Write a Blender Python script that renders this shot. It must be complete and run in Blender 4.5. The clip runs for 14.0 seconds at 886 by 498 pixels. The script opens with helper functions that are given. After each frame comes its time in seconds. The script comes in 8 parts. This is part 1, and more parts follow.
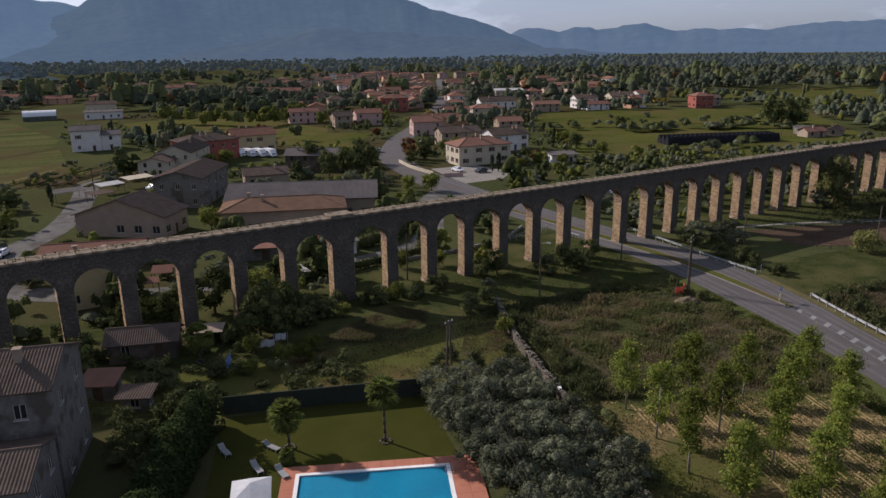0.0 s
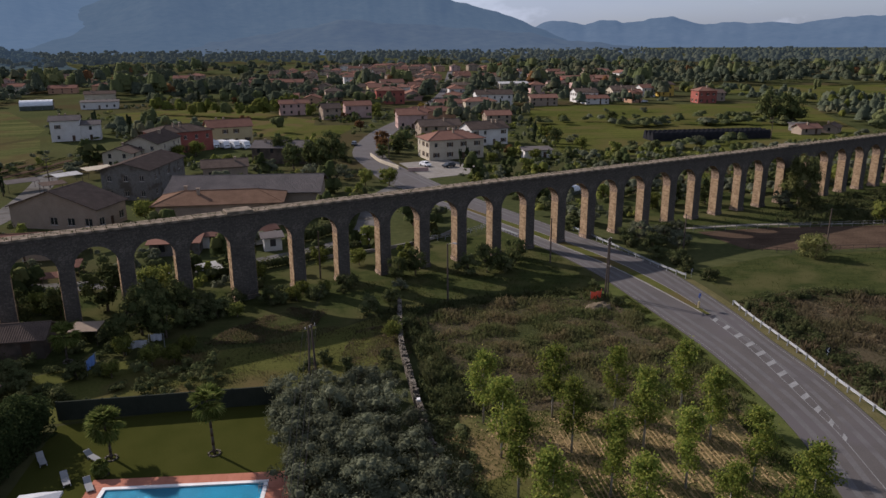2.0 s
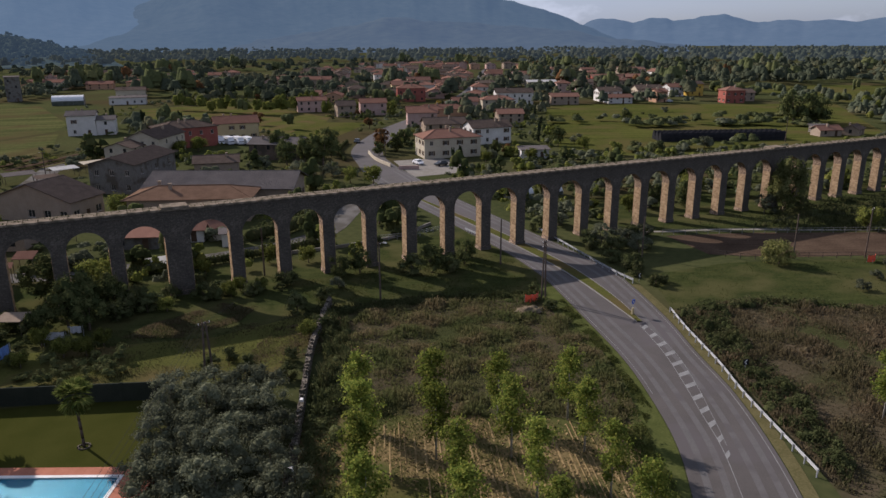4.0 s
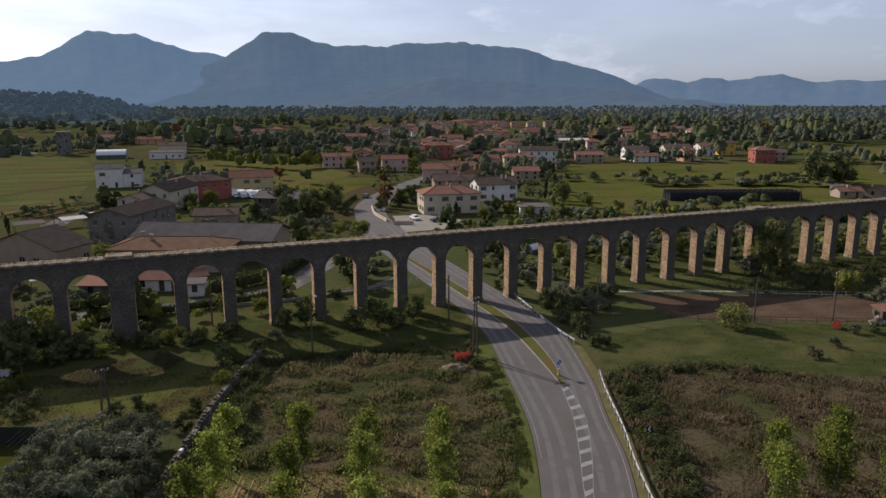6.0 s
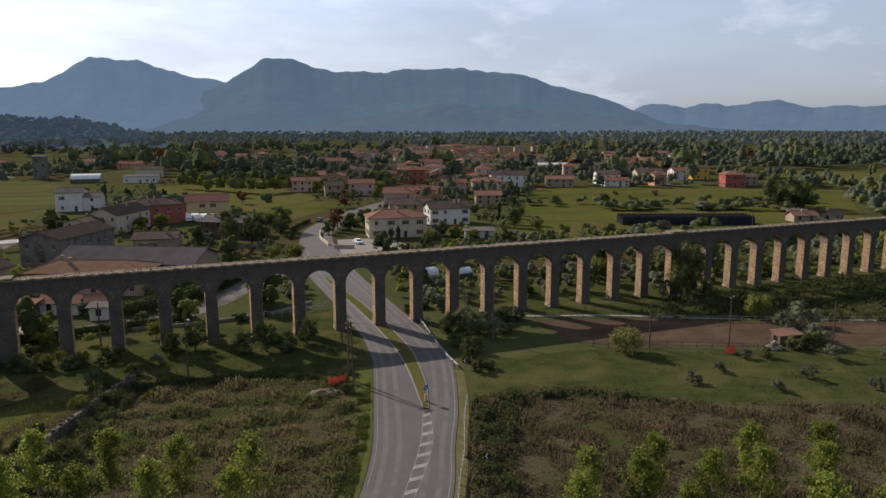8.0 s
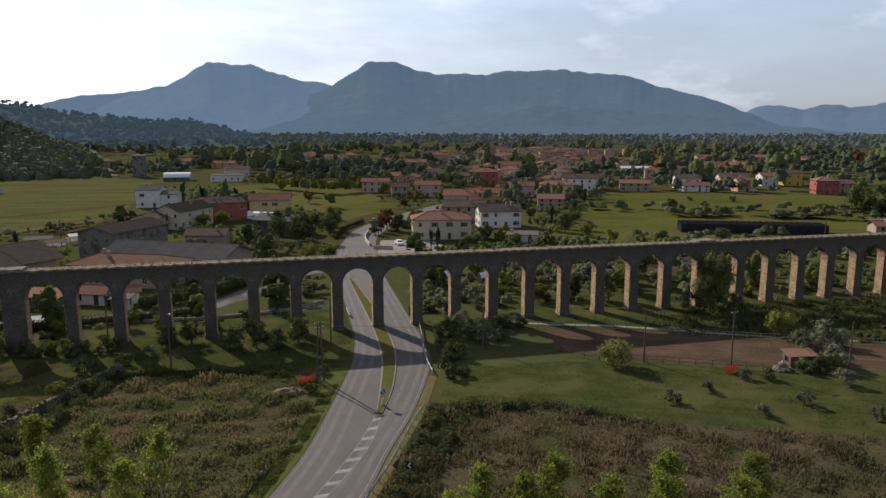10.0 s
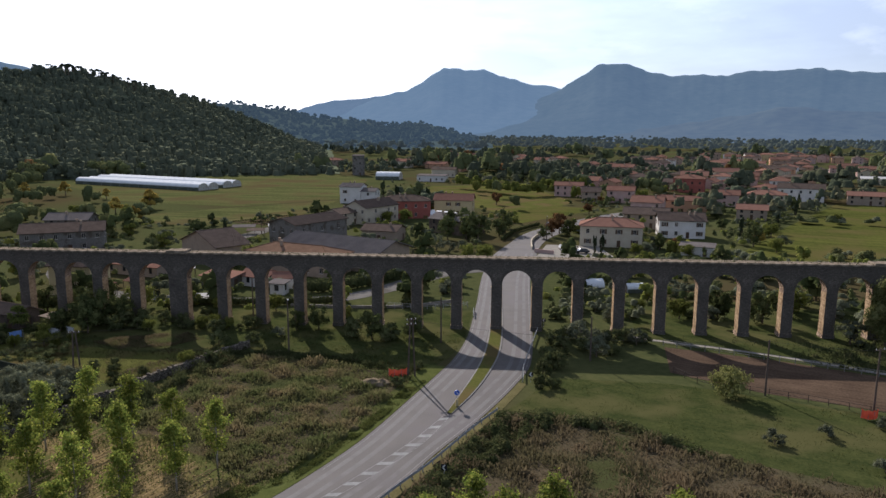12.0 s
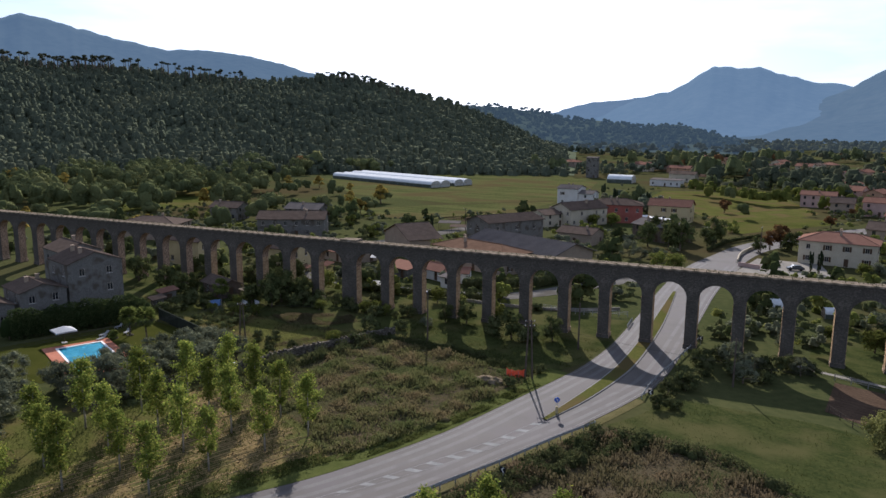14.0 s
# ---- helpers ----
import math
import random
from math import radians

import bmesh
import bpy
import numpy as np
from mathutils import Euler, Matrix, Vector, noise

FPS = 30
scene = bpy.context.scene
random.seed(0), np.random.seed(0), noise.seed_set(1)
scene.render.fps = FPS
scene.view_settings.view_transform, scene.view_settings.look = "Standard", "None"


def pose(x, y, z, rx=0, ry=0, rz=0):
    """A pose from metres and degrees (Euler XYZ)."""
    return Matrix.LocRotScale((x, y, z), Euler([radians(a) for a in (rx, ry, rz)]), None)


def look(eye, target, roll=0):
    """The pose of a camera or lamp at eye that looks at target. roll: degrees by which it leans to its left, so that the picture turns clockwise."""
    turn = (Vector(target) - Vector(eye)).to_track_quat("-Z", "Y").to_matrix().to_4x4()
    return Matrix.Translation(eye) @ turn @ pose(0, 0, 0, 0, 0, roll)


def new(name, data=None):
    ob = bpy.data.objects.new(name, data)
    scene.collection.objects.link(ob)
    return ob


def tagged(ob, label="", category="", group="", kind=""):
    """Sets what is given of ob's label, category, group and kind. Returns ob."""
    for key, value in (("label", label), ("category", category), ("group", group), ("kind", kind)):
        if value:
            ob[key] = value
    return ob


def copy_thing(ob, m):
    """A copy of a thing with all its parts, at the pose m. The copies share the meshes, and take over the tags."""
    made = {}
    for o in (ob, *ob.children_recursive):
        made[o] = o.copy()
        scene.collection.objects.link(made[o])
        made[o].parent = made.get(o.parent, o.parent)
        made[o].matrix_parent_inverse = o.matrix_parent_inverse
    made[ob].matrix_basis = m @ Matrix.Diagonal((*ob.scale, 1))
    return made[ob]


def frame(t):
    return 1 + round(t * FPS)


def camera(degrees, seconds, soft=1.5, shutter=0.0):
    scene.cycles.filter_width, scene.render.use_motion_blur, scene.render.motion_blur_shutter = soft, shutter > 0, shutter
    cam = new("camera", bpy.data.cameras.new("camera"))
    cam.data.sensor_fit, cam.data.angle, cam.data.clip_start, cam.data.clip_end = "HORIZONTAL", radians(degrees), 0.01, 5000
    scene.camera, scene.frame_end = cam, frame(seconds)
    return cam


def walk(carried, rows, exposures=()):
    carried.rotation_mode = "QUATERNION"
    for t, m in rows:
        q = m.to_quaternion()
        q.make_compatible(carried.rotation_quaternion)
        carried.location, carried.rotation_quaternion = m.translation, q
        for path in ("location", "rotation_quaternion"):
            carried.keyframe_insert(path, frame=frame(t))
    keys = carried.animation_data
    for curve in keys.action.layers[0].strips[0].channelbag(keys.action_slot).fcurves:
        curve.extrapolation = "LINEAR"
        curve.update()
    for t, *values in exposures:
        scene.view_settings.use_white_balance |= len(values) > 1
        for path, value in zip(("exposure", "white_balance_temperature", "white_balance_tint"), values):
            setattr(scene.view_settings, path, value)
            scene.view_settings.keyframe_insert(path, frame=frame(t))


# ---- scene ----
cam = camera(63.6, 14.0)
METRES, EYE, TILT, TURN = 126.6, 37.7, -1.42, -31.8
ROWS = [
    (0.0, 0.0, 0.0, 0.0, -0.36, -14.57, 1.39),
    (0.5, 0.0354, 0.0115, -0.0005, -0.34, -14.51, 1.4),
    (1.0, 0.0694, 0.0215, -0.0005, 0.62, -14.37, 1.32),
    (1.5, 0.1065, 0.0308, -0.0024, 1.6, -14.25, 1.18),
    (2.0, 0.14, 0.038, -0.0045, 1.69, -15.08, 1.03),
    (2.5, 0.1717, 0.044, -0.0054, 1.89, -15.64, 1.01),
    (3.0, 0.2037, 0.0484, -0.0062, 2.61, -15.53, 0.96),
    (5.5, 0.3718, 0.0672, -0.0076, 9.6, -13.11, 0.63),
    (6.0, 0.4073, 0.073, -0.0084, 9.84, -10.68, 0.61),
    (6.5, 0.4429, 0.0793, -0.0101, 9.83, -8.68, 0.61),
    (7.0, 0.4782, 0.0866, -0.0108, 9.85, -8.68, 0.62),
    (7.5, 0.5137, 0.0944, -0.0113, 9.88, -8.71, 0.61),
    (10.0, 0.6868, 0.1514, -0.0128, 18.19, -8.51, 0.32),
    (10.5, 0.7202, 0.1666, -0.0133, 23.14, -8.39, 0.13),
    (11.0, 0.7508, 0.1825, -0.0134, 27.2, -8.33, -0.01),
    (11.5, 0.783, 0.2013, -0.0141, 31.72, -8.27, -0.22),
    (12.0, 0.814, 0.222, -0.0142, 36.24, -8.25, -0.38),
    (12.5, 0.8432, 0.2445, -0.0147, 40.97, -8.25, -0.59),
    (13.0, 0.8705, 0.2693, -0.0149, 46.07, -8.28, -0.76),
    (13.5, 0.8957, 0.2968, -0.015, 51.2, -8.32, -0.95),
    (14.0, 0.9182, 0.3265, -0.0149, 56.63, -8.36, -1.08),
]
walk(cam, [(t, pose(0, 0, EYE, TILT) @ pose(0, 0, 0, 0, 0, TURN) @ pose(METRES * x, METRES * y, METRES * z, 90 + pitch, roll, yaw)) for t, x, y, z, yaw, pitch, roll in ROWS],
     [(0.0, 0.42, 5600, 19), (3.2, 0.48, 5600, 19), (7.0, 0.6, 5850, 15), (10.5, 0.68, 5900, 13), (12.0, 0.86, 5550, 15), (14.0, 0.9, 5400, 15)])

# ---- world and sun ----
SUN_AZ, SUN_EL = radians(-25.0), radians(29.0)
sun_way = Vector((math.sin(SUN_AZ) * math.cos(SUN_EL), math.cos(SUN_AZ) * math.cos(SUN_EL), math.sin(SUN_EL)))
sun = new("sun", bpy.data.lights.new("sun", "SUN"))
sun.data.energy, sun.data.angle, sun.data.color = 4.5, radians(0.6), (1.0, 0.86, 0.68)
sun.matrix_world = look(sun_way * 100, (0, 0, 0))
world = bpy.data.worlds.new("sky")
scene.world = world
world.use_nodes = True
wn, wl = world.node_tree.nodes, world.node_tree.links
wn.clear()
sky = wn.new("ShaderNodeTexSky")
sky.sky_type, sky.sun_disc = "NISHITA", False
sky.sun_elevation, sky.sun_rotation = SUN_EL, SUN_AZ
sky.air_density, sky.dust_density, sky.ozone_density = 1.0, 1.2, 1.6
tc = wn.new("ShaderNodeTexCoord")
mp = wn.new("ShaderNodeMapping")
mp.inputs["Scale"].default_value = (1.0, 1.0, 4.5)
nz = wn.new("ShaderNodeTexNoise")
nz.inputs["Scale"].default_value, nz.inputs["Detail"].default_value, nz.inputs["Roughness"].default_value = 3.6, 7.0, 0.55
ramp = wn.new("ShaderNodeValToRGB")
ramp.color_ramp.elements[0].position, ramp.color_ramp.elements[1].position = 0.36, 0.6
cloud = wn.new("ShaderNodeMixRGB")
cloud.blend_type = "MIX"
mul = wn.new("ShaderNodeMath")
mul.operation, mul.inputs[1].default_value, mul.inputs[2].default_value = "MULTIPLY_ADD", 0.55, 0.45
bg, out = wn.new("ShaderNodeBackground"), wn.new("ShaderNodeOutputWorld")
bg.inputs["Strength"].default_value = 0.079
wl.new(tc.outputs["Generated"], mp.inputs["Vector"])
wl.new(mp.outputs["Vector"], nz.inputs["Vector"])
wl.new(nz.outputs["Fac"], ramp.inputs["Fac"])
wl.new(ramp.outputs["Color"], mul.inputs[0])
wl.new(mul.outputs[0], cloud.inputs["Fac"])
tint = wn.new("ShaderNodeMixRGB")
tint.blend_type = "MULTIPLY"
tint.inputs["Fac"].default_value, tint.inputs["Color2"].default_value = 1.0, (0.9, 0.96, 1.06, 1)
wl.new(sky.outputs["Color"], tint.inputs["Color1"])
pale = wn.new("ShaderNodeHueSaturation")
pale.inputs["Saturation"].default_value = 0.45
wl.new(tint.outputs["Color"], pale.inputs["Color"])
wl.new(pale.outputs["Color"], cloud.inputs["Color1"])
# thin cloud takes half of the sky's own brightness and an even white
veil = wn.new("ShaderNodeMixRGB")
veil.inputs["Fac"].default_value, veil.inputs["Color2"].default_value = 0.5, (3.25, 3.55, 4.05, 1)
wl.new(pale.outputs["Color"], veil.inputs["Color1"])
wl.new(veil.outputs["Color"], cloud.inputs["Color2"])
# small puffs of cumulus
mp2, nz2, ramp2, puff, grow = (wn.new("ShaderNode" + k) for k in ("Mapping", "TexNoise", "ValToRGB", "MixRGB", "Math"))
mp2.inputs["Scale"].default_value, mp2.inputs["Location"].default_value = (1.0, 1.0, 2.6), (0.3, 0.1, 0.0)
nz2.inputs["Scale"].default_value, nz2.inputs["Detail"].default_value, nz2.inputs["Roughness"].default_value = 6.5, 7.0, 0.6
ramp2.color_ramp.elements[0].position, ramp2.color_ramp.elements[1].position = 0.55, 0.8
grow.operation, grow.inputs[1].default_value = "MULTIPLY", 0.55
puff.inputs["Color2"].default_value = (9.0, 9.0, 9.2, 1)
wl.new(tc.outputs["Generated"], mp2.inputs["Vector"])
wl.new(mp2.outputs["Vector"], nz2.inputs["Vector"])
wl.new(nz2.outputs["Fac"], ramp2.inputs["Fac"])
wl.new(ramp2.outputs["Color"], grow.inputs[0])
wl.new(grow.outputs[0], puff.inputs["Fac"])
wl.new(cloud.outputs["Color"], puff.inputs["Color1"])
wl.new(puff.outputs["Color"], bg.inputs["Color"])
wl.new(bg.outputs["Background"], out.inputs["Surface"])


# ---- materials ----
def material(name, a, b, scale=1.0, rough=0.85, bump=0.3, fine=12.0, metal=0.0, per_object=0.0, per_island=0.0, stain=None, stain_scale=0.15, bump_dist=0.05, streak=None):
    m = bpy.data.materials.new(name)
    m.use_nodes = True
    n, l = m.node_tree.nodes, m.node_tree.links
    p = n["Principled BSDF"]
    p.inputs["Roughness"].default_value, p.inputs["Metallic"].default_value = rough, metal
    p.inputs["Specular IOR Level"].default_value = 0.5 if rough < 0.62 else (0.1 if rough < 0.7 else 0.0)
    co = n.new("ShaderNodeTexCoord")
    t1, t2 = n.new("ShaderNodeTexNoise"), n.new("ShaderNodeTexNoise")
    for t, s, d in ((t1, scale, 4.0), (t2, scale * fine, 3.0)):
        t.inputs["Scale"].default_value, t.inputs["Detail"].default_value = s, d
        l.new(co.outputs["Object"], t.inputs["Vector"])
    add = n.new("ShaderNodeMath")
    add.operation = "ADD"
    l.new(t1.outputs["Fac"], add.inputs[0])
    l.new(t2.outputs["Fac"], add.inputs[1])
    last = add.outputs[0]
    rng = n.new("ShaderNodeMapRange")
    rng.inputs["From Min"].default_value, rng.inputs["From Max"].default_value = 0.72, 1.28
    if streak:
        # long streaks, as mowing, ploughing or tyres leave: bearing, width, length, amount
        ang, wide, long_, amount = streak
        ms, ts, k = n.new("ShaderNodeMapping"), n.new("ShaderNodeTexNoise"), n.new("ShaderNodeMath")
        ms.vector_type = "TEXTURE"
        ms.inputs["Rotation"].default_value, ms.inputs["Scale"].default_value = (0, 0, radians(ang)), (long_, wide, 1.0)
        ts.inputs["Scale"].default_value, ts.inputs["Detail"].default_value = 1.0, 3.0
        k.operation, k.inputs[1].default_value = "MULTIPLY_ADD", amount
        l.new(co.outputs["Object"], ms.inputs["Vector"])
        l.new(ms.outputs["Vector"], ts.inputs["Vector"])
        l.new(ts.outputs["Fac"], k.inputs[0])
        l.new(last, k.inputs[2])
        last = k.outputs[0]
        rng.inputs["From Min"].default_value += amount * 0.5
        rng.inputs["From Max"].default_value += amount * 0.5
    if per_object:
        info = n.new("ShaderNodeObjectInfo")
        k = n.new("ShaderNodeMath")
        k.operation = "MULTIPLY_ADD"
        k.inputs[1].default_value = per_object
        l.new(info.outputs["Random"], k.inputs[0])
        l.new(last, k.inputs[2])
        last = k.outputs[0]
        rng.inputs["From Max"].default_value += per_object
    if per_island:
        geo = n.new("ShaderNodeNewGeometry")
        k = n.new("ShaderNodeMath")
        k.operation = "MULTIPLY_ADD"
        k.inputs[1].default_value = per_island
        l.new(geo.outputs["Random Per Island"], k.inputs[0])
        l.new(last, k.inputs[2])
        last = k.outputs[0]
        rng.inputs["From Max"].default_value += per_island
    l.new(last, rng.inputs["Value"])
    mix = n.new("ShaderNodeMixRGB")
    mix.inputs["Color1"].default_value, mix.inputs["Color2"].default_value = (*a, 1), (*b, 1)
    l.new(rng.outputs["Result"], mix.inputs["Fac"])
    col = mix.outputs["Color"]
    if stain:
        t3 = n.new("ShaderNodeTexNoise")
        t3.inputs["Scale"].default_value, t3.inputs["Detail"].default_value = stain_scale, 5.0
        l.new(co.outputs["Object"], t3.inputs["Vector"])
        r3 = n.new("ShaderNodeMapRange")
        r3.inputs["From Min"].default_value, r3.inputs["From Max"].default_value = 0.47, 0.62
        l.new(t3.outputs["Fac"], r3.inputs["Value"])
        mx = n.new("ShaderNodeMixRGB")
        mx.inputs["Color2"].default_value = (*stain, 1)
        l.new(r3.outputs["Result"], mx.inputs["Fac"])
        l.new(col, mx.inputs["Color1"])
        col = mx.outputs["Color"]
    l.new(col, p.inputs["Base Color"])
    if bump:
        b1 = n.new("ShaderNodeBump")
        b1.inputs["Strength"].default_value, b1.inputs["Distance"].default_value = bump, bump_dist
        l.new(t2.outputs["Fac"], b1.inputs["Height"])
        l.new(b1.outputs["Normal"], p.inputs["Normal"])
    return m


def stone_material(name, a, b, mortar, size=0.42, bump=0.8, vary=0.3):
    """Rough squared rubble: cells with joints."""
    m = material(name, a, b, 0.35, 0.92, 0.0, 9.0)
    n, l = m.node_tree.nodes, m.node_tree.links
    p = n["Principled BSDF"]
    base = p.inputs["Base Color"].links[0].from_socket
    co = n.new("ShaderNodeTexCoord")
    mpn = n.new("ShaderNodeMapping")
    mpn.inputs["Scale"].default_value = (1 / size, 1 / size, 1.5 / size)
    l.new(co.outputs["Object"], mpn.inputs["Vector"])
    v1, v2 = n.new("ShaderNodeTexVoronoi"), n.new("ShaderNodeTexVoronoi")
    v2.feature = "DISTANCE_TO_EDGE"
    for v in (v1, v2):
        v.inputs["Scale"].default_value = 1.0
        l.new(mpn.outputs["Vector"], v.inputs["Vector"])
    hsv = n.new("ShaderNodeHueSaturation")
    mr = n.new("ShaderNodeMapRange")
    mr.inputs["To Min"].default_value, mr.inputs["To Max"].default_value = 1 - vary, 1 + vary
    sep = n.new("ShaderNodeSeparateColor")
    l.new(v1.outputs["Color"], sep.inputs["Color"])
    l.new(sep.outputs[0], mr.inputs["Value"])
    l.new(mr.outputs["Result"], hsv.inputs["Value"])
    l.new(base, hsv.inputs["Color"])
    j = n.new("ShaderNodeMapRange")
    j.inputs["From Min"].default_value, j.inputs["From Max"].default_value = 0.03, 0.12
    l.new(v2.outputs["Distance"], j.inputs["Value"])
    mx = n.new("ShaderNodeMixRGB")
    mx.inputs["Color1"].default_value = (*mortar, 1)
    l.new(j.outputs["Result"], mx.inputs["Fac"])
    l.new(hsv.outputs["Color"], mx.inputs["Color2"])
    l.new(mx.outputs["Color"], p.inputs["Base Color"])
    bp = n.new("ShaderNodeBump")
    bp.inputs["Strength"].default_value, bp.inputs["Distance"].default_value = bump, 0.08
    l.new(j.outputs["Result"], bp.inputs["Height"])
    l.new(bp.outputs["Normal"], p.inputs["Normal"])
    return m


def foliage(name, a, b, c, glow=0.3, patch=0.0, scale=0.2, relief=2.5):
    """Leaves: colour varies leaf by leaf and tree by tree; some light passes through."""
    m = bpy.data.materials.new(name)
    m.use_nodes = True
    n, l = m.node_tree.nodes, m.node_tree.links
    p = n["Principled BSDF"]
    p.inputs["Roughness"].default_value = 0.6
    p.inputs["Specular IOR Level"].default_value = 0.0
    geo, info = n.new("ShaderNodeNewGeometry"), n.new("ShaderNodeObjectInfo")
    r = n.new("ShaderNodeValToRGB")
    e = r.color_ramp.elements
    e[0].color, e[1].color = (*a, 1), (*c, 1)
    mid = e.new(0.55)
    mid.color = (*b, 1)
    fac = geo.outputs["Random Per Island"]
    if patch:
        co, tn, mx, st = n.new("ShaderNodeTexCoord"), n.new("ShaderNodeTexNoise"), n.new("ShaderNodeMix"), n.new("ShaderNodeMapRange")
        tn.inputs["Scale"].default_value, tn.inputs["Detail"].default_value = scale, 3.0
        st.inputs["From Min"].default_value, st.inputs["From Max"].default_value = 0.36, 0.64
        l.new(co.outputs["Object"], tn.inputs["Vector"])
        l.new(tn.outputs["Fac"], st.inputs["Value"])
        mx.inputs["Factor"].default_value = patch
        l.new(fac, mx.inputs["A"])
        l.new(st.outputs["Result"], mx.inputs["B"])
        fac = mx.outputs["Result"]
    l.new(fac, r.inputs["Fac"])
    hsv = n.new("ShaderNodeHueSaturation")
    mr = n.new("ShaderNodeMapRange")
    mr.inputs["To Min"].default_value, mr.inputs["To Max"].default_value = 0.7, 1.3
    l.new(info.outputs["Random"], mr.inputs["Value"])
    l.new(mr.outputs["Result"], hsv.inputs["Value"])
    l.new(r.outputs["Color"], hsv.inputs["Color"])
    l.new(hsv.outputs["Color"], p.inputs["Base Color"])
    co2, tb, bp = n.new("ShaderNodeTexCoord"), n.new("ShaderNodeTexNoise"), n.new("ShaderNodeBump")
    tb.inputs["Scale"].default_value, tb.inputs["Detail"].default_value = relief, 3.0
    bp.inputs["Strength"].default_value, bp.inputs["Distance"].default_value = 0.8, 0.9 / relief
    l.new(co2.outputs["Object"], tb.inputs["Vector"])
    l.new(tb.outputs["Fac"], bp.inputs["Height"])
    l.new(bp.outputs["Normal"], p.inputs["Normal"])
    tr, ms = n.new("ShaderNodeBsdfTranslucent"), n.new("ShaderNodeMixShader")
    l.new(hsv.outputs["Color"], tr.inputs["Color"])
    ms.inputs["Fac"].default_value = glow
    l.new(p.outputs["BSDF"], ms.inputs[1])
    l.new(tr.outputs["BSDF"], ms.inputs[2])
    l.new(ms.outputs["Shader"], n["Material Output"].inputs["Surface"])
    return m


def backdrop_material(name, a, b, haze_glow, strength):
    """Far mountains: wooded slopes, with the haze before them put in as a faint glow."""
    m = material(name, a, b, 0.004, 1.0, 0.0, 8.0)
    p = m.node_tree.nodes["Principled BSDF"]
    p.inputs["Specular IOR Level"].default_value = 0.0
    p.inputs["Emission Color"].default_value = (*haze_glow, 1)
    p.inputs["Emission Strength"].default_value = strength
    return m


M = {}
M["ground"] = material("ground_grass", (0.038, 0.046, 0.018), (0.066, 0.068, 0.027), 0.02, 0.95, 0.5, 40.0, stain=(0.055, 0.045, 0.022), stain_scale=0.012)
M["grass"] = material("rough_grass", (0.052, 0.058, 0.015), (0.09, 0.088, 0.026), 0.12, 0.95, 0.6, 25.0, stain=(0.09, 0.07, 0.03), stain_scale=0.09)
M["lawn"] = material("mown_lawn", (0.034, 0.038, 0.008), (0.049, 0.05, 0.012), 0.3, 0.95, 0.4, 30.0)
M["meadow"] = material("field_grass", (0.041, 0.049, 0.012), (0.08, 0.082, 0.021), 0.03, 0.95, 0.5, 22.0, stain=(0.078, 0.068, 0.024), stain_scale=0.035, streak=(-22, 3.0, 70.0, 1.1))
M["strip"] = material("strip_field_grass", (0.048, 0.055, 0.02), (0.092, 0.093, 0.034), 0.03, 0.95, 0.5, 22.0, stain=(0.07, 0.058, 0.026), stain_scale=0.03, streak=(-8, 5.0, 90.0, 1.6))
M["verge"] = material("mown_verge", (0.05, 0.06, 0.017), (0.082, 0.09, 0.028), 0.5, 0.95, 0.5, 9.0)
M["drygrass"] = material("dry_verge_grass", (0.075, 0.068, 0.028), (0.125, 0.108, 0.05), 0.5, 0.95, 0.5, 9.0)
M["darkfence"] = material("dark_green_screen", (0.028, 0.032, 0.024), (0.042, 0.046, 0.034), 0.8, 0.85, 0.2, 12.0)
M["scrubsoil"] = material("scrub_soil", (0.052, 0.045, 0.026), (0.086, 0.066, 0.041), 0.15, 0.95, 0.8, 15.0, stain=(0.045, 0.049, 0.0191), stain_scale=0.1)
M["plough"] = material("ploughed_soil", (0.048, 0.033, 0.023), (0.092, 0.064, 0.043), 0.2, 0.95, 0.8, 14.0, streak=(-24, 0.7, 30.0, 1.0))
M["plantation"] = material("plantation_soil", (0.088, 0.075, 0.029), (0.19, 0.136, 0.064), 0.35, 0.95, 0.7, 8.0, stain=(0.07, 0.074, 0.024), stain_scale=0.13)
M["straw"] = material("dry_cuttings", (0.155, 0.11, 0.048), (0.285, 0.208, 0.104), 1.5, 0.9, 0.3, 8.0, per_island=0.4)
M["asphalt"] = material("asphalt", (0.07, 0.063, 0.057), (0.098, 0.087, 0.079), 0.25, 0.64, 0.25, 60.0, stain=(0.09, 0.08, 0.077), stain_scale=0.12, bump_dist=0.01)
M["asphalt"].node_tree.nodes["Principled BSDF"].inputs["Roughness"].default_value = 0.78
M["worn"] = material("polished_asphalt", (0.088, 0.083, 0.078), (0.132, 0.123, 0.116), 0.3, 0.64, 0.1, 40.0, stain=(0.088, 0.08, 0.076), stain_scale=0.3, bump_dist=0.01)
M["worn"].node_tree.nodes["Principled BSDF"].inputs["Roughness"].default_value = 0.76
M["fieldgreen"] = material("grazed_grass", (0.025, 0.033, 0.011), (0.052, 0.057, 0.019), 0.35, 0.95, 0.6, 7.0, stain=(0.064, 0.062, 0.024), stain_scale=0.12, streak=(-24, 0.8, 9.0, 0.7))
M["paint"] = material("worn_road_paint", (0.16, 0.158, 0.15), (0.265, 0.262, 0.248), 1.2, 0.7, 0.1, 15.0)
M["sidestreet"] = material("worn_side_street", (0.1, 0.094, 0.086), (0.155, 0.145, 0.13), 0.3, 0.9, 0.4, 20.0, stain=(0.085, 0.078, 0.066), stain_scale=0.2)
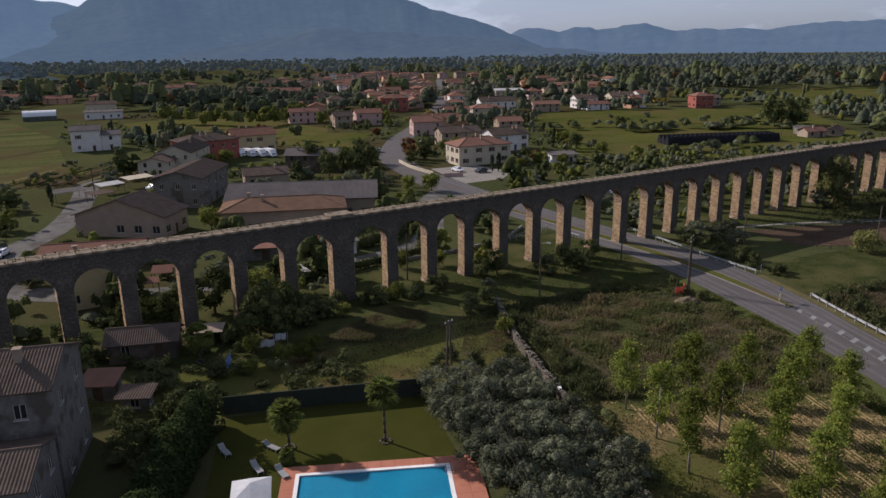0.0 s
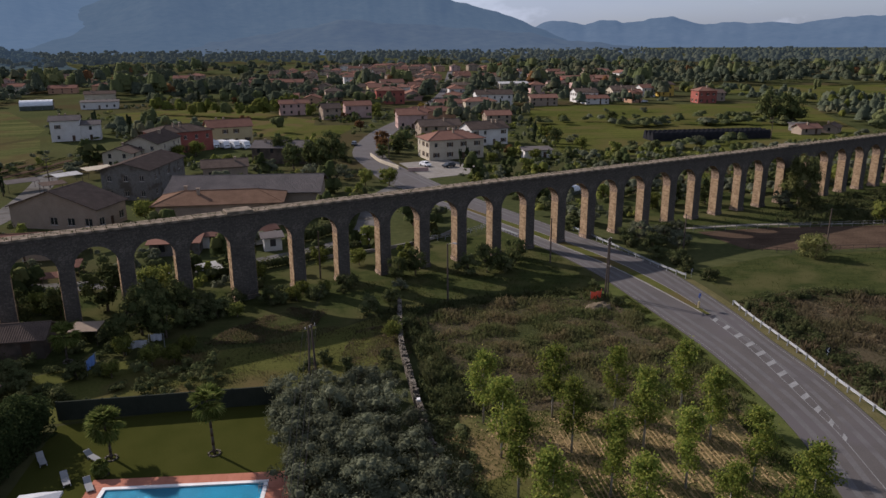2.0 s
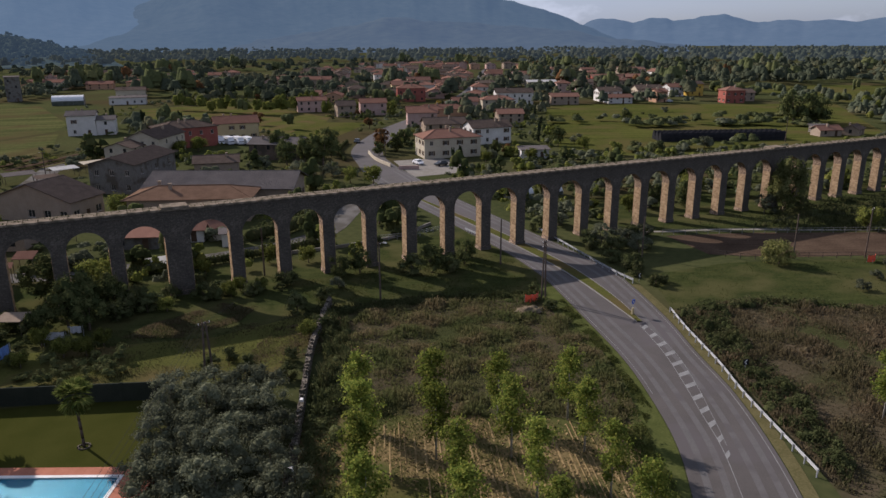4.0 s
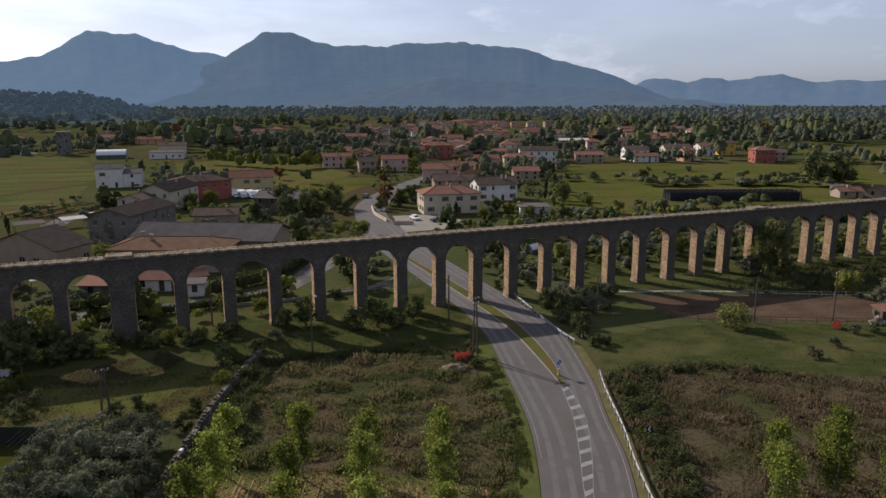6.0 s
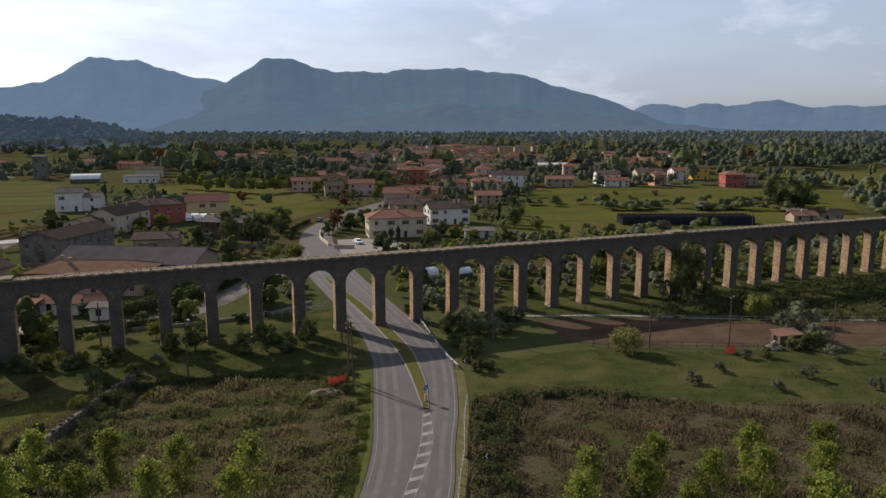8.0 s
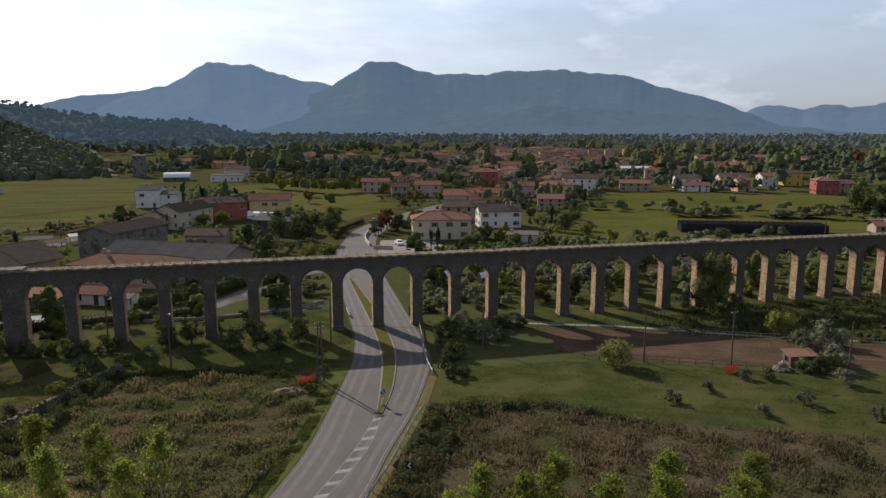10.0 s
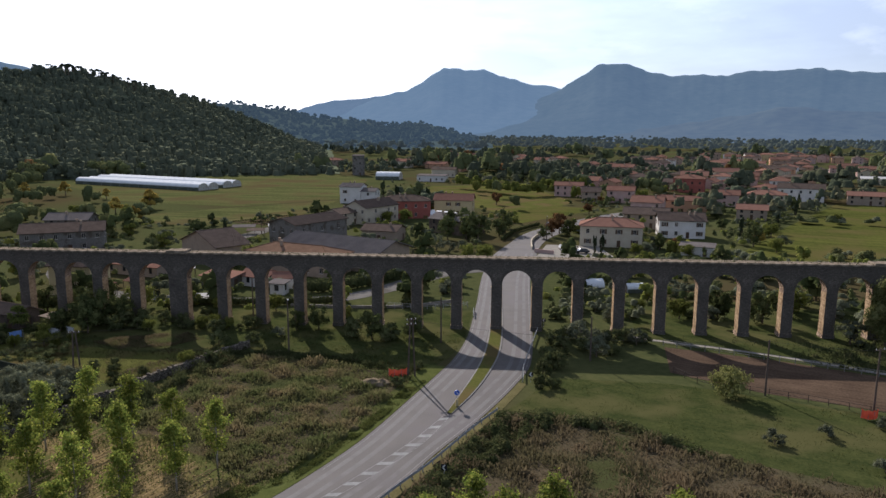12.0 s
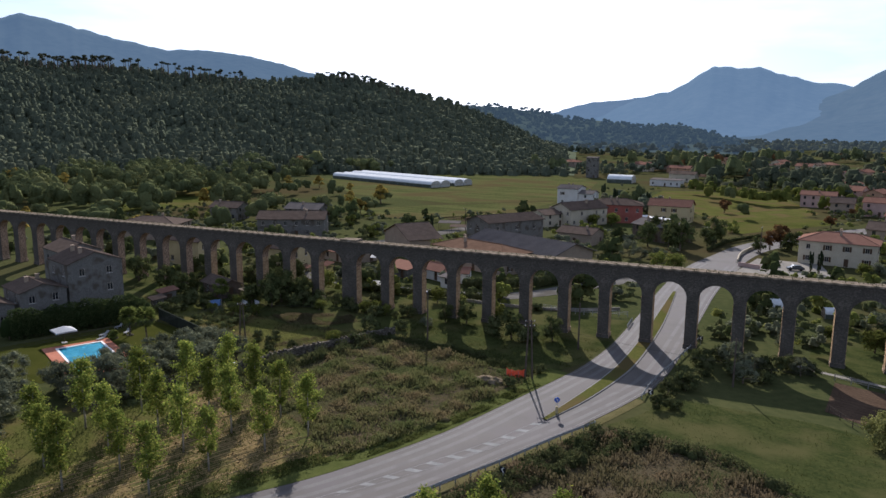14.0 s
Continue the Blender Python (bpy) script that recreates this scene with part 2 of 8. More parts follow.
M["kerb"] = material("worn_kerb", (0.16, 0.15, 0.135), (0.23, 0.22, 0.2), 0.8, 0.9, 0.3, 14.0)
M["palestone"] = material("pale_broken_stone", (0.2, 0.175, 0.14), (0.36, 0.32, 0.26), 1.5, 0.9, 0.5, 8.0, per_object=0.5)
M["heap"] = material("earth_and_rubble", (0.085, 0.066, 0.042), (0.185, 0.148, 0.1), 1.2, 0.95, 0.8, 6.0)
M["gravel"] = material("pale_gravel", (0.17, 0.155, 0.13), (0.25, 0.23, 0.2), 0.4, 0.95, 0.5, 30.0)
# jamb stone is coloured as if sunlit, front stone as if shaded
M["stone"] = stone_material("aqueduct_rubble_sunlit", (0.27, 0.19, 0.13), (0.45, 0.325, 0.225), (0.1, 0.076, 0.058), 0.36)
M["rubblestone"] = material("sunlit_rubble_stone", (0.2, 0.135, 0.078), (0.47, 0.335, 0.2), 0.8, 0.92, 0.5, 9.0, per_island=0.9)
M["stoneshaded"] = stone_material("aqueduct_stone_shaded", (0.07, 0.062, 0.053), (0.128, 0.112, 0.092), (0.072, 0.064, 0.054), 0.42, 0.35, 0.22)
M["slab"] = material("channel_cover_stone", (0.165, 0.132, 0.098), (0.29, 0.236, 0.176), 0.4, 0.95, 0.5, 10.0, stain=(0.09, 0.078, 0.056), stain_scale=0.45)
M["wallstone"] = stone_material("dry_stone", (0.11, 0.095, 0.075), (0.2, 0.175, 0.14), (0.04, 0.036, 0.03), 0.4)
M["bark"] = material("bark", (0.09, 0.065, 0.045), (0.16, 0.13, 0.10), 2.0, 0.95, 0.6, 6.0)
M["palebark"] = material("pale_bark", (0.22, 0.2, 0.16), (0.34, 0.31, 0.26), 2.0, 0.9, 0.4, 6.0)
M["poplar"] = foliage("poplar_leaf", (0.1, 0.138, 0.026), (0.16, 0.195, 0.038), (0.265, 0.265, 0.054), 0.5)
M["leaf"] = foliage("broad_leaf", (0.04, 0.05, 0.019), (0.06, 0.072, 0.026), (0.098, 0.102, 0.037), 0.22)
M["grove"] = foliage("grove_leaf", (0.065, 0.076, 0.034), (0.085, 0.096, 0.04), (0.12, 0.12, 0.048), 0.12, 0.4, 0.03, 0.9)
M["leaflight"] = foliage("light_leaf", (0.085, 0.1, 0.022), (0.135, 0.147, 0.034), (0.19, 0.187, 0.046), 0.3)
M["leafgold"] = foliage("autumn_leaf", (0.165, 0.112, 0.0261), (0.265, 0.192, 0.041), (0.349, 0.272, 0.0628))
M["leafpale"] = foliage("pale_olive_leaf", (0.11, 0.115, 0.035), (0.165, 0.168, 0.055), (0.22, 0.212, 0.078), 0.35)
M["archleaf"] = foliage("olive_green_leaf", (0.062, 0.07, 0.024), (0.1, 0.106, 0.038), (0.16, 0.155, 0.06), 0.3)
M["leafrust"] = foliage("rust_leaf", (0.0849, 0.044, 0.0209), (0.144, 0.0747, 0.0314), (0.188, 0.113, 0.0478))
M["olive"] = foliage("olive_leaf", (0.085, 0.092, 0.056), (0.112, 0.12, 0.073), (0.145, 0.152, 0.094), 0.3)
M["cypress"] = foliage("cypress_leaf", (0.0208, 0.0287, 0.016), (0.0363, 0.0479, 0.0234), (0.056, 0.0664, 0.0328), 0.3)
M["hedge"] = foliage("conifer_hedge_leaf", (0.034, 0.052, 0.018), (0.058, 0.08, 0.029), (0.09, 0.108, 0.042), 0.4)
M["palm"] = foliage("palm_leaf", (0.07, 0.095, 0.022), (0.12, 0.145, 0.035), (0.19, 0.2, 0.06), 0.4)
M["scrub"] = foliage("scrub_leaf", (0.072, 0.086, 0.03), (0.108, 0.104, 0.043), (0.146, 0.113, 0.06), 0.4, 0.85, 0.22)
M["scrubdry"] = foliage("dry_scrub_leaf", (0.092, 0.084, 0.04), (0.12, 0.097, 0.054), (0.142, 0.107, 0.063), 0.4, 0.85, 0.12)
M["bramble"] = foliage("bramble_leaf", (0.05, 0.06, 0.024), (0.075, 0.085, 0.034), (0.118, 0.112, 0.05), 0.25, 0.5, 0.4)
M["verge_leaf"] = foliage("grass_blade", (0.046, 0.057, 0.016), (0.068, 0.078, 0.022), (0.105, 0.104, 0.036), 0.35, 0.5, 0.3)
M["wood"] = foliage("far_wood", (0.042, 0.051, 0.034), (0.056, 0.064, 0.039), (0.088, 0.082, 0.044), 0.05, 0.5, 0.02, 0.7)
# hill greens are lightened to stand for the veil of haze
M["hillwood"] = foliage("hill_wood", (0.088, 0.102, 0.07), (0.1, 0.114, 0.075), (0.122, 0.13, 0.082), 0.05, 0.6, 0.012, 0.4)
M["tilered"] = material("red_roof_tiles", (0.132, 0.072, 0.053), (0.222, 0.124, 0.09), 0.6, 0.85, 0.4, 10.0, per_object=0.5)
M["tilebrown"] = material("weathered_brown_tiles", (0.105, 0.066, 0.044), (0.185, 0.117, 0.078), 0.6, 0.88, 0.4, 10.0, per_object=0.2)
M["tileold"] = material("old_roof_tiles", (0.0612, 0.0476, 0.0394), (0.13, 0.0995, 0.0791), 0.7, 0.9, 0.5, 9.0, per_object=0.3)
M["greyroof"] = material("fibre_cement_roof", (0.092, 0.082, 0.077), (0.142, 0.125, 0.115), 0.3, 0.85, 0.3, 12.0)
M["whitewall"] = material("white_plaster", (0.5, 0.475, 0.43), (0.62, 0.595, 0.55), 0.5, 0.9, 0.15, 10.0)
M["creamwall"] = material("cream_plaster", (0.389, 0.338, 0.248), (0.483, 0.426, 0.323), 0.5, 0.9, 0.15, 10.0)
M["goldwall"] = material("golden_plaster", (0.43, 0.29, 0.06), (0.52, 0.36, 0.085), 0.5, 0.9, 0.15, 10.0)
M["yellowwall"] = material("yellow_plaster", (0.38, 0.31, 0.17), (0.46, 0.38, 0.215), 0.5, 0.9, 0.15, 10.0)
M["pinkwall"] = material("pink_plaster", (0.371, 0.251, 0.215), (0.464, 0.332, 0.284), 0.5, 0.9, 0.15, 10.0)
M["redwall"] = material("brick_red_plaster", (0.241, 0.0792, 0.0612), (0.31, 0.112, 0.0847), 0.5, 0.9, 0.15, 10.0)
M["orangewall"] = material("orange_plaster", (0.4, 0.24, 0.15), (0.47, 0.29, 0.185), 0.5, 0.9, 0.15, 10.0)
M["tanwall"] = material("tan_plaster", (0.242, 0.192, 0.141), (0.323, 0.256, 0.194), 0.5, 0.9, 0.2, 10.0)
M["brownwall"] = material("dark_old_brick", (0.1, 0.075, 0.058), (0.16, 0.122, 0.095), 0.5, 0.92, 0.4, 9.0, stain=(0.075, 0.062, 0.05), stain_scale=0.4)
M["oldwall"] = material("weathered_plaster", (0.12, 0.112, 0.1), (0.21, 0.2, 0.182), 0.5, 0.92, 0.4, 8.0, stain=(0.095, 0.083, 0.067), stain_scale=0.5)
M["glass"] = material("window_glass", (0.015, 0.018, 0.02), (0.03, 0.034, 0.04), 1.0, 0.12, 0.0)
M["frame"] = material("window_frame", (0.35, 0.3, 0.25), (0.45, 0.4, 0.34), 1.0, 0.6, 0.1)
M["shutter"] = material("brown_shutter", (0.07, 0.045, 0.03), (0.11, 0.075, 0.05), 1.0, 0.7, 0.2)
M["galv"] = material("galvanised_steel", (0.24, 0.245, 0.245), (0.33, 0.335, 0.335), 0.8, 0.72, 0.1, 12.0, metal=0.1)
M["concrete"] = material("concrete", (0.34, 0.33, 0.31), (0.46, 0.45, 0.42), 0.5, 0.9, 0.3, 14.0)
M["polewood"] = material("tarred_pole_wood", (0.07, 0.055, 0.045), (0.12, 0.095, 0.075), 1.5, 0.85, 0.3, 8.0)
M["cable"] = material("cable", (0.03, 0.03, 0.03), (0.05, 0.05, 0.05), 1.0, 0.9, 0.0)
M["terracotta"] = material("terracotta_paving", (0.325, 0.133, 0.0836), (0.406, 0.177, 0.116), 0.8, 0.8, 0.2, 10.0)
M["poolwhite"] = material("pool_coping", (0.62, 0.6, 0.56), (0.75, 0.73, 0.7), 0.8, 0.7, 0.1, 10.0)
M["poolblue"] = material("pool_liner", (0.005, 0.1, 0.185), (0.009, 0.135, 0.235), 0.3, 0.4, 0.0)
M["lounge"] = material("weathered_plastic", (0.2, 0.2, 0.195), (0.28, 0.28, 0.27), 1.5, 0.8, 0.1, 10.0)
M["cloth"] = material("white_canvas", (0.36, 0.36, 0.36), (0.48, 0.48, 0.48), 0.8, 0.9, 0.1, 10.0)
M["blue"] = material("blue_tarpaulin", (0.10, 0.18, 0.42), (0.16, 0.27, 0.55), 0.8, 0.6, 0.2, 10.0)
M["orange"] = material("orange_barrier_mesh", (0.75, 0.08, 0.03), (0.85, 0.12, 0.05), 1.5, 0.6, 0.3, 10.0)
M["signblue"] = material("sign_blue", (0.02, 0.08, 0.4), (0.03, 0.10, 0.45), 1.0, 0.4, 0.0)
M["black"] = material("black_film", (0.016, 0.016, 0.018), (0.03, 0.03, 0.032), 0.5, 0.8, 0.3, 10.0)
M["polythene"] = material("greenhouse_film", (0.55, 0.56, 0.56), (0.66, 0.67, 0.67), 0.5, 0.8, 0.1, 8.0)
M["endfilm"] = material("dull_greenhouse_film", (0.36, 0.36, 0.32), (0.48, 0.48, 0.43), 0.5, 0.8, 0.1, 8.0)
M["sidenet"] = material("dark_side_net", (0.06, 0.07, 0.055), (0.11, 0.12, 0.095), 0.6, 0.9, 0.1, 8.0)
M["carwhite"] = material("white_car_paint", (0.68, 0.68, 0.68), (0.74, 0.74, 0.74), 0.8, 0.3, 0.0)
M["cardark"] = material("dark_car_paint", (0.03, 0.035, 0.04), (0.05, 0.055, 0.06), 0.8, 0.3, 0.0)
M["rubber"] = material("rubber", (0.015, 0.015, 0.015), (0.03, 0.03, 0.03), 1.0, 0.8, 0.1)
# hill floor lightened along with its trees, for the same haze
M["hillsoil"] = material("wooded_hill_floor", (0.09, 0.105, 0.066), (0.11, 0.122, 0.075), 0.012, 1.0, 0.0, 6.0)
# the bluish glow of these far materials stands for haze
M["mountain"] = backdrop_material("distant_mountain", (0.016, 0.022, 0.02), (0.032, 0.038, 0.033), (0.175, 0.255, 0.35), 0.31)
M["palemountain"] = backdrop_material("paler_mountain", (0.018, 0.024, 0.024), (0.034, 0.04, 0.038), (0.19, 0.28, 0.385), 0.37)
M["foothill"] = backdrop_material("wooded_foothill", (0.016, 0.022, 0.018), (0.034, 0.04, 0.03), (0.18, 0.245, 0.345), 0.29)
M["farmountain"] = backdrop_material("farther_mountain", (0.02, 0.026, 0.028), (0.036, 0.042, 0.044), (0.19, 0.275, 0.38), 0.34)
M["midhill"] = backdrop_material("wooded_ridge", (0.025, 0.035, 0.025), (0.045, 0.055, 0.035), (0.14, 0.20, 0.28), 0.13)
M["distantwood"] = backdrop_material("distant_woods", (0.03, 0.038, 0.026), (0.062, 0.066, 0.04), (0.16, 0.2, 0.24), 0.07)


# ---- building blocks ----
def mesh_from(name, verts, faces, mat):
    """A mesh from numpy vertices (n, 3) and faces (m, 3 or 4)."""
    verts, faces = np.asarray(verts, np.float32), np.asarray(faces, np.int32)
    me = bpy.data.meshes.new(name)
    k = faces.shape[1]
    me.vertices.add(len(verts))
    me.vertices.foreach_set("co", verts.ravel())
    me.loops.add(faces.size)
    me.loops.foreach_set("vertex_index", faces.ravel())
    me.polygons.add(len(faces))
    me.polygons.foreach_set("loop_start", np.arange(0, faces.size, k, dtype=np.int32))
    me.update(calc_edges=True)
    me.validate()
    me.polygons.foreach_set("use_smooth", np.ones(len(me.polygons), bool))
    me.materials.append(mat)
    return me


def bm_mesh(name, bm, mat, smooth=False):
    bmesh.ops.recalc_face_normals(bm, faces=bm.faces[:])
    me = bpy.data.meshes.new(name)
    bm.to_mesh(me)
    bm.free()
    me.materials.append(mat)
    if smooth:
        me.polygons.foreach_set("use_smooth", [True] * len(me.polygons))
    return me


def thing(name, label, category, m=None, group="", kind=""):
    ob = tagged(new(name), label, category, group, kind)
    ob.matrix_basis = m if m is not None else Matrix.Identity(4)
    return ob


def put(name, me, parent=None, m=None, label=""):
    """An object on mesh me, under parent."""
    ob = new(name, me)
    ob.parent = parent
    if m is not None:
        ob.matrix_basis = m
    return tagged(ob, label)


def part(name, bm, mat, parent=None, label="", smooth=False):
    return put(name, bm_mesh(name, bm, mat, smooth), parent, None, label)


def box(bm, x0, x1, y0, y1, z0, z1, taper=0.0):
    t = taper
    v = [bm.verts.new(c) for c in ((x0, y0, z0), (x1, y0, z0), (x1, y1, z0), (x0, y1, z0), (x0 + t, y0 + t, z1), (x1 - t, y0 + t, z1), (x1 - t, y1 - t, z1), (x0 + t, y1 - t, z1))]
    for f in ((3, 2, 1, 0), (4, 5, 6, 7), (0, 1, 5, 4), (1, 2, 6, 5), (2, 3, 7, 6), (3, 0, 4, 7)):
        bm.faces.new([v[i] for i in f])
    return v


def limb(bm, p0, p1, r0, r1, sides=6):
    p0, p1 = Vector(p0), Vector(p1)
    q = (p1 - p0).to_track_quat("Z", "Y")
    rings = []
    for p, r in ((p0, r0), (p1, r1)):
        rings.append([bm.verts.new(p + q @ Vector((r * math.cos(a), r * math.sin(a), 0))) for a in (2 * math.pi * i / sides for i in range(sides))])
    for i in range(sides):
        j = (i + 1) % sides
        bm.faces.new((rings[0][i], rings[0][j], rings[1][j], rings[1][i]))
    bm.faces.new(rings[1])
    bm.faces.new(rings[0][::-1])


def ribbon(bm, left, right, z=0.0, thick=0.0):
    """A strip between two lines of equal length, with a skirt down by thick."""
    a = [bm.verts.new((*p, z)) for p in left]
    b = [bm.verts.new((*p, z)) for p in right]
    for i in range(len(a) - 1):
        bm.faces.new((a[i], b[i], b[i + 1], a[i + 1]))
    if thick:
        for line, pts in ((a, left), (b, right)):
            low = [bm.verts.new((*p, z - thick)) for p in pts]
            for i in range(len(line) - 1):
                bm.faces.new((line[i], line[i + 1], low[i + 1], low[i]))


def smooth_line(points, step=2.0):
    """A Catmull-Rom line through points, in even steps."""
    p = [Vector(q) for q in points]
    p = [2 * p[0] - p[1]] + p + [2 * p[-1] - p[-2]]
    res = []
    for i in range(1, len(p) - 2):
        n = max(1, int((p[i + 1] - p[i]).length / step))
        for k in range(n):
            t = k / n
            res.append(0.5 * (2 * p[i] + (p[i + 1] - p[i - 1]) * t + (2 * p[i - 1] - 5 * p[i] + 4 * p[i + 1] - p[i + 2]) * t * t + (3 * p[i] - p[i - 1] - 3 * p[i + 1] + p[i + 2]) * t ** 3))
    return res + [p[-2]]


def offset(line, d):
    """The line shifted by d to its left."""
    res = []
    for i, p in enumerate(line):
        t = (line[min(i + 1, len(line) - 1)] - line[max(i - 1, 0)]).normalized()
        res.append(Vector((p.x - t.y * d, p.y + t.x * d)))
    return res


def inside(poly, x, y):
    hit, j = False, len(poly) - 1
    for i in range(len(poly)):
        (xi, yi), (xj, yj) = poly[i], poly[j]
        if (yi > y) != (yj > y) and x < (xj - xi) * (y - yi) / (yj - yi) + xi:
            hit = not hit
        j = i
    return hit


def sample(poly, n, rng):
    """n random places in a polygon."""
    xs, ys = [p[0] for p in poly], [p[1] for p in poly]
    res = []
    while len(res) < n:
        x, y = rng.uniform(min(xs), max(xs)), rng.uniform(min(ys), max(ys))
        if inside(poly, x, y):
            res.append((x, y))
    return res


def leaves(centres, size, rng, out=None, loose=0.55):
    """Vertices and faces of small four-cornered leaves, one round each centre, facing roughly the way out of the crown."""
    c = np.asarray(centres, np.float32)
    n = len(c)
    nrm = rng.normal(size=(n, 3))
    if out is not None:
        nrm = nrm * loose + np.asarray(out)
    nrm /= np.linalg.norm(nrm, axis=1)[:, None]
    a = np.cross(nrm, rng.normal(size=(n, 3)))
    a /= np.linalg.norm(a, axis=1)[:, None]
    b = np.cross(nrm, a)
    s = (size * rng.uniform(0.6, 1.3, (n, 1)))
    w = s * rng.uniform(0.45, 0.8, (n, 1))
    v = np.stack([c - a * s, c + b * w, c + a * s, c - b * w], 1).reshape(-1, 3)
    return v, np.arange(4 * n).reshape(-1, 4)


def ball_grid(k):
    """A round form of k by k faces a side, its under side left open."""
    ids, verts, faces = {}, [], []
    for ax in range(3):
        for s in (-1, 1):
            for i in range(k):
                for j in range(k):
                    quad = []
                    for u, w in ((i, j), (i + 1, j), (i + 1, j + 1), (i, j + 1)):
                        c = [0, 0, 0]
                        c[ax], c[(ax + 1) % 3], c[(ax + 2) % 3] = s * k, 2 * u - k, 2 * w - k
                        key = tuple(c)
                        if key not in ids:
                            ids[key] = len(verts)
                            q = Vector(c).normalized()
                            verts.append(tuple(q))
                        quad.append(ids[key])
                    if not (ax == 2 and s < 0):
                        faces.append(quad if s > 0 else quad[::-1])
    return np.array(verts), np.array(faces)


def dome_grid():
    """A low rounded form of eight faces, open below."""
    low = [(math.cos(a), math.sin(a), -0.35) for a in (math.pi * i / 3 for i in range(6))]
    up = [(0.55 * math.cos(a), 0.55 * math.sin(a), 0.82) for a in (math.pi * (i + 0.5) / 3 for i in range(6))]
    side = [(i, (i + 1) % 6, 6 + i, 6 + (i + 5) % 6) for i in range(6)]
    return np.array(low + up), np.array(side + [(6, 7, 8, 9), (6, 9, 10, 11)])


BALLS = {0: dome_grid(), 2: ball_grid(2)}


def lumps(centres, radii, rng, k=2, uneven=0.22):
    """Uneven rounded masses of foliage, one at each centre."""
    bv, bf = BALLS[k]
    c, r = np.asarray(centres, float), np.asarray(radii, float)
    n = len(c)
    wob = 1 + uneven * rng.uniform(-1, 1, (n, len(bv), 1))
    v = c[:, None, :] + bv[None] * r[:, None, :] * wob
    f = bf[None] + (np.arange(n) * len(bv))[:, None, None]
    return v.reshape(-1, 3), f.reshape(-1, 4)


def joined(*parts_):
    """Several (vertices, faces) in one."""
    at, vs, fs = 0, [], []
    for v, f in parts_:
        vs.append(v)
        fs.append(f + at)
        at += len(v)
    return np.concatenate(vs), np.concatenate(fs)


def ground_patch(name, pts, z, mat, label):
    bm = bmesh.new()
    bm.faces.new([bm.verts.new((x, y, z)) for x, y in pts])
    bmesh.ops.triangulate(bm, faces=bm.faces[:])
    ob = put(name, bm_mesh(name, bm, mat))
    return tagged(ob, label, "ground", kind="structure")


# ---- ground, fields and roads ----
def build_ground():
    radii = [0, 30, 60, 100, 150, 220, 320, 460, 700, 1000, 1500, 2200, 3200, 4700]
    n = 72
    verts, faces = [(90.0, 60.0, -0.02)], []
    for r in radii[1:]:
        for i in range(n):
            a = 2 * math.pi * i / n
            verts.append((90 + r * math.sin(a), 60 + r * math.cos(a), -0.02))
    for k in range(len(radii) - 1):
        for i in range(n):
            j = (i + 1) % n
            if k == 0:
                faces.append((0, 1 + j, 1 + i, 0))
            else:
                o, q = 1 + (k - 1) * n, 1 + k * n
                faces.append((o + i, o + j, q + j, q + i))
    bm = bmesh.new()
    vs = [bm.verts.new(v) for v in verts]
    for f in faces:
        bm.faces.new([vs[i] for i in dict.fromkeys(f)])
    ob = put("ground", bm_mesh("ground", bm, M["ground"]))
    tagged(ob, "plain of rough grass and garden plots", "ground", kind="structure")


build_ground()

ROAD_L = smooth_line([(-60, -160), (20, -50), (50, -6), (64, 11), (73, 23.3), (79, 31.8), (84, 41.8), (87.3, 50), (90.6, 61), (93.5, 71), (95.8, 80), (97.3, 91), (97.8, 101), (98.3, 120), (98.6, 140), (99.5, 158), (101.5, 176), (106, 196), (111, 216), (119, 234), (131, 254), (147, 277), (172, 307), (200, 345), (290, 470), (480, 780)])
ROAD_R = smooth_line([(-52, -165), (28, -55), (57, -12), (72, 7), (81, 18.8), (87, 27.8), (92.3, 37.3), (96, 46), (100, 54.5), (103, 62), (105.5, 69), (107.8, 77), (108.8, 89), (109.2, 101), (109.8, 120), (110.5, 140), (111.8, 158), (113.5, 172), (115.5, 190), (119.5, 208), (127, 226), (139, 247), (155, 271), (179, 302), (207, 341), (297, 466), (487, 776)])


def resample(line, n):
    d = [0.0]
    for a, b in zip(line, line[1:]):
        d.append(d[-1] + (b - a).length)
    res, k = [], 0
    for i in range(n):
        s = d[-1] * i / (n - 1)
        while k < len(d) - 2 and d[k + 1] < s:
            k += 1
        res.append(line[k].lerp(line[k + 1], (s - d[k]) / max(1e-6, d[k + 1] - d[k])))
    return res


RL, RR = resample(ROAD_L, 420), resample(ROAD_R, 420)
bm = bmesh.new()
ribbon(bm, RL, RR, 0.03, 0.1)
tagged(put("road", bm_mesh("road", bm, M["asphalt"])), "grey asphalt road with worn white lines", "road", kind="structure")

SIDE_L = smooth_line([(99, 150), (92, 146), (84, 134), (76, 122), (66, 114.5), (40, 112), (10, 118), (-12, 140), (-6, 158), (6, 176), (14, 205), (20, 240)])
SIDE_R = smooth_line([(99.5, 165), (88, 153), (79, 138), (72, 126), (63, 119.5), (41, 117), (14, 122), (-4, 141), (2, 156), (12, 174), (20, 203), (26, 238)])
bm = bmesh.new()
ribbon(bm, resample(SIDE_L, 120), resample(SIDE_R, 120), 0.02, 0.1)
tagged(put("road", bm_mesh("side_road", bm, M["sidestreet"])), "narrow pale side street behind the aqueduct", "road", kind="structure")

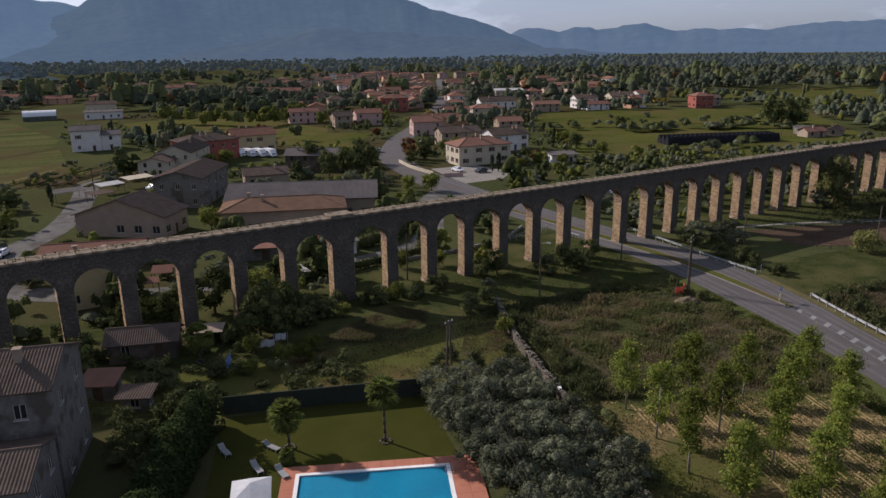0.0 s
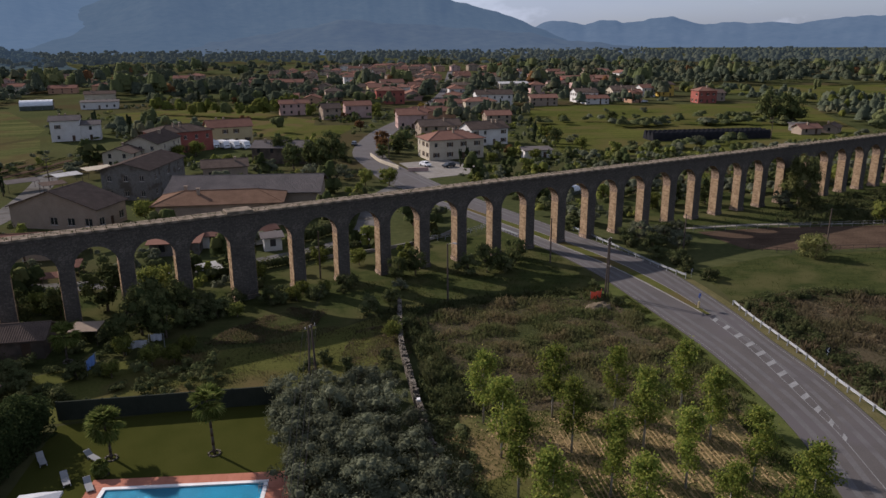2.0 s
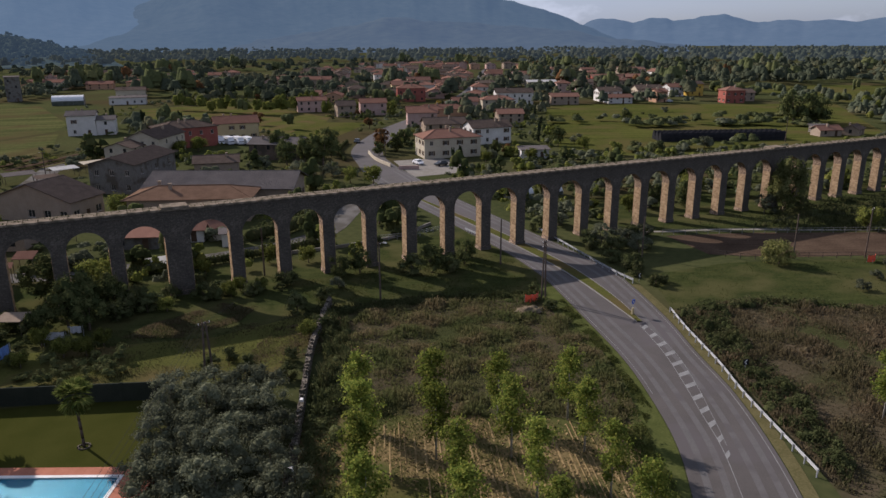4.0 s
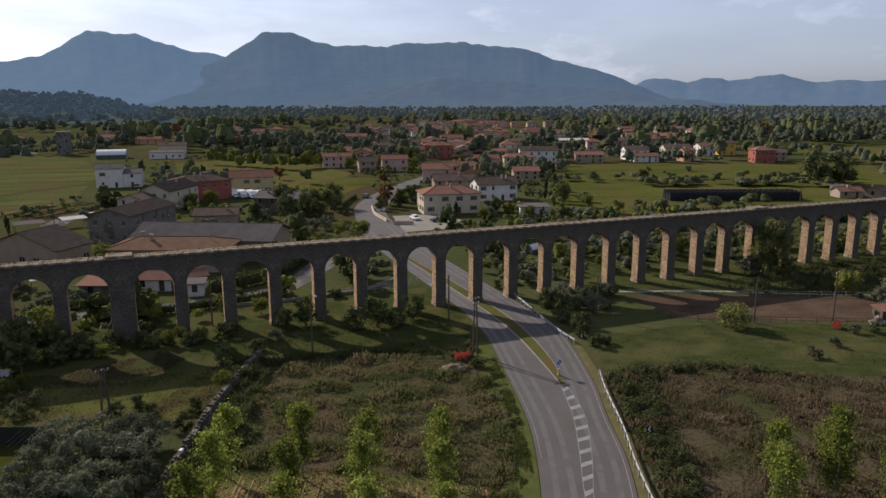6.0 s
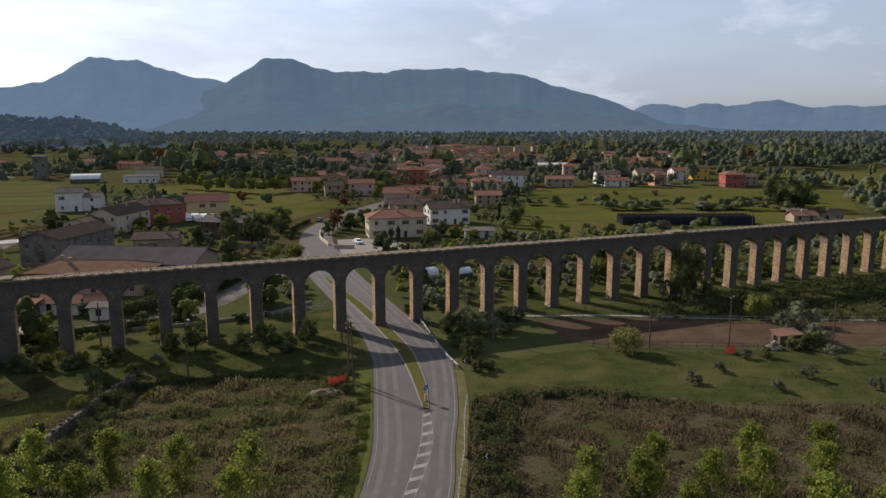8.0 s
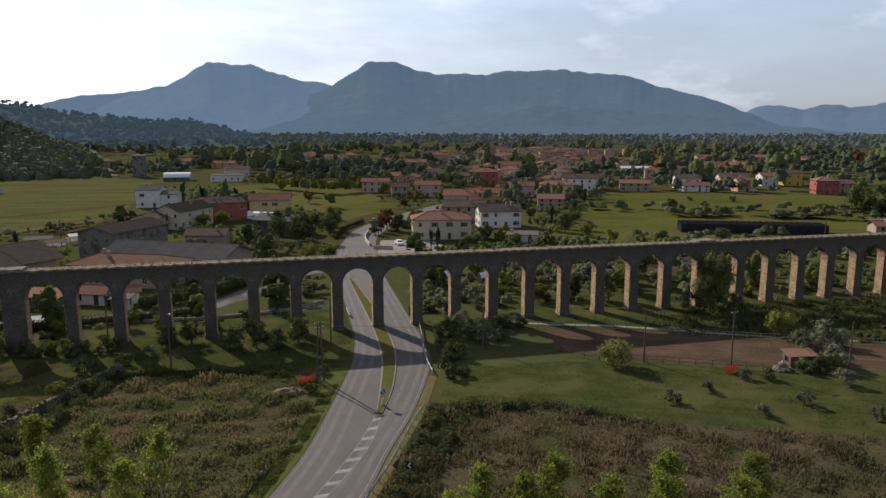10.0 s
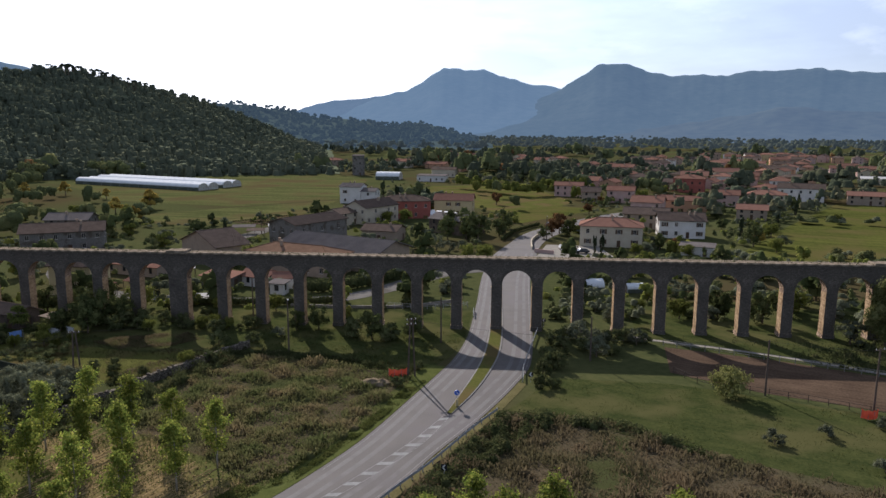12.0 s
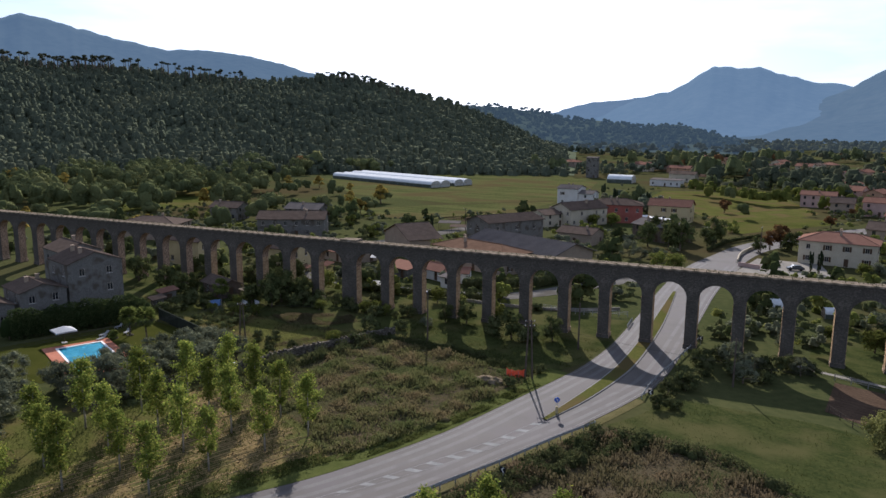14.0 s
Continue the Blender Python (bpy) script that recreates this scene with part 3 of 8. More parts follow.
PATCHES = [
    ("grass_strip", [(44, 78), (60, 82), (75, 77), (91, 72), (95, 80), (97, 91), (97.6, 110), (60, 108), (20, 112), (-30, 112), (-30, 88), (20, 84)], 0.0, "fieldgreen", "rough shaded grass below the aqueduct"),
    ("garden", [(16, 70.5), (38, 65), (48, 64), (54, 70), (59, 81), (44, 78), (20, 84), (-2, 84)], 0.004, "grass", "overgrown garden grass"),
    ("lawn", [(4, 40), (16, 70), (37, 64.5), (33, 50), (28, 38)], 0.006, "lawn", "mown green lawn by the pool"),
    ("scrub_field", [(51, 52), (55, 67), (60, 80), (75, 76), (90.5, 70.5), (87, 56), (83, 45), (78.5, 36), (70, 42)], 0.004, "scrubsoil", "fallow field with brown scrub"),
    ("plantation_ground", [(49, 53), (70, 42.5), (78.5, 36), (72, 25), (62, 11), (46, -8), (16, -20), (28, 10), (40, 36)], 0.006, "plantation", "poplar plantation soil with dry cuttings"),
    ("plantation_grass", [(43, 40), (52, 40), (57, 36), (63, 25), (60, 10), (46, -8), (16, -20), (28, 10), (38, 32)], 0.012, "grass", "rough grass between the poplars"),
    ("scrub_field", [(103.6, 58.5), (117, 56.5), (128, 47.5), (150, 37.5), (185, 20), (200, -20), (120, -40), (70, -8), (88, 24), (97, 44)], 0.004, "scrubsoil", "fallow field with brown dead scrub"),
    ("green_field", [(106.5, 63), (111, 72), (128, 71), (140, 66.5), (165, 55.5), (215, 36), (200, 14), (185, 20), (150, 37.5), (128, 47.5), (117, 56.5), (104, 59)], 0.008, "fieldgreen", "green grazed field"),
    ("ploughed_field", [(131, 89), (147, 83.5), (172, 71), (215, 54), (214, 40), (166, 58), (140, 68.5), (129, 76)], 0.012, "plough", "bare brown ploughed soil"),
    ("green_field", [(128, 100), (131, 91), (172, 73), (240, 47), (300, 60), (300, 140), (200, 130), (130, 120)], 0.002, "fieldgreen", "grass along the aqueduct piers"),
    ("meadow", [(172, 180), (198, 226), (272, 340), (379, 284), (420, 262), (300, 150), (230, 150)], 0.004, "meadow", "wide pale green meadow"),
    ("meadow", [(-190, 480), (-40, 540), (10, 470), (25, 360), (20, 330), (-20, 290), (-90, 310), (-170, 400)], 0.004, "strip", "flat green meadow round the greenhouses"),
    ("meadow", [(-20, 285), (22, 325), (20, 260), (-10, 225), (-60, 240)], 0.006, "strip", "allotment grass"),
    ("meadow", [(60, 420), (120, 440), (140, 330), (112, 262), (92, 300), (60, 330)], 0.004, "grass", "grass between gardens"),
    ("meadow", [(110, 245), (122, 262), (150, 300), (128, 312), (104, 275)], 0.006, "meadow", "bright green verge field"),
    ("meadow", [(-230, 230), (-130, 190), (-110, 250), (-190, 330)], 0.004, "meadow", "sunlit meadow below the hill"),
    ("meadow", [(430, 250), (620, 160), (700, 300), (480, 420)], 0.004, "meadow", "striped green field"),
    ("yard", [(112.5, 168), (118, 196), (134, 194), (136, 176), (126, 168)], 0.01, "gravel", "gravel parking yard"),
]
for pname, pts, z, mat, label in PATCHES:
    ground_patch(pname, pts, z, M[mat], label)

for line, lo, hi, d0, d1, mat, label in ((RL, 24, 78, 0.1, 3.5, "verge", "bright mown verge along the road"), (RR, 20, 72, -0.1, -1.4, "drygrass", "dry grass verge beside the guard rail")):
    edge = [q for q in line if lo <= q.y <= hi]
    bm = bmesh.new()
    ribbon(bm, offset(edge, max(d0, d1)), offset(edge, min(d0, d1)), 0.018)
    tagged(put("verge", bm_mesh("verge", bm, M[mat])), label, "ground", kind="structure")

# grass median between the carriageways, with kerbs
MED_L = smooth_line([(96.2, 57.3), (98.3, 67.8), (99.6, 75.1), (100.6, 84), (101.2, 97), (101.4, 115), (101.6, 140)], 1.5)
MED_R = smooth_line([(96.9, 57.0), (99.7, 65.4), (102.0, 75.5), (103.2, 84), (103.7, 97), (103.6, 115), (102.4, 140)], 1.5)
ML, MR = resample(MED_L, 60), resample(MED_R, 60)
median = thing("median_island", "raised grass median with a pale kerb", "median", kind="structure")
bm = bmesh.new()
ribbon(bm, ML, MR, 0.14, 0.14)
part("kerb", bm, M["kerb"], median)
bm = bmesh.new()
ribbon(bm, [a.lerp(b, 0.1) for a, b in zip(ML, MR)], [a.lerp(b, 0.9) for a, b in zip(ML, MR)], 0.17, 0.05)
part("turf", bm, M["grass"], median)

# paler wheel tracks worn into both lanes
for line, d in ((RL, -1.5), (RL, -3.1), (RR, 1.5), (RR, 3.1)):
    lane = [q for q in offset(line, d) if -20 <= q.y <= 180]
    bm = bmesh.new()
    ribbon(bm, offset(lane, 0.32), offset(lane, -0.32), 0.034)
    tagged(put("wheel_track", bm_mesh("wheel_track", bm, M["worn"])), "paler wheel track worn into the asphalt", "road marking", kind="structure")

# road markings
def line_strip(name, line, width, z, label, mat="paint"):
    bm = bmesh.new()
    ribbon(bm, offset(line, width / 2), offset(line, -width / 2), z)
    tagged(put(name, bm_mesh(name, bm, M[mat])), label, "road marking", kind="structure")


def cut(line, lo, hi):
    return [p for p in line if lo <= p.y <= hi]


line_strip("edge_line", cut(offset(RR, 0.45), 5, 175), 0.07, 0.036, "worn white edge line")
line_strip("edge_line", cut(offset(RL, -0.45), 40, 140), 0.05, 0.036, "worn white edge line")
HATCH_L = resample(smooth_line([(95.8, 56.2), (92.6, 48.3), (88.8, 41), (85.2, 34.6), (82.2, 29.2), (76.2, 20.6)]), 60)
HATCH_R = resample(smooth_line([(96.8, 56.0), (94.3, 48.0), (90.3, 40.5), (86.3, 34.2), (82.8, 29.0), (76.5, 20.4)]), 60)
HATCH_R = [b.lerp(a, 0.15) for a, b in zip(HATCH_L, HATCH_R)]
line_strip("hatch_border", HATCH_L, 0.07, 0.037, "worn white line of the hatched island")
line_strip("hatch_border", HATCH_R[:44], 0.05, 0.037, "worn white line of the hatched island")
for i in range(1, 46, 4):
    bm = bmesh.new()
    j = i + 2
    a0, a1 = HATCH_L[i], HATCH_L[i].lerp(HATCH_L[j], 0.6)
    b0, b1 = HATCH_R[i - 1], HATCH_R[i - 1].lerp(HATCH_R[j - 1], 0.6)
    bm.faces.new([bm.verts.new((p.x, p.y, 0.038)) for p in (a0, b0, b1, a1)])
    tagged(put("hatch_bar", bm_mesh("hatch_bar", bm, M["paint"])), "white bar of the hatched island", "road marking", "hatch bars", "structure")


# ---- the aqueduct ----
AY0, AY1, ATOP = 96.8, 98.8, 13.4
PIER, WIDE, PITCH, SPRING, CROWN = 1.9, 3.5, 7.34, 8.5, 11.2


def pier_places():
    res, x = [(42.6, True)], 42.6
    block = [8.45] + [PITCH] * 15 + [8.45]
    for s in (1, -1):
        x = 42.6
        for k in range(3):
            for i, d in enumerate(block):
                x += s * d
                res.append((x, i == 16))
    return sorted(p for p in res if -150 < p[0] < 345)


PIERS = pier_places()
aqueduct = thing("aqueduct", "long stone aqueduct on tall round arches", "aqueduct")


def pier_mesh(w):
    bm = bmesh.new()
    h = w / 2
    box(bm, -h - 0.12, h + 0.12, AY0 - 0.12, AY1 + 0.12, -0.3, 0.7)
    box(bm, -h, h, AY0, AY1, 0.7, SPRING, 0.0)
    box(bm, -h - 0.03, h + 0.03, AY0 - 0.03, AY1 + 0.03, SPRING - 0.22, SPRING - 0.02)
    me = bm_mesh("pier", bm, M["stone"])
    # shade is put into the outer faces' darker stone, sunlight into the paler jambs
    me.materials.append(M["stoneshaded"])
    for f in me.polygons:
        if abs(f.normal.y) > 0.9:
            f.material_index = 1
    return me


def arch_mesh(span, name="arch"):
    """The wall over one opening: a round arch cut through, with its soffit; half a pier on either side."""
    bm = bmesh.new()
    r, n = span / 2, 14
    rise = CROWN - SPRING
    arc = [(-r * math.cos(math.pi * i / n), SPRING + rise * math.sin(math.pi * i / n)) for i in range(n + 1)]
    top = 12.55
    for y in (AY0, AY1):
        a = [bm.verts.new((x, y, z)) for x, z in arc]
        t = [bm.verts.new((x, y, top)) for x, z in arc]
        for i in range(n):
            bm.faces.new((a[i], a[i + 1], t[i + 1], t[i]))
    for (x0, z0), (x1, z1) in zip(arc, arc[1:]):
        bm.faces.new([bm.verts.new(c) for c in ((x0, AY0, z0), (x0, AY1, z0), (x1, AY1, z1), (x1, AY0, z1))])
    # ring of voussoirs, a little proud of the wall
    for i in range(n):
        a0, a1 = math.pi * i / n, math.pi * (i + 1) / n
        q = []
        for rr, a in ((1.0, a0), (1.0, a1), (1.13, a1), (1.13, a0)):
            q.append((-r * rr * math.cos(a), SPRING + rise * rr * math.sin(a)))
        for y in (AY0 - 0.03, AY1 + 0.03):
            bm.faces.new([bm.verts.new((x, y, z)) for x, z in q])
    me = bm_mesh(name, bm, M["stoneshaded"])
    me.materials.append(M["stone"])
    # the soffit takes the sunlit stone colour, the wall faces the shaded one
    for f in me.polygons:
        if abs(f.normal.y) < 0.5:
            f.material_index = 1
    return me


def jamb_mesh(w, seed):
    """The rough courses of rubble that face the openings: stones of uneven size, each a little proud of its joint."""
    rr = random.Random(seed)
    bm = bmesh.new()
    for s in (-1, 1):
        z = 0.74
        while z < SPRING - 0.5:
            hgt = rr.uniform(0.24, 0.42)
            y = AY0 + 0.02
            while y < AY1 - 0.1:
                ln = min(rr.uniform(0.28, 0.62), AY1 - 0.02 - y)
                out = rr.uniform(0.015, 0.07)
                x0, x1 = sorted((s * (w / 2 - 0.02), s * (w / 2 + out)))
                v = box(bm, x0, x1, y + 0.015, y + ln - 0.015, z + 0.012, z + hgt - 0.012)
                for q in v:
                    q.co += Vector((0, rr.uniform(-0.02, 0.02), rr.uniform(-0.02, 0.02)))
                y += ln
            z += hgt
    return bm_mesh("rubble_facing", bm, M["rubblestone"])


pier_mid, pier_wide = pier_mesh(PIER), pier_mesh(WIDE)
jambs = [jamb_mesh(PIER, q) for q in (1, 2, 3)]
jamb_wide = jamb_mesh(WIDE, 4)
arch_cache, head_cache = {}, {}
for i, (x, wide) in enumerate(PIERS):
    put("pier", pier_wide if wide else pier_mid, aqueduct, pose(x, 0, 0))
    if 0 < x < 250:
        tagged(put("rubble_facing", jamb_wide if wide else jambs[i % 3], aqueduct, pose(x, 0, 0)), "courses of rough rubble in sunlit colours", kind="stuff")
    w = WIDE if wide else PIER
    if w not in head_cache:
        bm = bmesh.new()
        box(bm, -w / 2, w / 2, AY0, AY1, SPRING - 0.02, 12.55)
        head_cache[w] = bm_mesh("pier_head", bm, M["stoneshaded"])
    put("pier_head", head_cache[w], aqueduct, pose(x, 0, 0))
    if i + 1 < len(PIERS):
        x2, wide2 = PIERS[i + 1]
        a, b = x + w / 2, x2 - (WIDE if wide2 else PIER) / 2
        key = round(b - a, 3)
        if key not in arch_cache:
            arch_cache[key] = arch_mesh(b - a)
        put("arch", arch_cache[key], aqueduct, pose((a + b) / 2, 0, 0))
        d = round(x2 - x, 3)
        if ("c", d) not in head_cache:
            bm = bmesh.new()
            box(bm, -d / 2, d / 2, AY0 - 0.14, AY1 + 0.14, 12.55, 12.78)
            box(bm, -d / 2, d / 2, AY0 - 0.02, AY1 + 0.02, 12.78, 13.12)
            head_cache["c", d] = bm_mesh("cornice", bm, M["stoneshaded"])
            bm = bmesh.new()
            box(bm, -d / 8 + 0.015, d / 8 - 0.015, AY0 - 0.3, AY1 + 0.3, 13.12, ATOP, 0.03)
            head_cache["s", d] = bm_mesh("cover_slab", bm, M["slab"])
        put("cornice", head_cache["c", d], aqueduct, pose((x + x2) / 2, 0, 0))
        for s in range(4):
            put("cover_slab", head_cache["s", d], aqueduct, pose(x + d * (s + 0.5) / 4, 0, 0.012 * ((s * 3 + i) % 4)))
    if wide:
        bm = bmesh.new()
        box(bm, -1.9, 1.9, AY0 - 0.38, AY1 + 0.38, 13.3, 13.72, 0.05)
        put("cap_block", bm_mesh("cap_block", bm, M["slab"]), aqueduct, pose(x, 0, 0), "raised weathered cap over a wide pier")


# ---- mountains and hills ----
def ridge(name, origin, profile, far, near, mat, label, seed, rough=0.05, step=0.5, drop=0.0, spur=0.14, skew=0.0):
    """Slopes that rise from the plain to a skyline, given as (bearing, elevation) in degrees seen from origin."""
    az = np.arange(profile[0][0], profile[-1][0] + 1e-6, step)
    el = np.interp(az, [p[0] for p in profile], [p[1] for p in profile])
    k = np.ones(3) / 3
    el[1:-1] = np.convolve(el, k, "valid")
    top = np.maximum(36.5 + far * np.tan(np.radians(el)) - drop, 0.5)
    rows = 26
    verts = []
    for i, (a, h) in enumerate(zip(az, top)):
        for j in range(rows + 4):
            s = min(j / rows, 1.0)
            r = near + (far - near) * j / rows
            z = h * (s ** 1.25)
            if j > rows:
                z = h * (1 - (j - rows) / 4 * 0.6)
            n1 = noise.noise((a * spur + seed + skew * r / far, r / far * 4, seed)) + 0.5 * noise.noise((a * spur * 3.2 + seed - 2 * skew * r / far, r / far * 9, seed + 3))
            z += h * rough * 2.0 * n1 * math.sin(math.pi * min(s, 1.0)) if j <= rows else 0
            x, y = origin[0] + r * math.sin(radians(a)), origin[1] + r * math.cos(radians(a))
            z += (h * 0.008 * noise.noise((a * 2.3, seed, 1.0)) + 7.0 * noise.noise((x * 0.018, y * 0.018, seed))) * s
            verts.append((x, y, max(z, -1.0) if j else -1.5))
    m = rows + 4
    faces = [(i * m + j, (i + 1) * m + j, (i + 1) * m + j + 1, i * m + j + 1) for i in range(len(az) - 1) for j in range(m - 1)]
    me = mesh_from(name, verts, faces, mat)
    me.polygons.foreach_set("use_smooth", [True] * len(me.polygons))
    tagged(put(name, me), label, "mountain", kind="structure")
    return az, top


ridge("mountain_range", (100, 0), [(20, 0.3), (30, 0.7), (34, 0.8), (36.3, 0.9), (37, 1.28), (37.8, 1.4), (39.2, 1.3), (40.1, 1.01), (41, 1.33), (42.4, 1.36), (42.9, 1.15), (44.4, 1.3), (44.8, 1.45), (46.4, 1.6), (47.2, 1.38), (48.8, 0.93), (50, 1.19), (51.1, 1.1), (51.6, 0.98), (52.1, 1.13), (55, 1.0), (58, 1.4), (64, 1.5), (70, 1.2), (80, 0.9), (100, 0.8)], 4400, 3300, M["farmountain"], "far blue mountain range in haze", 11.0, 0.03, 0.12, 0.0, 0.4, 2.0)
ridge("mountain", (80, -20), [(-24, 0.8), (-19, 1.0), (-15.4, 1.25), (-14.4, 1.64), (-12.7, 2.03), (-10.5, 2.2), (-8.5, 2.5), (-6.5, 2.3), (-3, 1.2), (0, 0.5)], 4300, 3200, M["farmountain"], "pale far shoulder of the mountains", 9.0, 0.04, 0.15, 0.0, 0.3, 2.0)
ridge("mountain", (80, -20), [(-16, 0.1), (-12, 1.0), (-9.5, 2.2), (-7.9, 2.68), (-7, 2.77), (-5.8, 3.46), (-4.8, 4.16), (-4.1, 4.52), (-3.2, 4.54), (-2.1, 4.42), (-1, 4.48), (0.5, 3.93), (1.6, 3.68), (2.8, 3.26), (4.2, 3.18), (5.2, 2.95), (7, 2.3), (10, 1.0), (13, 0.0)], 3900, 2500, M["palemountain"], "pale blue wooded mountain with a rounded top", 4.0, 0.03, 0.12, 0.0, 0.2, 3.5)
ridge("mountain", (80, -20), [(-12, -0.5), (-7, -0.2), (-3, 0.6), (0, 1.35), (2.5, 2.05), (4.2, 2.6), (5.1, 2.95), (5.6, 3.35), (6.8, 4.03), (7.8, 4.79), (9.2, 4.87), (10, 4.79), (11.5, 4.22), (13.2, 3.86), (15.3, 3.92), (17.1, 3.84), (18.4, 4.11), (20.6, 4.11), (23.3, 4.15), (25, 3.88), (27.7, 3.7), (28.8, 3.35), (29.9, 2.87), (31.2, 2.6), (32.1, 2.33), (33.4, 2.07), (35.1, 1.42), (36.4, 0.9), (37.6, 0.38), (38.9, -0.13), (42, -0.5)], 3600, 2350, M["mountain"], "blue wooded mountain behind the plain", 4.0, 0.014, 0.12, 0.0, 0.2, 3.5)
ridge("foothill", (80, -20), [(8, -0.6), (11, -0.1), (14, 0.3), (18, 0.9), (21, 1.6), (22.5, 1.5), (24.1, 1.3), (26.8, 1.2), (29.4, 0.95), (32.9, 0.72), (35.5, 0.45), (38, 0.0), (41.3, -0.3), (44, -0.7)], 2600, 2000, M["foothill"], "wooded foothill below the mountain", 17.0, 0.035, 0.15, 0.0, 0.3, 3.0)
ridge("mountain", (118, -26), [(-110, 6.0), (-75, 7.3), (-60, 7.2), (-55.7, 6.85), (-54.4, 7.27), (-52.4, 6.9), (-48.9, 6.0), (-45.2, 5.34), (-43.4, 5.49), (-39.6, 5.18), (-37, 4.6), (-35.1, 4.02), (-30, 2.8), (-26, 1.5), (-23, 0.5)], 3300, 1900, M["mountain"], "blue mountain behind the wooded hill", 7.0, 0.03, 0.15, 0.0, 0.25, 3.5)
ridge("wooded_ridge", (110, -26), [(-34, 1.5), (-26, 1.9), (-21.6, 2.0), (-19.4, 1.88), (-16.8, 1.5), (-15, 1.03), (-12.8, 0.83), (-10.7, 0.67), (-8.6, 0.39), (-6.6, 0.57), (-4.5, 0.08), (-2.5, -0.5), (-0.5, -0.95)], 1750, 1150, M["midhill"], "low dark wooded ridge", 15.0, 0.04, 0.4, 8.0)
HILL = [(-115, 3.5), (-80, 5.2), (-65, 5.2), (-55.8, 4.6), (-52.5, 4.3), (-49, 4.45), (-45.6, 4.15), (-41.2, 3.75), (-38.5, 3.6), (-36.6, 3.8), (-33.3, 4.2), (-31.1, 4.05), (-29, 3.42), (-27, 2.95), (-23.5, 2.1), (-19.7, 0.6), (-16.6, -0.9), (-14, -1.6)]
HILL_O, HILL_FAR, HILL_NEAR = (118, -26), 950.0, 560.0
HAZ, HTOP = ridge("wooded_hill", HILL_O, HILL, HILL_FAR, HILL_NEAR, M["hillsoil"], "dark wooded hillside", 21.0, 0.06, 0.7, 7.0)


# ---- trees ----
def tree_parts(seed, h, r, n, size, mat, bark="bark", bare=0.25, clusters=22, spread=0.42, limbs=6, core=0.0, fine=0):
    """Trunk and crown meshes: leaves gathered in clumps on limbs, with gaps between them."""
    rng = np.random.default_rng(seed)
    bm = bmesh.new()
    lean = rng.uniform(-0.03, 0.03, 2) * h
    fork = (lean[0], lean[1], h * (bare + 0.2))
    tr = 0.022 * h + 0.04
    limb(bm, (0, 0, -0.2), fork, tr * 1.3, tr * 0.75, 6)
    cz, rz = h * (bare + (1 - bare) * 0.5), h * (1 - bare) * 0.5
    cs = []
    for i in range(clusters):
        d = rng.normal(size=3)
        d /= np.linalg.norm(d)
        q = rng.uniform(0.25, 0.78) ** 0.7
        cs.append((d[0] * r * q, d[1] * r * q, cz + d[2] * rz * q))
    cs = np.array(cs)
    for c in cs[:limbs]:
        limb(bm, fork, tuple(c), tr * 0.55, tr * 0.15, 4)
    trunk = bm_mesh("trunk", bm, M[bark], True)
    pick = rng.integers(0, clusters, n)
    d = rng.normal(size=(n, 3))
    d /= np.linalg.norm(d, axis=1)[:, None]
    rad = rng.uniform(0.55, 1.05, (n, 1)) * spread
    p = cs[pick] + d * rad * np.array([r, r, rz * 0.9])
    way = d * 0.75 + (p - np.array([0, 0, cz])) / np.array([r, r, rz]) * 0.7
    v, f = leaves(p, size, rng, way)
    if core:
        ball = np.array([r, r, rz * 0.9]) * spread * core
        v, f = joined((v, f), lumps(cs, np.tile(ball, (clusters, 1)), rng, fine, 0.22))
    return trunk, mesh_from("crown", v, f, M[mat])


def tree_model(name, label, category, trunk, crown, group=""):
    t = thing(name, label, category, None, group)
    put("trunk", trunk, t)
    put("crown", crown, t)
    return t


def stem(bm, pts, radii, sides=6):
    """One bent, tapered stem through the points."""
    rings = []
    for i, (p, r) in enumerate(zip(pts, radii)):
        way = (Vector(pts[min(i + 1, len(pts) - 1)]) - Vector(pts[max(i - 1, 0)])).to_track_quat("Z", "Y")
        rings.append([bm.verts.new(Vector(p) + way @ Vector((r * math.cos(2 * math.pi * k / sides), r * math.sin(2 * math.pi * k / sides), 0))) for k in range(sides)])
    for r0, r1 in zip(rings, rings[1:]):
        for k in range(sides):
            bm.faces.new((r0[k], r0[(k + 1) % sides], r1[(k + 1) % sides], r1[k]))
    bm.faces.new(rings[-1])
    bm.faces.new(rings[0][::-1])


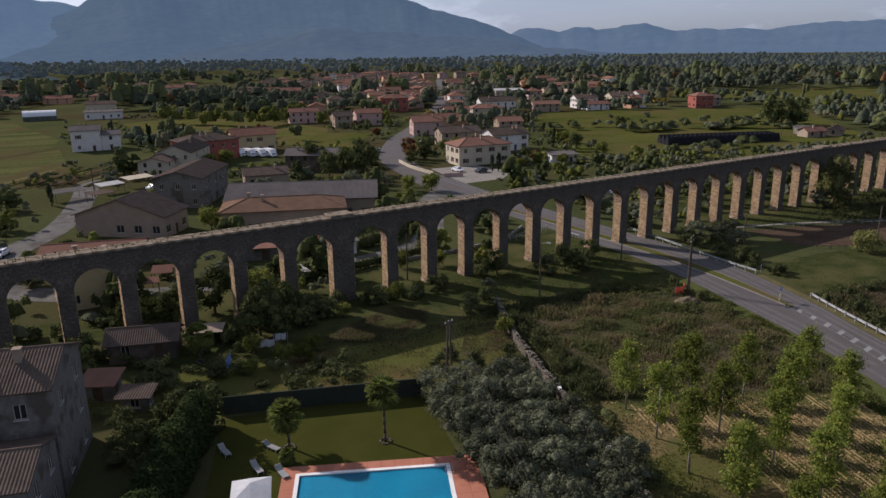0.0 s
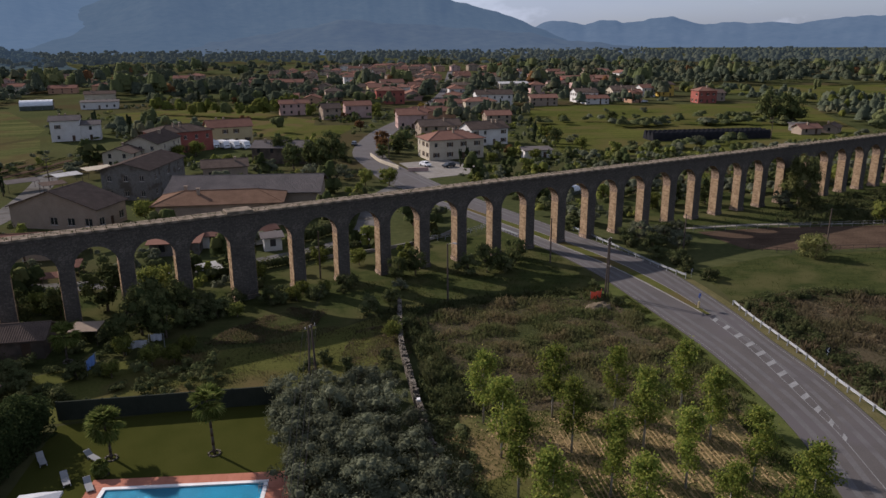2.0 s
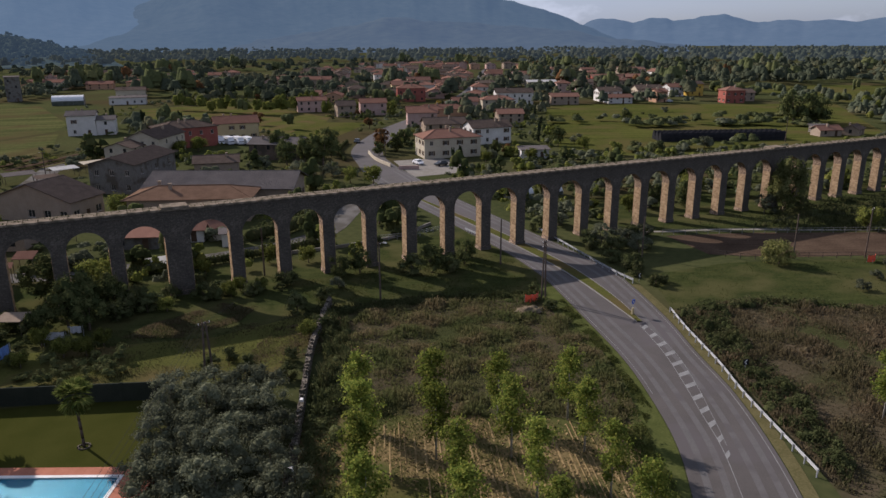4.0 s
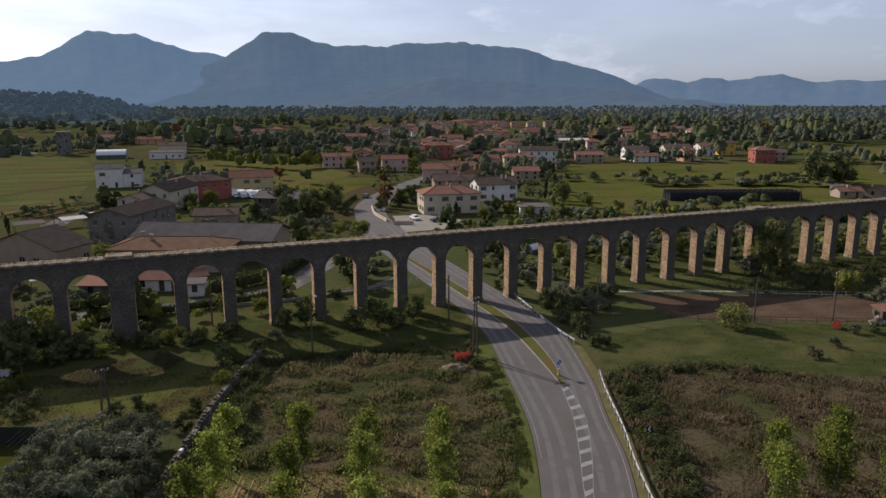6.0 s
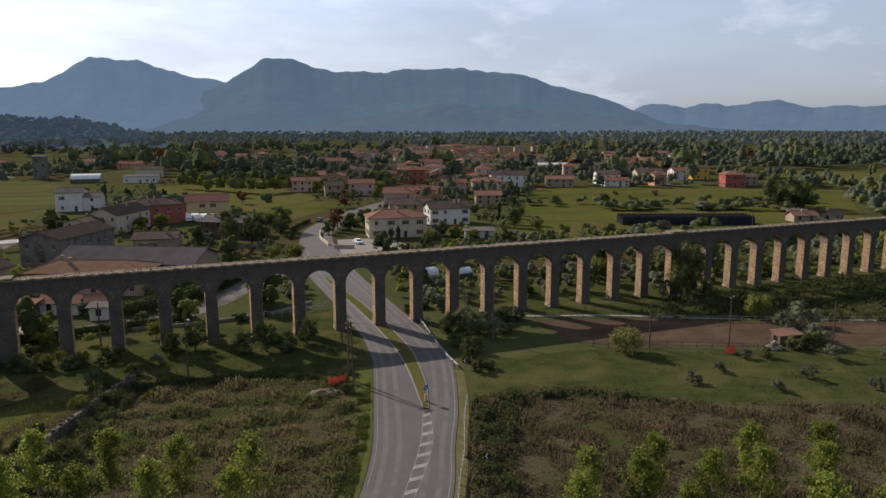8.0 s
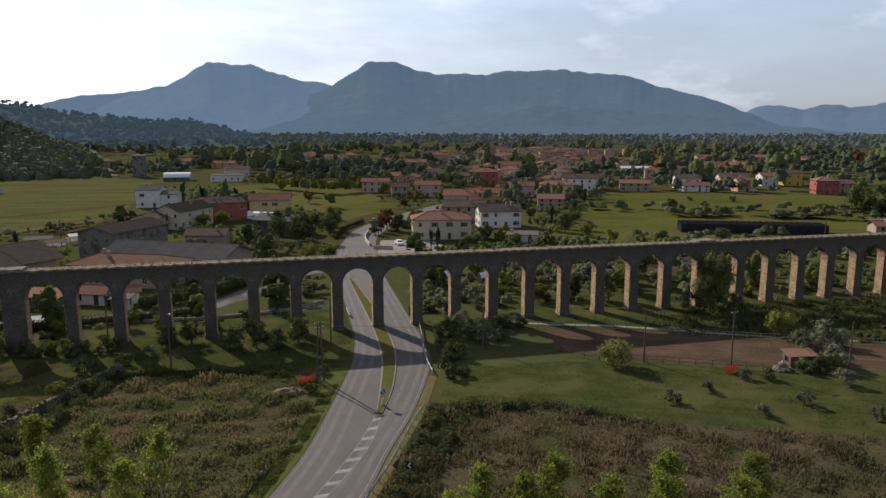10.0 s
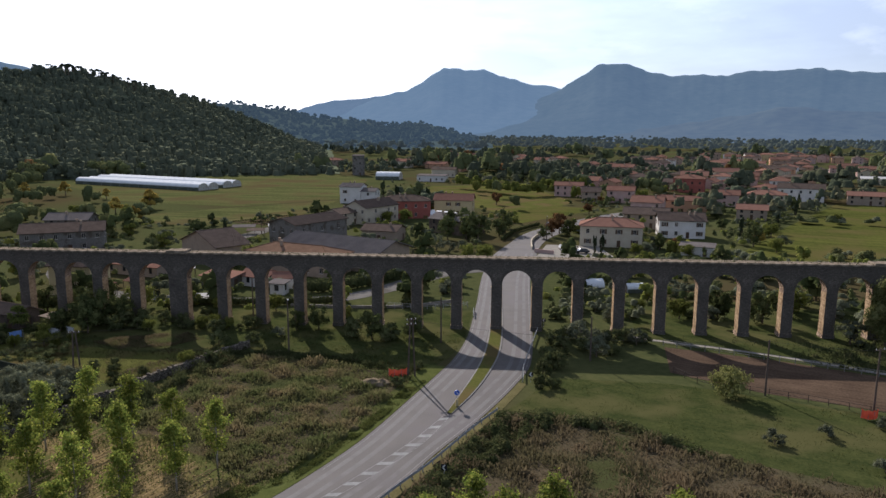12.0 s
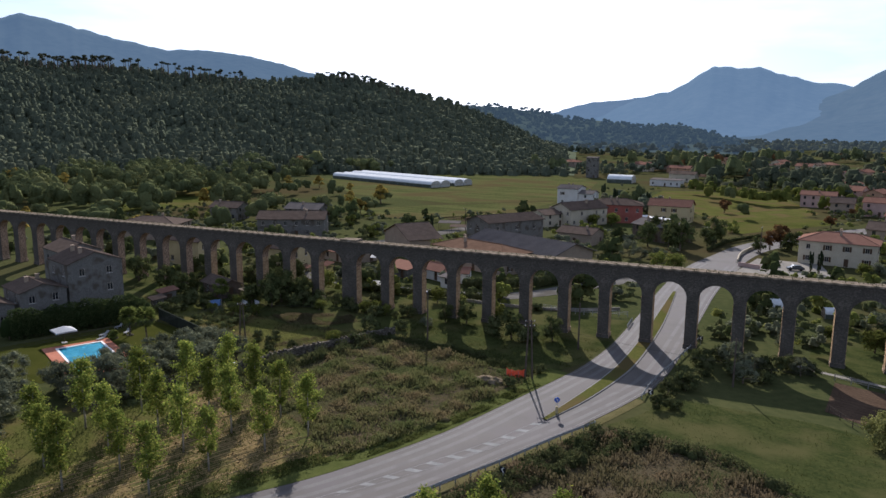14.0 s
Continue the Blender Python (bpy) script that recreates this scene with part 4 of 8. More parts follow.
def poplar_tree(seed, h=8.3):
    """A young poplar: bare stem below, upswept branches, small leaves along them."""
    rng = np.random.default_rng(seed)
    t = thing("poplar", "slender young poplar turning yellow-green", "tree", None, "poplars")
    bm = bmesh.new()
    stem(bm, [(0, 0, -0.2), (0.02, 0, h * 0.25), (0.05, 0, h * 0.55), (0.0, 0.1, h * 0.97)], [0.12, 0.1, 0.06, 0.012], 7)
    put("trunk", bm_mesh("trunk", bm, M["palebark"], True), t)
    pts = []
    k = 30
    for i in range(k):
        z0 = h * (0.24 + 0.7 * (i + rng.uniform(0, 1)) / k)
        a = rng.uniform(0, 2 * math.pi)
        u = (z0 / h - 0.24) / 0.76
        reach = 1.55 * max(0.0, math.sin(math.pi * (0.27 + 0.72 * u))) ** 0.9 * rng.uniform(0.45, 1.15) + 0.12
        tip = np.array([reach * math.cos(a), reach * math.sin(a), z0 + reach * 0.75])
        root = np.array([0.03, 0.0, z0])
        if i % 10 == 2:
            bm = bmesh.new()
            stem(bm, [tuple(root), tuple(root * 0.45 + tip * 0.55 - np.array([0, 0, 0.08])), tuple(tip)], [0.035, 0.02, 0.008], 4)
            put("branch", bm_mesh("branch", bm, M["palebark"], True), t)
        m = int(108 * rng.uniform(0.6, 1.3))
        w = rng.uniform(0.1, 1.1, (m, 1)) ** 0.65
        pts.append(root + (tip - root) * w + rng.normal(size=(m, 3)) * 0.27)
    pts = np.concatenate(pts)
    v, f = leaves(pts, 0.135, rng, pts * np.array([0.6, 0.6, 0.0]) + np.array([0, 0, 0.25]), 0.8)
    put("crown", mesh_from("crown", v, f, M["poplar"]), t)
    return t


def place(model, x, y, s=1.0, turn=0.0, z=0.0, sz=None):
    return copy_thing(model, Matrix.LocRotScale((x, y, z), Euler((0, 0, radians(turn))), (s, s, sz if sz else s)))


def clear(x, y, houses, margin=1.5):
    """Whether nothing stands or runs at this place."""
    for line_a, line_b in ((RL, RR),):
        for a, b in zip(line_a[::6], line_b[::6]):
            c = (a + b) / 2
            if (c - Vector((x, y))).length < (a - b).length / 2 + margin + 3:
                return False
    if AY0 - 2.5 < y < AY1 + 2.5:
        return False
    for hx, hy, hr in houses:
        if math.hypot(hx - x, hy - y) < hr + margin:
            return False
    return True


# ---- houses ----
window_cache = {}


def window_mesh(w, h, kind):
    key = (w, h, kind)
    if key not in window_cache:
        bm = bmesh.new()
        if kind == "pane":
            box(bm, -w / 2, w / 2, 0.15, 0.18, 0, h)
            window_cache[key] = bm_mesh("pane", bm, M["glass"])
        elif kind == "sill":
            box(bm, -w / 2 - 0.1, w / 2 + 0.1, -0.08, 0.1, -0.08, 0.0)
            window_cache[key] = bm_mesh("sill", bm, M["concrete"])
        elif kind == "frame":
            t = 0.07
            xs, zs = (-w / 2, -w / 2 + t, -t / 2, t / 2, w / 2 - t, w / 2), (0, t, h - t, h)
            grid = [[bm.verts.new((x, 0.16, z)) for z in zs] for x in xs]
            cells = [(i, k) for i in range(5) for k in range(3) if not (i in (1, 3) and k == 1)]
            faces = [bm.faces.new((grid[i][k], grid[i + 1][k], grid[i + 1][k + 1], grid[i][k + 1])) for i, k in cells]
            up = bmesh.ops.extrude_face_region(bm, geom=faces)
            bmesh.ops.translate(bm, vec=(0, -0.07, 0), verts=[g for g in up["geom"] if isinstance(g, bmesh.types.BMVert)])
            window_cache[key] = bm_mesh("window", bm, M["frame"])
        else:
            box(bm, -w / 4, w / 4, -0.06, -0.01, -0.02, h + 0.02, 0.012)
            window_cache[key] = bm_mesh("shutter", bm, M[kind])
    return window_cache[key]


def slab(bm, a, b, c, d, thick, rib=0.0, pitch=0.28):
    """A roof plane from eave a-b up to ridge d-c; with rib its tiles run in rolls from ridge to eave."""
    a, b, c, d = (Vector(p) for p in (a, b, c, d))
    nrm = (b - a).cross(d - a).normalized()
    n = max(2, int((b - a).length / pitch) * 4) if rib else 1
    low, top = [], []
    for i in range(n + 1):
        u = i / n
        k = rib * (0.5 + 0.5 * math.sin(2 * math.pi * i / 4)) if rib else 0.0
        p, q = a.lerp(b, u), d.lerp(c, u)
        low.append((bm.verts.new(p + nrm * k), bm.verts.new(p - nrm * thick)))
        top.append((bm.verts.new(q + nrm * k), bm.verts.new(q - nrm * thick)))
    for i in range(n):
        bm.faces.new((low[i][0], low[i + 1][0], top[i + 1][0], top[i][0]))
        bm.faces.new((low[i + 1][1], low[i][1], top[i][1], top[i + 1][1]))
        bm.faces.new((low[i][1], low[i + 1][1], low[i + 1][0], low[i][0]))
        bm.faces.new((top[i + 1][1], top[i][1], top[i][0], top[i + 1][0]))
    for e in (0, n):
        bm.faces.new((low[e][0], top[e][0], top[e][1], low[e][1]))


def house(x, y, w, d, rot, h, roof, rise, wall, tiles, label, floors=2, shutters="shutter", detail=2, over=0.55, category="house", name="house", bays=None, doors=True, group="", base=0.0, chimney=True, rib=0.06, glazing=(1.05, 1.4)):
    """A house with wall openings cut through, panes set back, a roof with eaves, and chimneys. w runs along the ridge."""
    t = thing(name, label, category, pose(x, y, base, 0, 0, rot), group)
    bm = bmesh.new()
    seed = int(abs(x * 13 + y * 7))
    rng = random.Random(seed)
    sides = [(w, Matrix.Translation((0, -d / 2, 0))), (d, Matrix.Translation((w / 2, 0, 0)) @ pose(0, 0, 0, 0, 0, 90)), (w, Matrix.Translation((0, d / 2, 0)) @ pose(0, 0, 0, 0, 0, 180)), (d, Matrix.Translation((-w / 2, 0, 0)) @ pose(0, 0, 0, 0, 0, -90))]
    ww, wh = glazing
    fh = h / floors
    openings = []
    for si, (length, mt) in enumerate(sides):
        n = bays if bays is not None and si % 2 == 0 else max(1, int(length / 3.6))
        if detail == 0:
            n = max(1, int(length / 5))
        holes = []
        for f in range(floors):
            for i in range(n):
                c = -length / 2 + length * (i + 0.5) / n
                if detail < 2 and si == 2:
                    continue
                z0 = f * fh + min(0.95, fh * 0.33)
                if f == 0 and doors and i == n // 2 and si in (0, 1):
                    holes.append((c - 0.55, c + 0.55, 0.02, min(2.15, h - 0.3), "door"))
                elif rng.random() < 0.88:
                    holes.append((c - ww / 2, c + ww / 2, z0, min(z0 + wh, (f + 1) * fh - 0.2), "window"))
        xs = sorted({-length / 2, length / 2, *[a for q in holes for a in q[:2]]})
        zs = sorted({-0.3, h, *[a for q in holes for a in q[2:4]]})
        for xa, xb in zip(xs, xs[1:]):
            for za, zb in zip(zs, zs[1:]):
                xc, zc = (xa + xb) / 2, (za + zb) / 2
                if not any(q[0] < xc < q[1] and q[2] < zc < q[3] for q in holes):
                    bm.faces.new([bm.verts.new(mt @ Vector(c)) for c in ((xa, 0, za), (xb, 0, za), (xb, 0, zb), (xa, 0, zb))])
        for q in holes:
            x0, x1, z0, z1, kind = q
            for a, b in (((x0, z0), (x1, z0)), ((x1, z0), (x1, z1)), ((x1, z1), (x0, z1)), ((x0, z1), (x0, z0))):
                bm.faces.new([bm.verts.new(mt @ Vector(c)) for c in ((a[0], 0, a[1]), (b[0], 0, b[1]), (b[0], 0.2, b[1]), (a[0], 0.2, a[1]))])
            openings.append((mt, q))
    if roof == "gable":
        for s in (-1, 1):
            bm.faces.new([bm.verts.new((s * w / 2, yy, zz)) for yy, zz in ((-d / 2, h), (d / 2, h), (0, h + rise))])
    bm.faces.new([bm.verts.new((sx * w / 2, sy * d / 2, h - 0.02)) for sx, sy in ((-1, -1), (1, -1), (1, 1), (-1, 1))])
    me = bpy.data.meshes.new("wall")
    bm.to_mesh(me)
    bm.free()
    me.materials.append(M[wall])
    put("wall", me, t)
    for mt, (x0, x1, z0, z1, kind) in openings:
        wd, hg = round(x1 - x0, 2), round(z1 - z0, 2)
        mm = mt @ Matrix.Translation(((x0 + x1) / 2, 0, z0))
        if kind == "door":
            bm = bmesh.new()
            box(bm, -wd / 2, wd / 2, 0.1, 0.16, 0, hg)
            box(bm, -wd / 2 + 0.12, wd / 2 - 0.12, 0.085, 0.1, 0.15, hg * 0.45)
            box(bm, -wd / 2 + 0.12, wd / 2 - 0.12, 0.085, 0.1, hg * 0.52, hg - 0.15)
            put("door", bm_mesh("door", bm, M["shutter"]), t, mm)
        elif detail == 2:
            win = put("window", window_mesh(wd, hg, "frame"), t, mm)
            put("pane", window_mesh(wd, hg, "pane"), win)
            put("sill", window_mesh(wd, hg, "sill"), win)
            if shutters and rng.random() < 0.8:
                for s in (-1, 1):
                    put("shutter", window_mesh(wd, hg, shutters), win, Matrix.Translation((s * wd * 0.77, 0, 0)))
        else:
            put("window", window_mesh(wd, hg, "pane"), t, mm)
    bm = bmesh.new()
    o = over
    drop = rise * o / (d / 2)
    rb = rib if detail == 2 else 0.0
    if roof == "gable":
        for s in (-1, 1):
            p = [(-w / 2 - o, s * (d / 2 + o), h - drop), (w / 2 + o, s * (d / 2 + o), h - drop), (w / 2 + o, 0, h + rise), (-w / 2 - o, 0, h + rise)]
            if s > 0:
                p = [p[1], p[0], p[3], p[2]]
            p = [(a, b, c + 0.16) for a, b, c in p]
            slab(bm, *p, 0.14, rb)
        limb(bm, (-w / 2 - o, 0, h + rise + 0.14), (w / 2 + o, 0, h + rise + 0.14), 0.14, 0.14, 6)
    elif roof == "hip":
        L = max(0.3, w / 2 - d / 2)
        e = [(-w / 2 - o, -d / 2 - o, h + 0.1), (w / 2 + o, -d / 2 - o, h + 0.1), (w / 2 + o, d / 2 + o, h + 0.1), (-w / 2 - o, d / 2 + o, h + 0.1)]
        r0, r1 = (-L, 0, h + rise), (L, 0, h + rise)
        low = [bm.verts.new((a, b, c - 0.14)) for a, b, c in e]
        bm.faces.new(low[::-1])
        for k in range(4):
            v = [bm.verts.new(e[k]), bm.verts.new(e[(k + 1) % 4])]
            if k == 0:
                v += [bm.verts.new(r1), bm.verts.new(r0)]
            elif k == 1:
                v += [bm.verts.new(r1)]
            elif k == 2:
                v += [bm.verts.new(r0), bm.verts.new(r1)]
            else:
                v += [bm.verts.new(r0)]
            bm.faces.new(v)
            bm.faces.new((low[k], low[(k + 1) % 4], bm.verts.new(e[(k + 1) % 4]), bm.verts.new(e[k])))
        limb(bm, r0, r1, 0.13, 0.13, 6)
        for c, r in zip(e, (r0, r1, r1, r0)):
            limb(bm, c, r, 0.12, 0.12, 5)
    elif roof == "shed":
        p = [(-w / 2 - o, -d / 2 - o, h + 0.12), (w / 2 + o, -d / 2 - o, h + 0.12), (w / 2 + o, d / 2 + o, h + rise + 0.12), (-w / 2 - o, d / 2 + o, h + rise + 0.12)]
        slab(bm, *p, 0.14, rb)
        put_wall = bmesh.new()
        for s in (-1, 1):
            put_wall.faces.new([put_wall.verts.new(c) for c in ((s * w / 2, -d / 2, h), (s * w / 2, d / 2, h), (s * w / 2, d / 2, h + rise))])
        put_wall.faces.new([put_wall.verts.new(c) for c in ((-w / 2, d / 2, h), (w / 2, d / 2, h), (w / 2, d / 2, h + rise), (-w / 2, d / 2, h + rise))])
        part("upper_wall", put_wall, M[wall], t)
    rf = part("roof", bm, M[tiles], t)
    if chimney and roof in ("gable", "hip"):
        for k in range(1 if detail < 2 else 2):
            bm = bmesh.new()
            cx, cy = rng.uniform(-w * 0.3, w * 0.3), rng.choice((-1, 1)) * d * 0.15
            zt = h + rise + 0.7
            box(bm, cx - 0.3, cx + 0.3, cy - 0.3, cy + 0.3, h, zt)
            box(bm, cx - 0.38, cx + 0.38, cy - 0.38, cy + 0.38, zt, zt + 0.1)
            part("chimney", bm, M["tanwall"], rf)
    HOUSES.append((x, y, math.hypot(w, d) / 2))
    return t


HOUSES = []
house(138.5, 198.5, 19, 11, -9, 6.4, "hip", 2.3, "creamwall", "tilered", "two-storey cream plastered house with hipped red tile roof", bays=4)
house(165, 219, 15, 10, -6, 6.0, "gable", 2.2, "whitewall", "tileold", "white plastered house with gabled brown roof")
house(161, 181.5, 9, 5, -20, 2.8, "shed", 0.5, "whitewall", "greyroof", "low white shed beside olive trees", floors=1, detail=1, name="shed", category="shed")
house(84, 272, 16, 10, -4, 6.6, "gable", 2.2, "yellowwall", "tilered", "pale yellow house with red tiled gables")
house(31.5, 316, 10.5, 10, -8, 8.0, "gable", 1.4, "whitewall", "greyroof", "tall white house with a low pale roof")
house(40.2, 314.5, 7, 8.5, -8, 6.0, "gable", 1.2, "whitewall", "greyroof", "white annexe of a tall white house", detail=1)
house(53, 246, 19, 11, 58, 6.4, "gable", 2.3, "creamwall", "tileold", "cream farmhouse with a brown tiled gable roof", shutters=None)
house(43, 237, 10, 9, 58, 4.6, "gable", 1.5, "creamwall", "tileold", "small cream annexe of the farmhouse", detail=1)
house(64, 262, 20, 12, 12, 7.0, "hip", 2.2, "redwall", "tileold", "faded red plastered block of flats with a hipped roof", shutters=None)
house(60.7, 159, 33, 15, -27, 5.0, "gable", 2.4, "tanwall", "greyroof", "long barn with a grey fibre-cement roof", floors=1, doors=False, name="barn", category="barn", over=0.9, chimney=False)
house(51.5, 147.5, 25, 10, -22, 5.0, "hip", 2.0, "tanwall", "tilebrown", "low building with a red-brown tiled hipped roof", floors=1, name="barn", category="barn", over=0.9)
house(23, 163, 10, 20, 50, 4.6, "gable", 3.4, "tanwall", "tileold", "broad tan house with a dark gabled roof", chimney=False, floors=1, bays=3, shutters=None, glazing=(1.7, 1.6))
house(42.5, 191, 22, 12, 58, 7.4, "gable", 1.6, "oldwall", "tileold", "old grey stone farmhouse with a dark weathered roof", shutters=None, bays=3, chimney=False)
house(13, 141.5, 17, 9, -18, 2.6, "gable", 1.3, "tanwall", "tilered", "low outhouse with a broad red tiled roof", floors=1, detail=1, name="outhouse", category="shed", chimney=False)
house(47.4, 129.6, 7.5, 5, -22, 2.5, "gable", 1.2, "whitewall", "tilered", "white garden garage with a red tiled roof", floors=1, detail=1, name="garage", category="garage", chimney=False)
house(38.4, 128.4, 8.5, 4.5, -22, 2.3, "shed", 0.8, "oldwall", "tilered", "long low shed with a red tiled roof", floors=1, detail=1, name="shed", category="shed", chimney=False)
house(54.2, 121.6, 3.2, 2.8, -10, 2.5, "shed", 0.3, "whitewall", "greyroof", "small white garden shed with a flat roof", floors=1, detail=1, name="shed", category="shed", chimney=False, doors=False)
house(88, 219, 17, 10, -34, 5.0, "gable", 1.6, "brownwall", "greyroof", "old dark stone house among trees", detail=1)
house(65, 200.5, 12, 9, -12, 3.6, "gable", 1.5, "tanwall", "tileold", "low brown farm building among trees", floors=1, detail=1)
house(375, 297, 11.5, 10, -22, 7.2, "hip", 2.2, "redwall", "tilered", "tall dark red house by the meadow")
house(391, 304, 12, 10, -22, 5.0, "gable", 1.8, "tanwall", "tileold", "tan house beside a red one", detail=1)
house(341, 321, 7.5, 8, -10, 6.2, "gable", 1.6, "orangewall", "tilered", "small orange house beside the meadow")
house(320, 342, 14, 11, -20, 6.0, "gable", 2.2, "whitewall", "tileold", "white house with broad low gable")
house(316, 327.5, 14.5, 9, -20, 3.4, "gable", 1.6, "whitewall", "tilered", "white bungalow with a red roof", detail=1)
house(347, 338, 16, 11, -20, 6.5, "gable", 2.4, "creamwall", "tileold", "cream house with a broad gable")
house(381, 351, 10, 10, -15, 6.0, "gable", 2.0, "whitewall", "tilered", "white house with a red roof", detail=1)
house(396, 349, 10, 10, -15, 7.6, "gable", 1.6, "goldwall", "tileold", "bright yellow house in the village", detail=1)
house(430, 470, 42, 16, -20, 6.0, "gable", 2.0, "redwall", "tilered", "long low red-roofed building", detail=1)
house(283, 336, 16, 9, -22, 4.6, "gable", 1.7, "tanwall", "tilered", "long tan house with a red roof", detail=1)
house(258, 351, 21.5, 11, -22, 6.8, "gable", 2.2, "whitewall", "tileold", "long pale house at the edge of the village", detail=1)
house(232, 325.5, 17, 10, -20, 5.6, "hip", 2.0, "creamwall", "tilered", "cream house with a hipped red roof", detail=1)
house(214, 399, 17, 12, -20, 8.0, "hip", 2.2, "redwall", "tilered", "tall red house in the village", detail=1)
house(164, 334, 13, 10, -15, 6.2, "gable", 1.8, "pinkwall", "tilered", "pink house with a red roof", detail=1)
house(182, 292, 24, 10, -18, 5.6, "hip", 2.0, "orangewall", "tilered", "long orange house with a hipped red roof", detail=1)
house(212, 325, 13, 10, -18, 5.5, "gable", 1.9, "pinkwall", "tilered", "pink gabled house in the hamlet", detail=1)
house(166.5, 280, 13, 11, -20, 6.0, "gable", 2.2, "pinkwall", "tilered", "pink house behind cream house", detail=1)
house(158, 241, 16, 10, -15, 5.4, "gable", 2.0, "tanwall", "tileold", "brown-roofed house in the hamlet", detail=1)
house(207, 272, 11.5, 9, -20, 4.2, "gable", 1.7, "tanwall", "tilered", "low house with a red roof", detail=1)
house(149, 333, 9, 9, -8, 5.5, "gable", 2.0, "tanwall", "tileold", "tan house at the village edge", detail=1)
house(141, 364, 15, 8, -10, 6.0, "gable", 1.6, "pinkwall", "tilered", "small pink house at the village edge", detail=1)
house(358, 472, 23, 12, -20, 4.0, "gable", 1.2, "creamwall", "concrete", "low cream hall with a pale roof", detail=1, floors=1)
house(62, 510, 18, 12, -8, 5.5, "gable", 1.6, "creamwall", "tileold", "cream storehouse beside the workshops", detail=1, floors=1)
house(57, 461, 20, 8, -12, 4.0, "shed", 0.6, "whitewall", "greyroof", "long white flat-roofed workshop", detail=1, floors=1)
house(-5.6, 518, 8, 8, 0, 15.0, "shed", 0.4, "oldwall", "greyroof", "grey concrete tower beside warehouses", detail=1, floors=4)
house(291, 173, 9, 6, -18, 2.5, "gable", 1.4, "tanwall", "tilered", "low farm building with a red roof", floors=1, detail=1)
house(303, 170, 8, 6, 20, 2.5, "gable", 1.4, "tanwall", "tileold", "low farm building with a brown tiled roof", floors=1, detail=1)
house(297, 180, 7, 5, -30, 2.3, "shed", 0.8, "oldwall", "greyroof", "patched farm shed with a grey roof", floors=1, detail=1, name="shed", category="shed")
house(-27, 172, 22, 12, 27, 6.0, "gable", 2.0, "oldwall", "tileold", "long grey-walled house behind the aqueduct", shutters=None)
house(-64, 146, 20, 13, 20, 5.0, "hip", 2.0, "tanwall", "tileold", "house with a broad brown hipped roof", detail=1)
house(-45, 205, 14, 10, 10, 5.0, "gable", 1.8, "oldwall", "greyroof", "grey house with a skylight", detail=1)
house(-75, 195, 12, 9, 10, 5.0, "gable", 1.8, "oldwall", "tileold", "old grey house among trees", detail=1)
house(-20, 118, 11, 8, 0, 6.5, "gable", 1.5, "yellowwall", "tileold", "yellow house close behind the arches", shutters=None)
house(9.4, 119.5, 9.5, 8, 0, 6.5, "gable", 1.5, "yellowwall", "tileold", "ochre house close behind the arches", shutters=None, bays=2)
house(-390, 360, 15, 12, 0, 9.0, "gable", 2.0, "oldwall", "tileold", "grey farmhouse below the hill", detail=1)
house(-430, 860, 60, 14, 10, 6.0, "gable", 2.5, "redwall", "tilered", "long red farm range at the foot of the hill", detail=1)
house(163.0, 61.0, 4.2, 2.2, -8, 1.6, "shed", 0.5, "brownwall", "tilered", "low brick hut with a ribbed red roof behind shrubs", floors=1, detail=1, name="hut", category="hut", over=0.25, rib=0.1)
house(-2.35, 70.7, 10, 10.2, -18.4, 10.2, "gable", 1.9, "oldwall", "tileold", "tall old plastered farmhouse with a mossy tiled roof", shutters=None, floors=3, over=0.25, bays=2, doors=False)
house(-13.5, 76.5, 10, 8, -18.4, 10.6, "gable", 1.6, "oldwall", "tileold", "tall rear wing of the old farmhouse", shutters=None, floors=3, over=0.25, bays=2, doors=False, detail=1)
house(-5.2, 61.6, 9.5, 8.0, -18.4, 6.0, "gable", 1.3, "oldwall", "tileold", "lower wing of the old farmhouse", shutters=None, floors=2, over=0.25, bays=2, doors=False)
house(-8.2, 53.4, 10, 7.5, -18.4, 4.2, "gable", 1.2, "oldwall", "tileold", "old outbuilding with mossy tiles", shutters=None, floors=1, over=0.25, name="outbuilding", category="shed", bays=2, doors=False)
# the dark brown wall colour deepens the shade under the arches
house(12.6, 92.4, 8.0, 4.6, -20, 2.7, "gable", 1.1, "brownwall", "tileold", "low old house in deep shade under the arches", shutters=None, floors=1, chimney=False)
house(6.2, 83.0, 3.2, 2.8, -28, 2.0, "shed", 0.5, "oldwall", "tilered", "garden shed with faded red roof", shutters=None, floors=1, detail=1, name="shed", category="shed")
house(9.0, 77.6, 2.8, 1.8, -28, 1.8, "shed", 0.4, "oldwall", "tileold", "garden shed with loose roof tiles", shutters=None, floors=1, detail=2, name="shed", category="shed", doors=False)

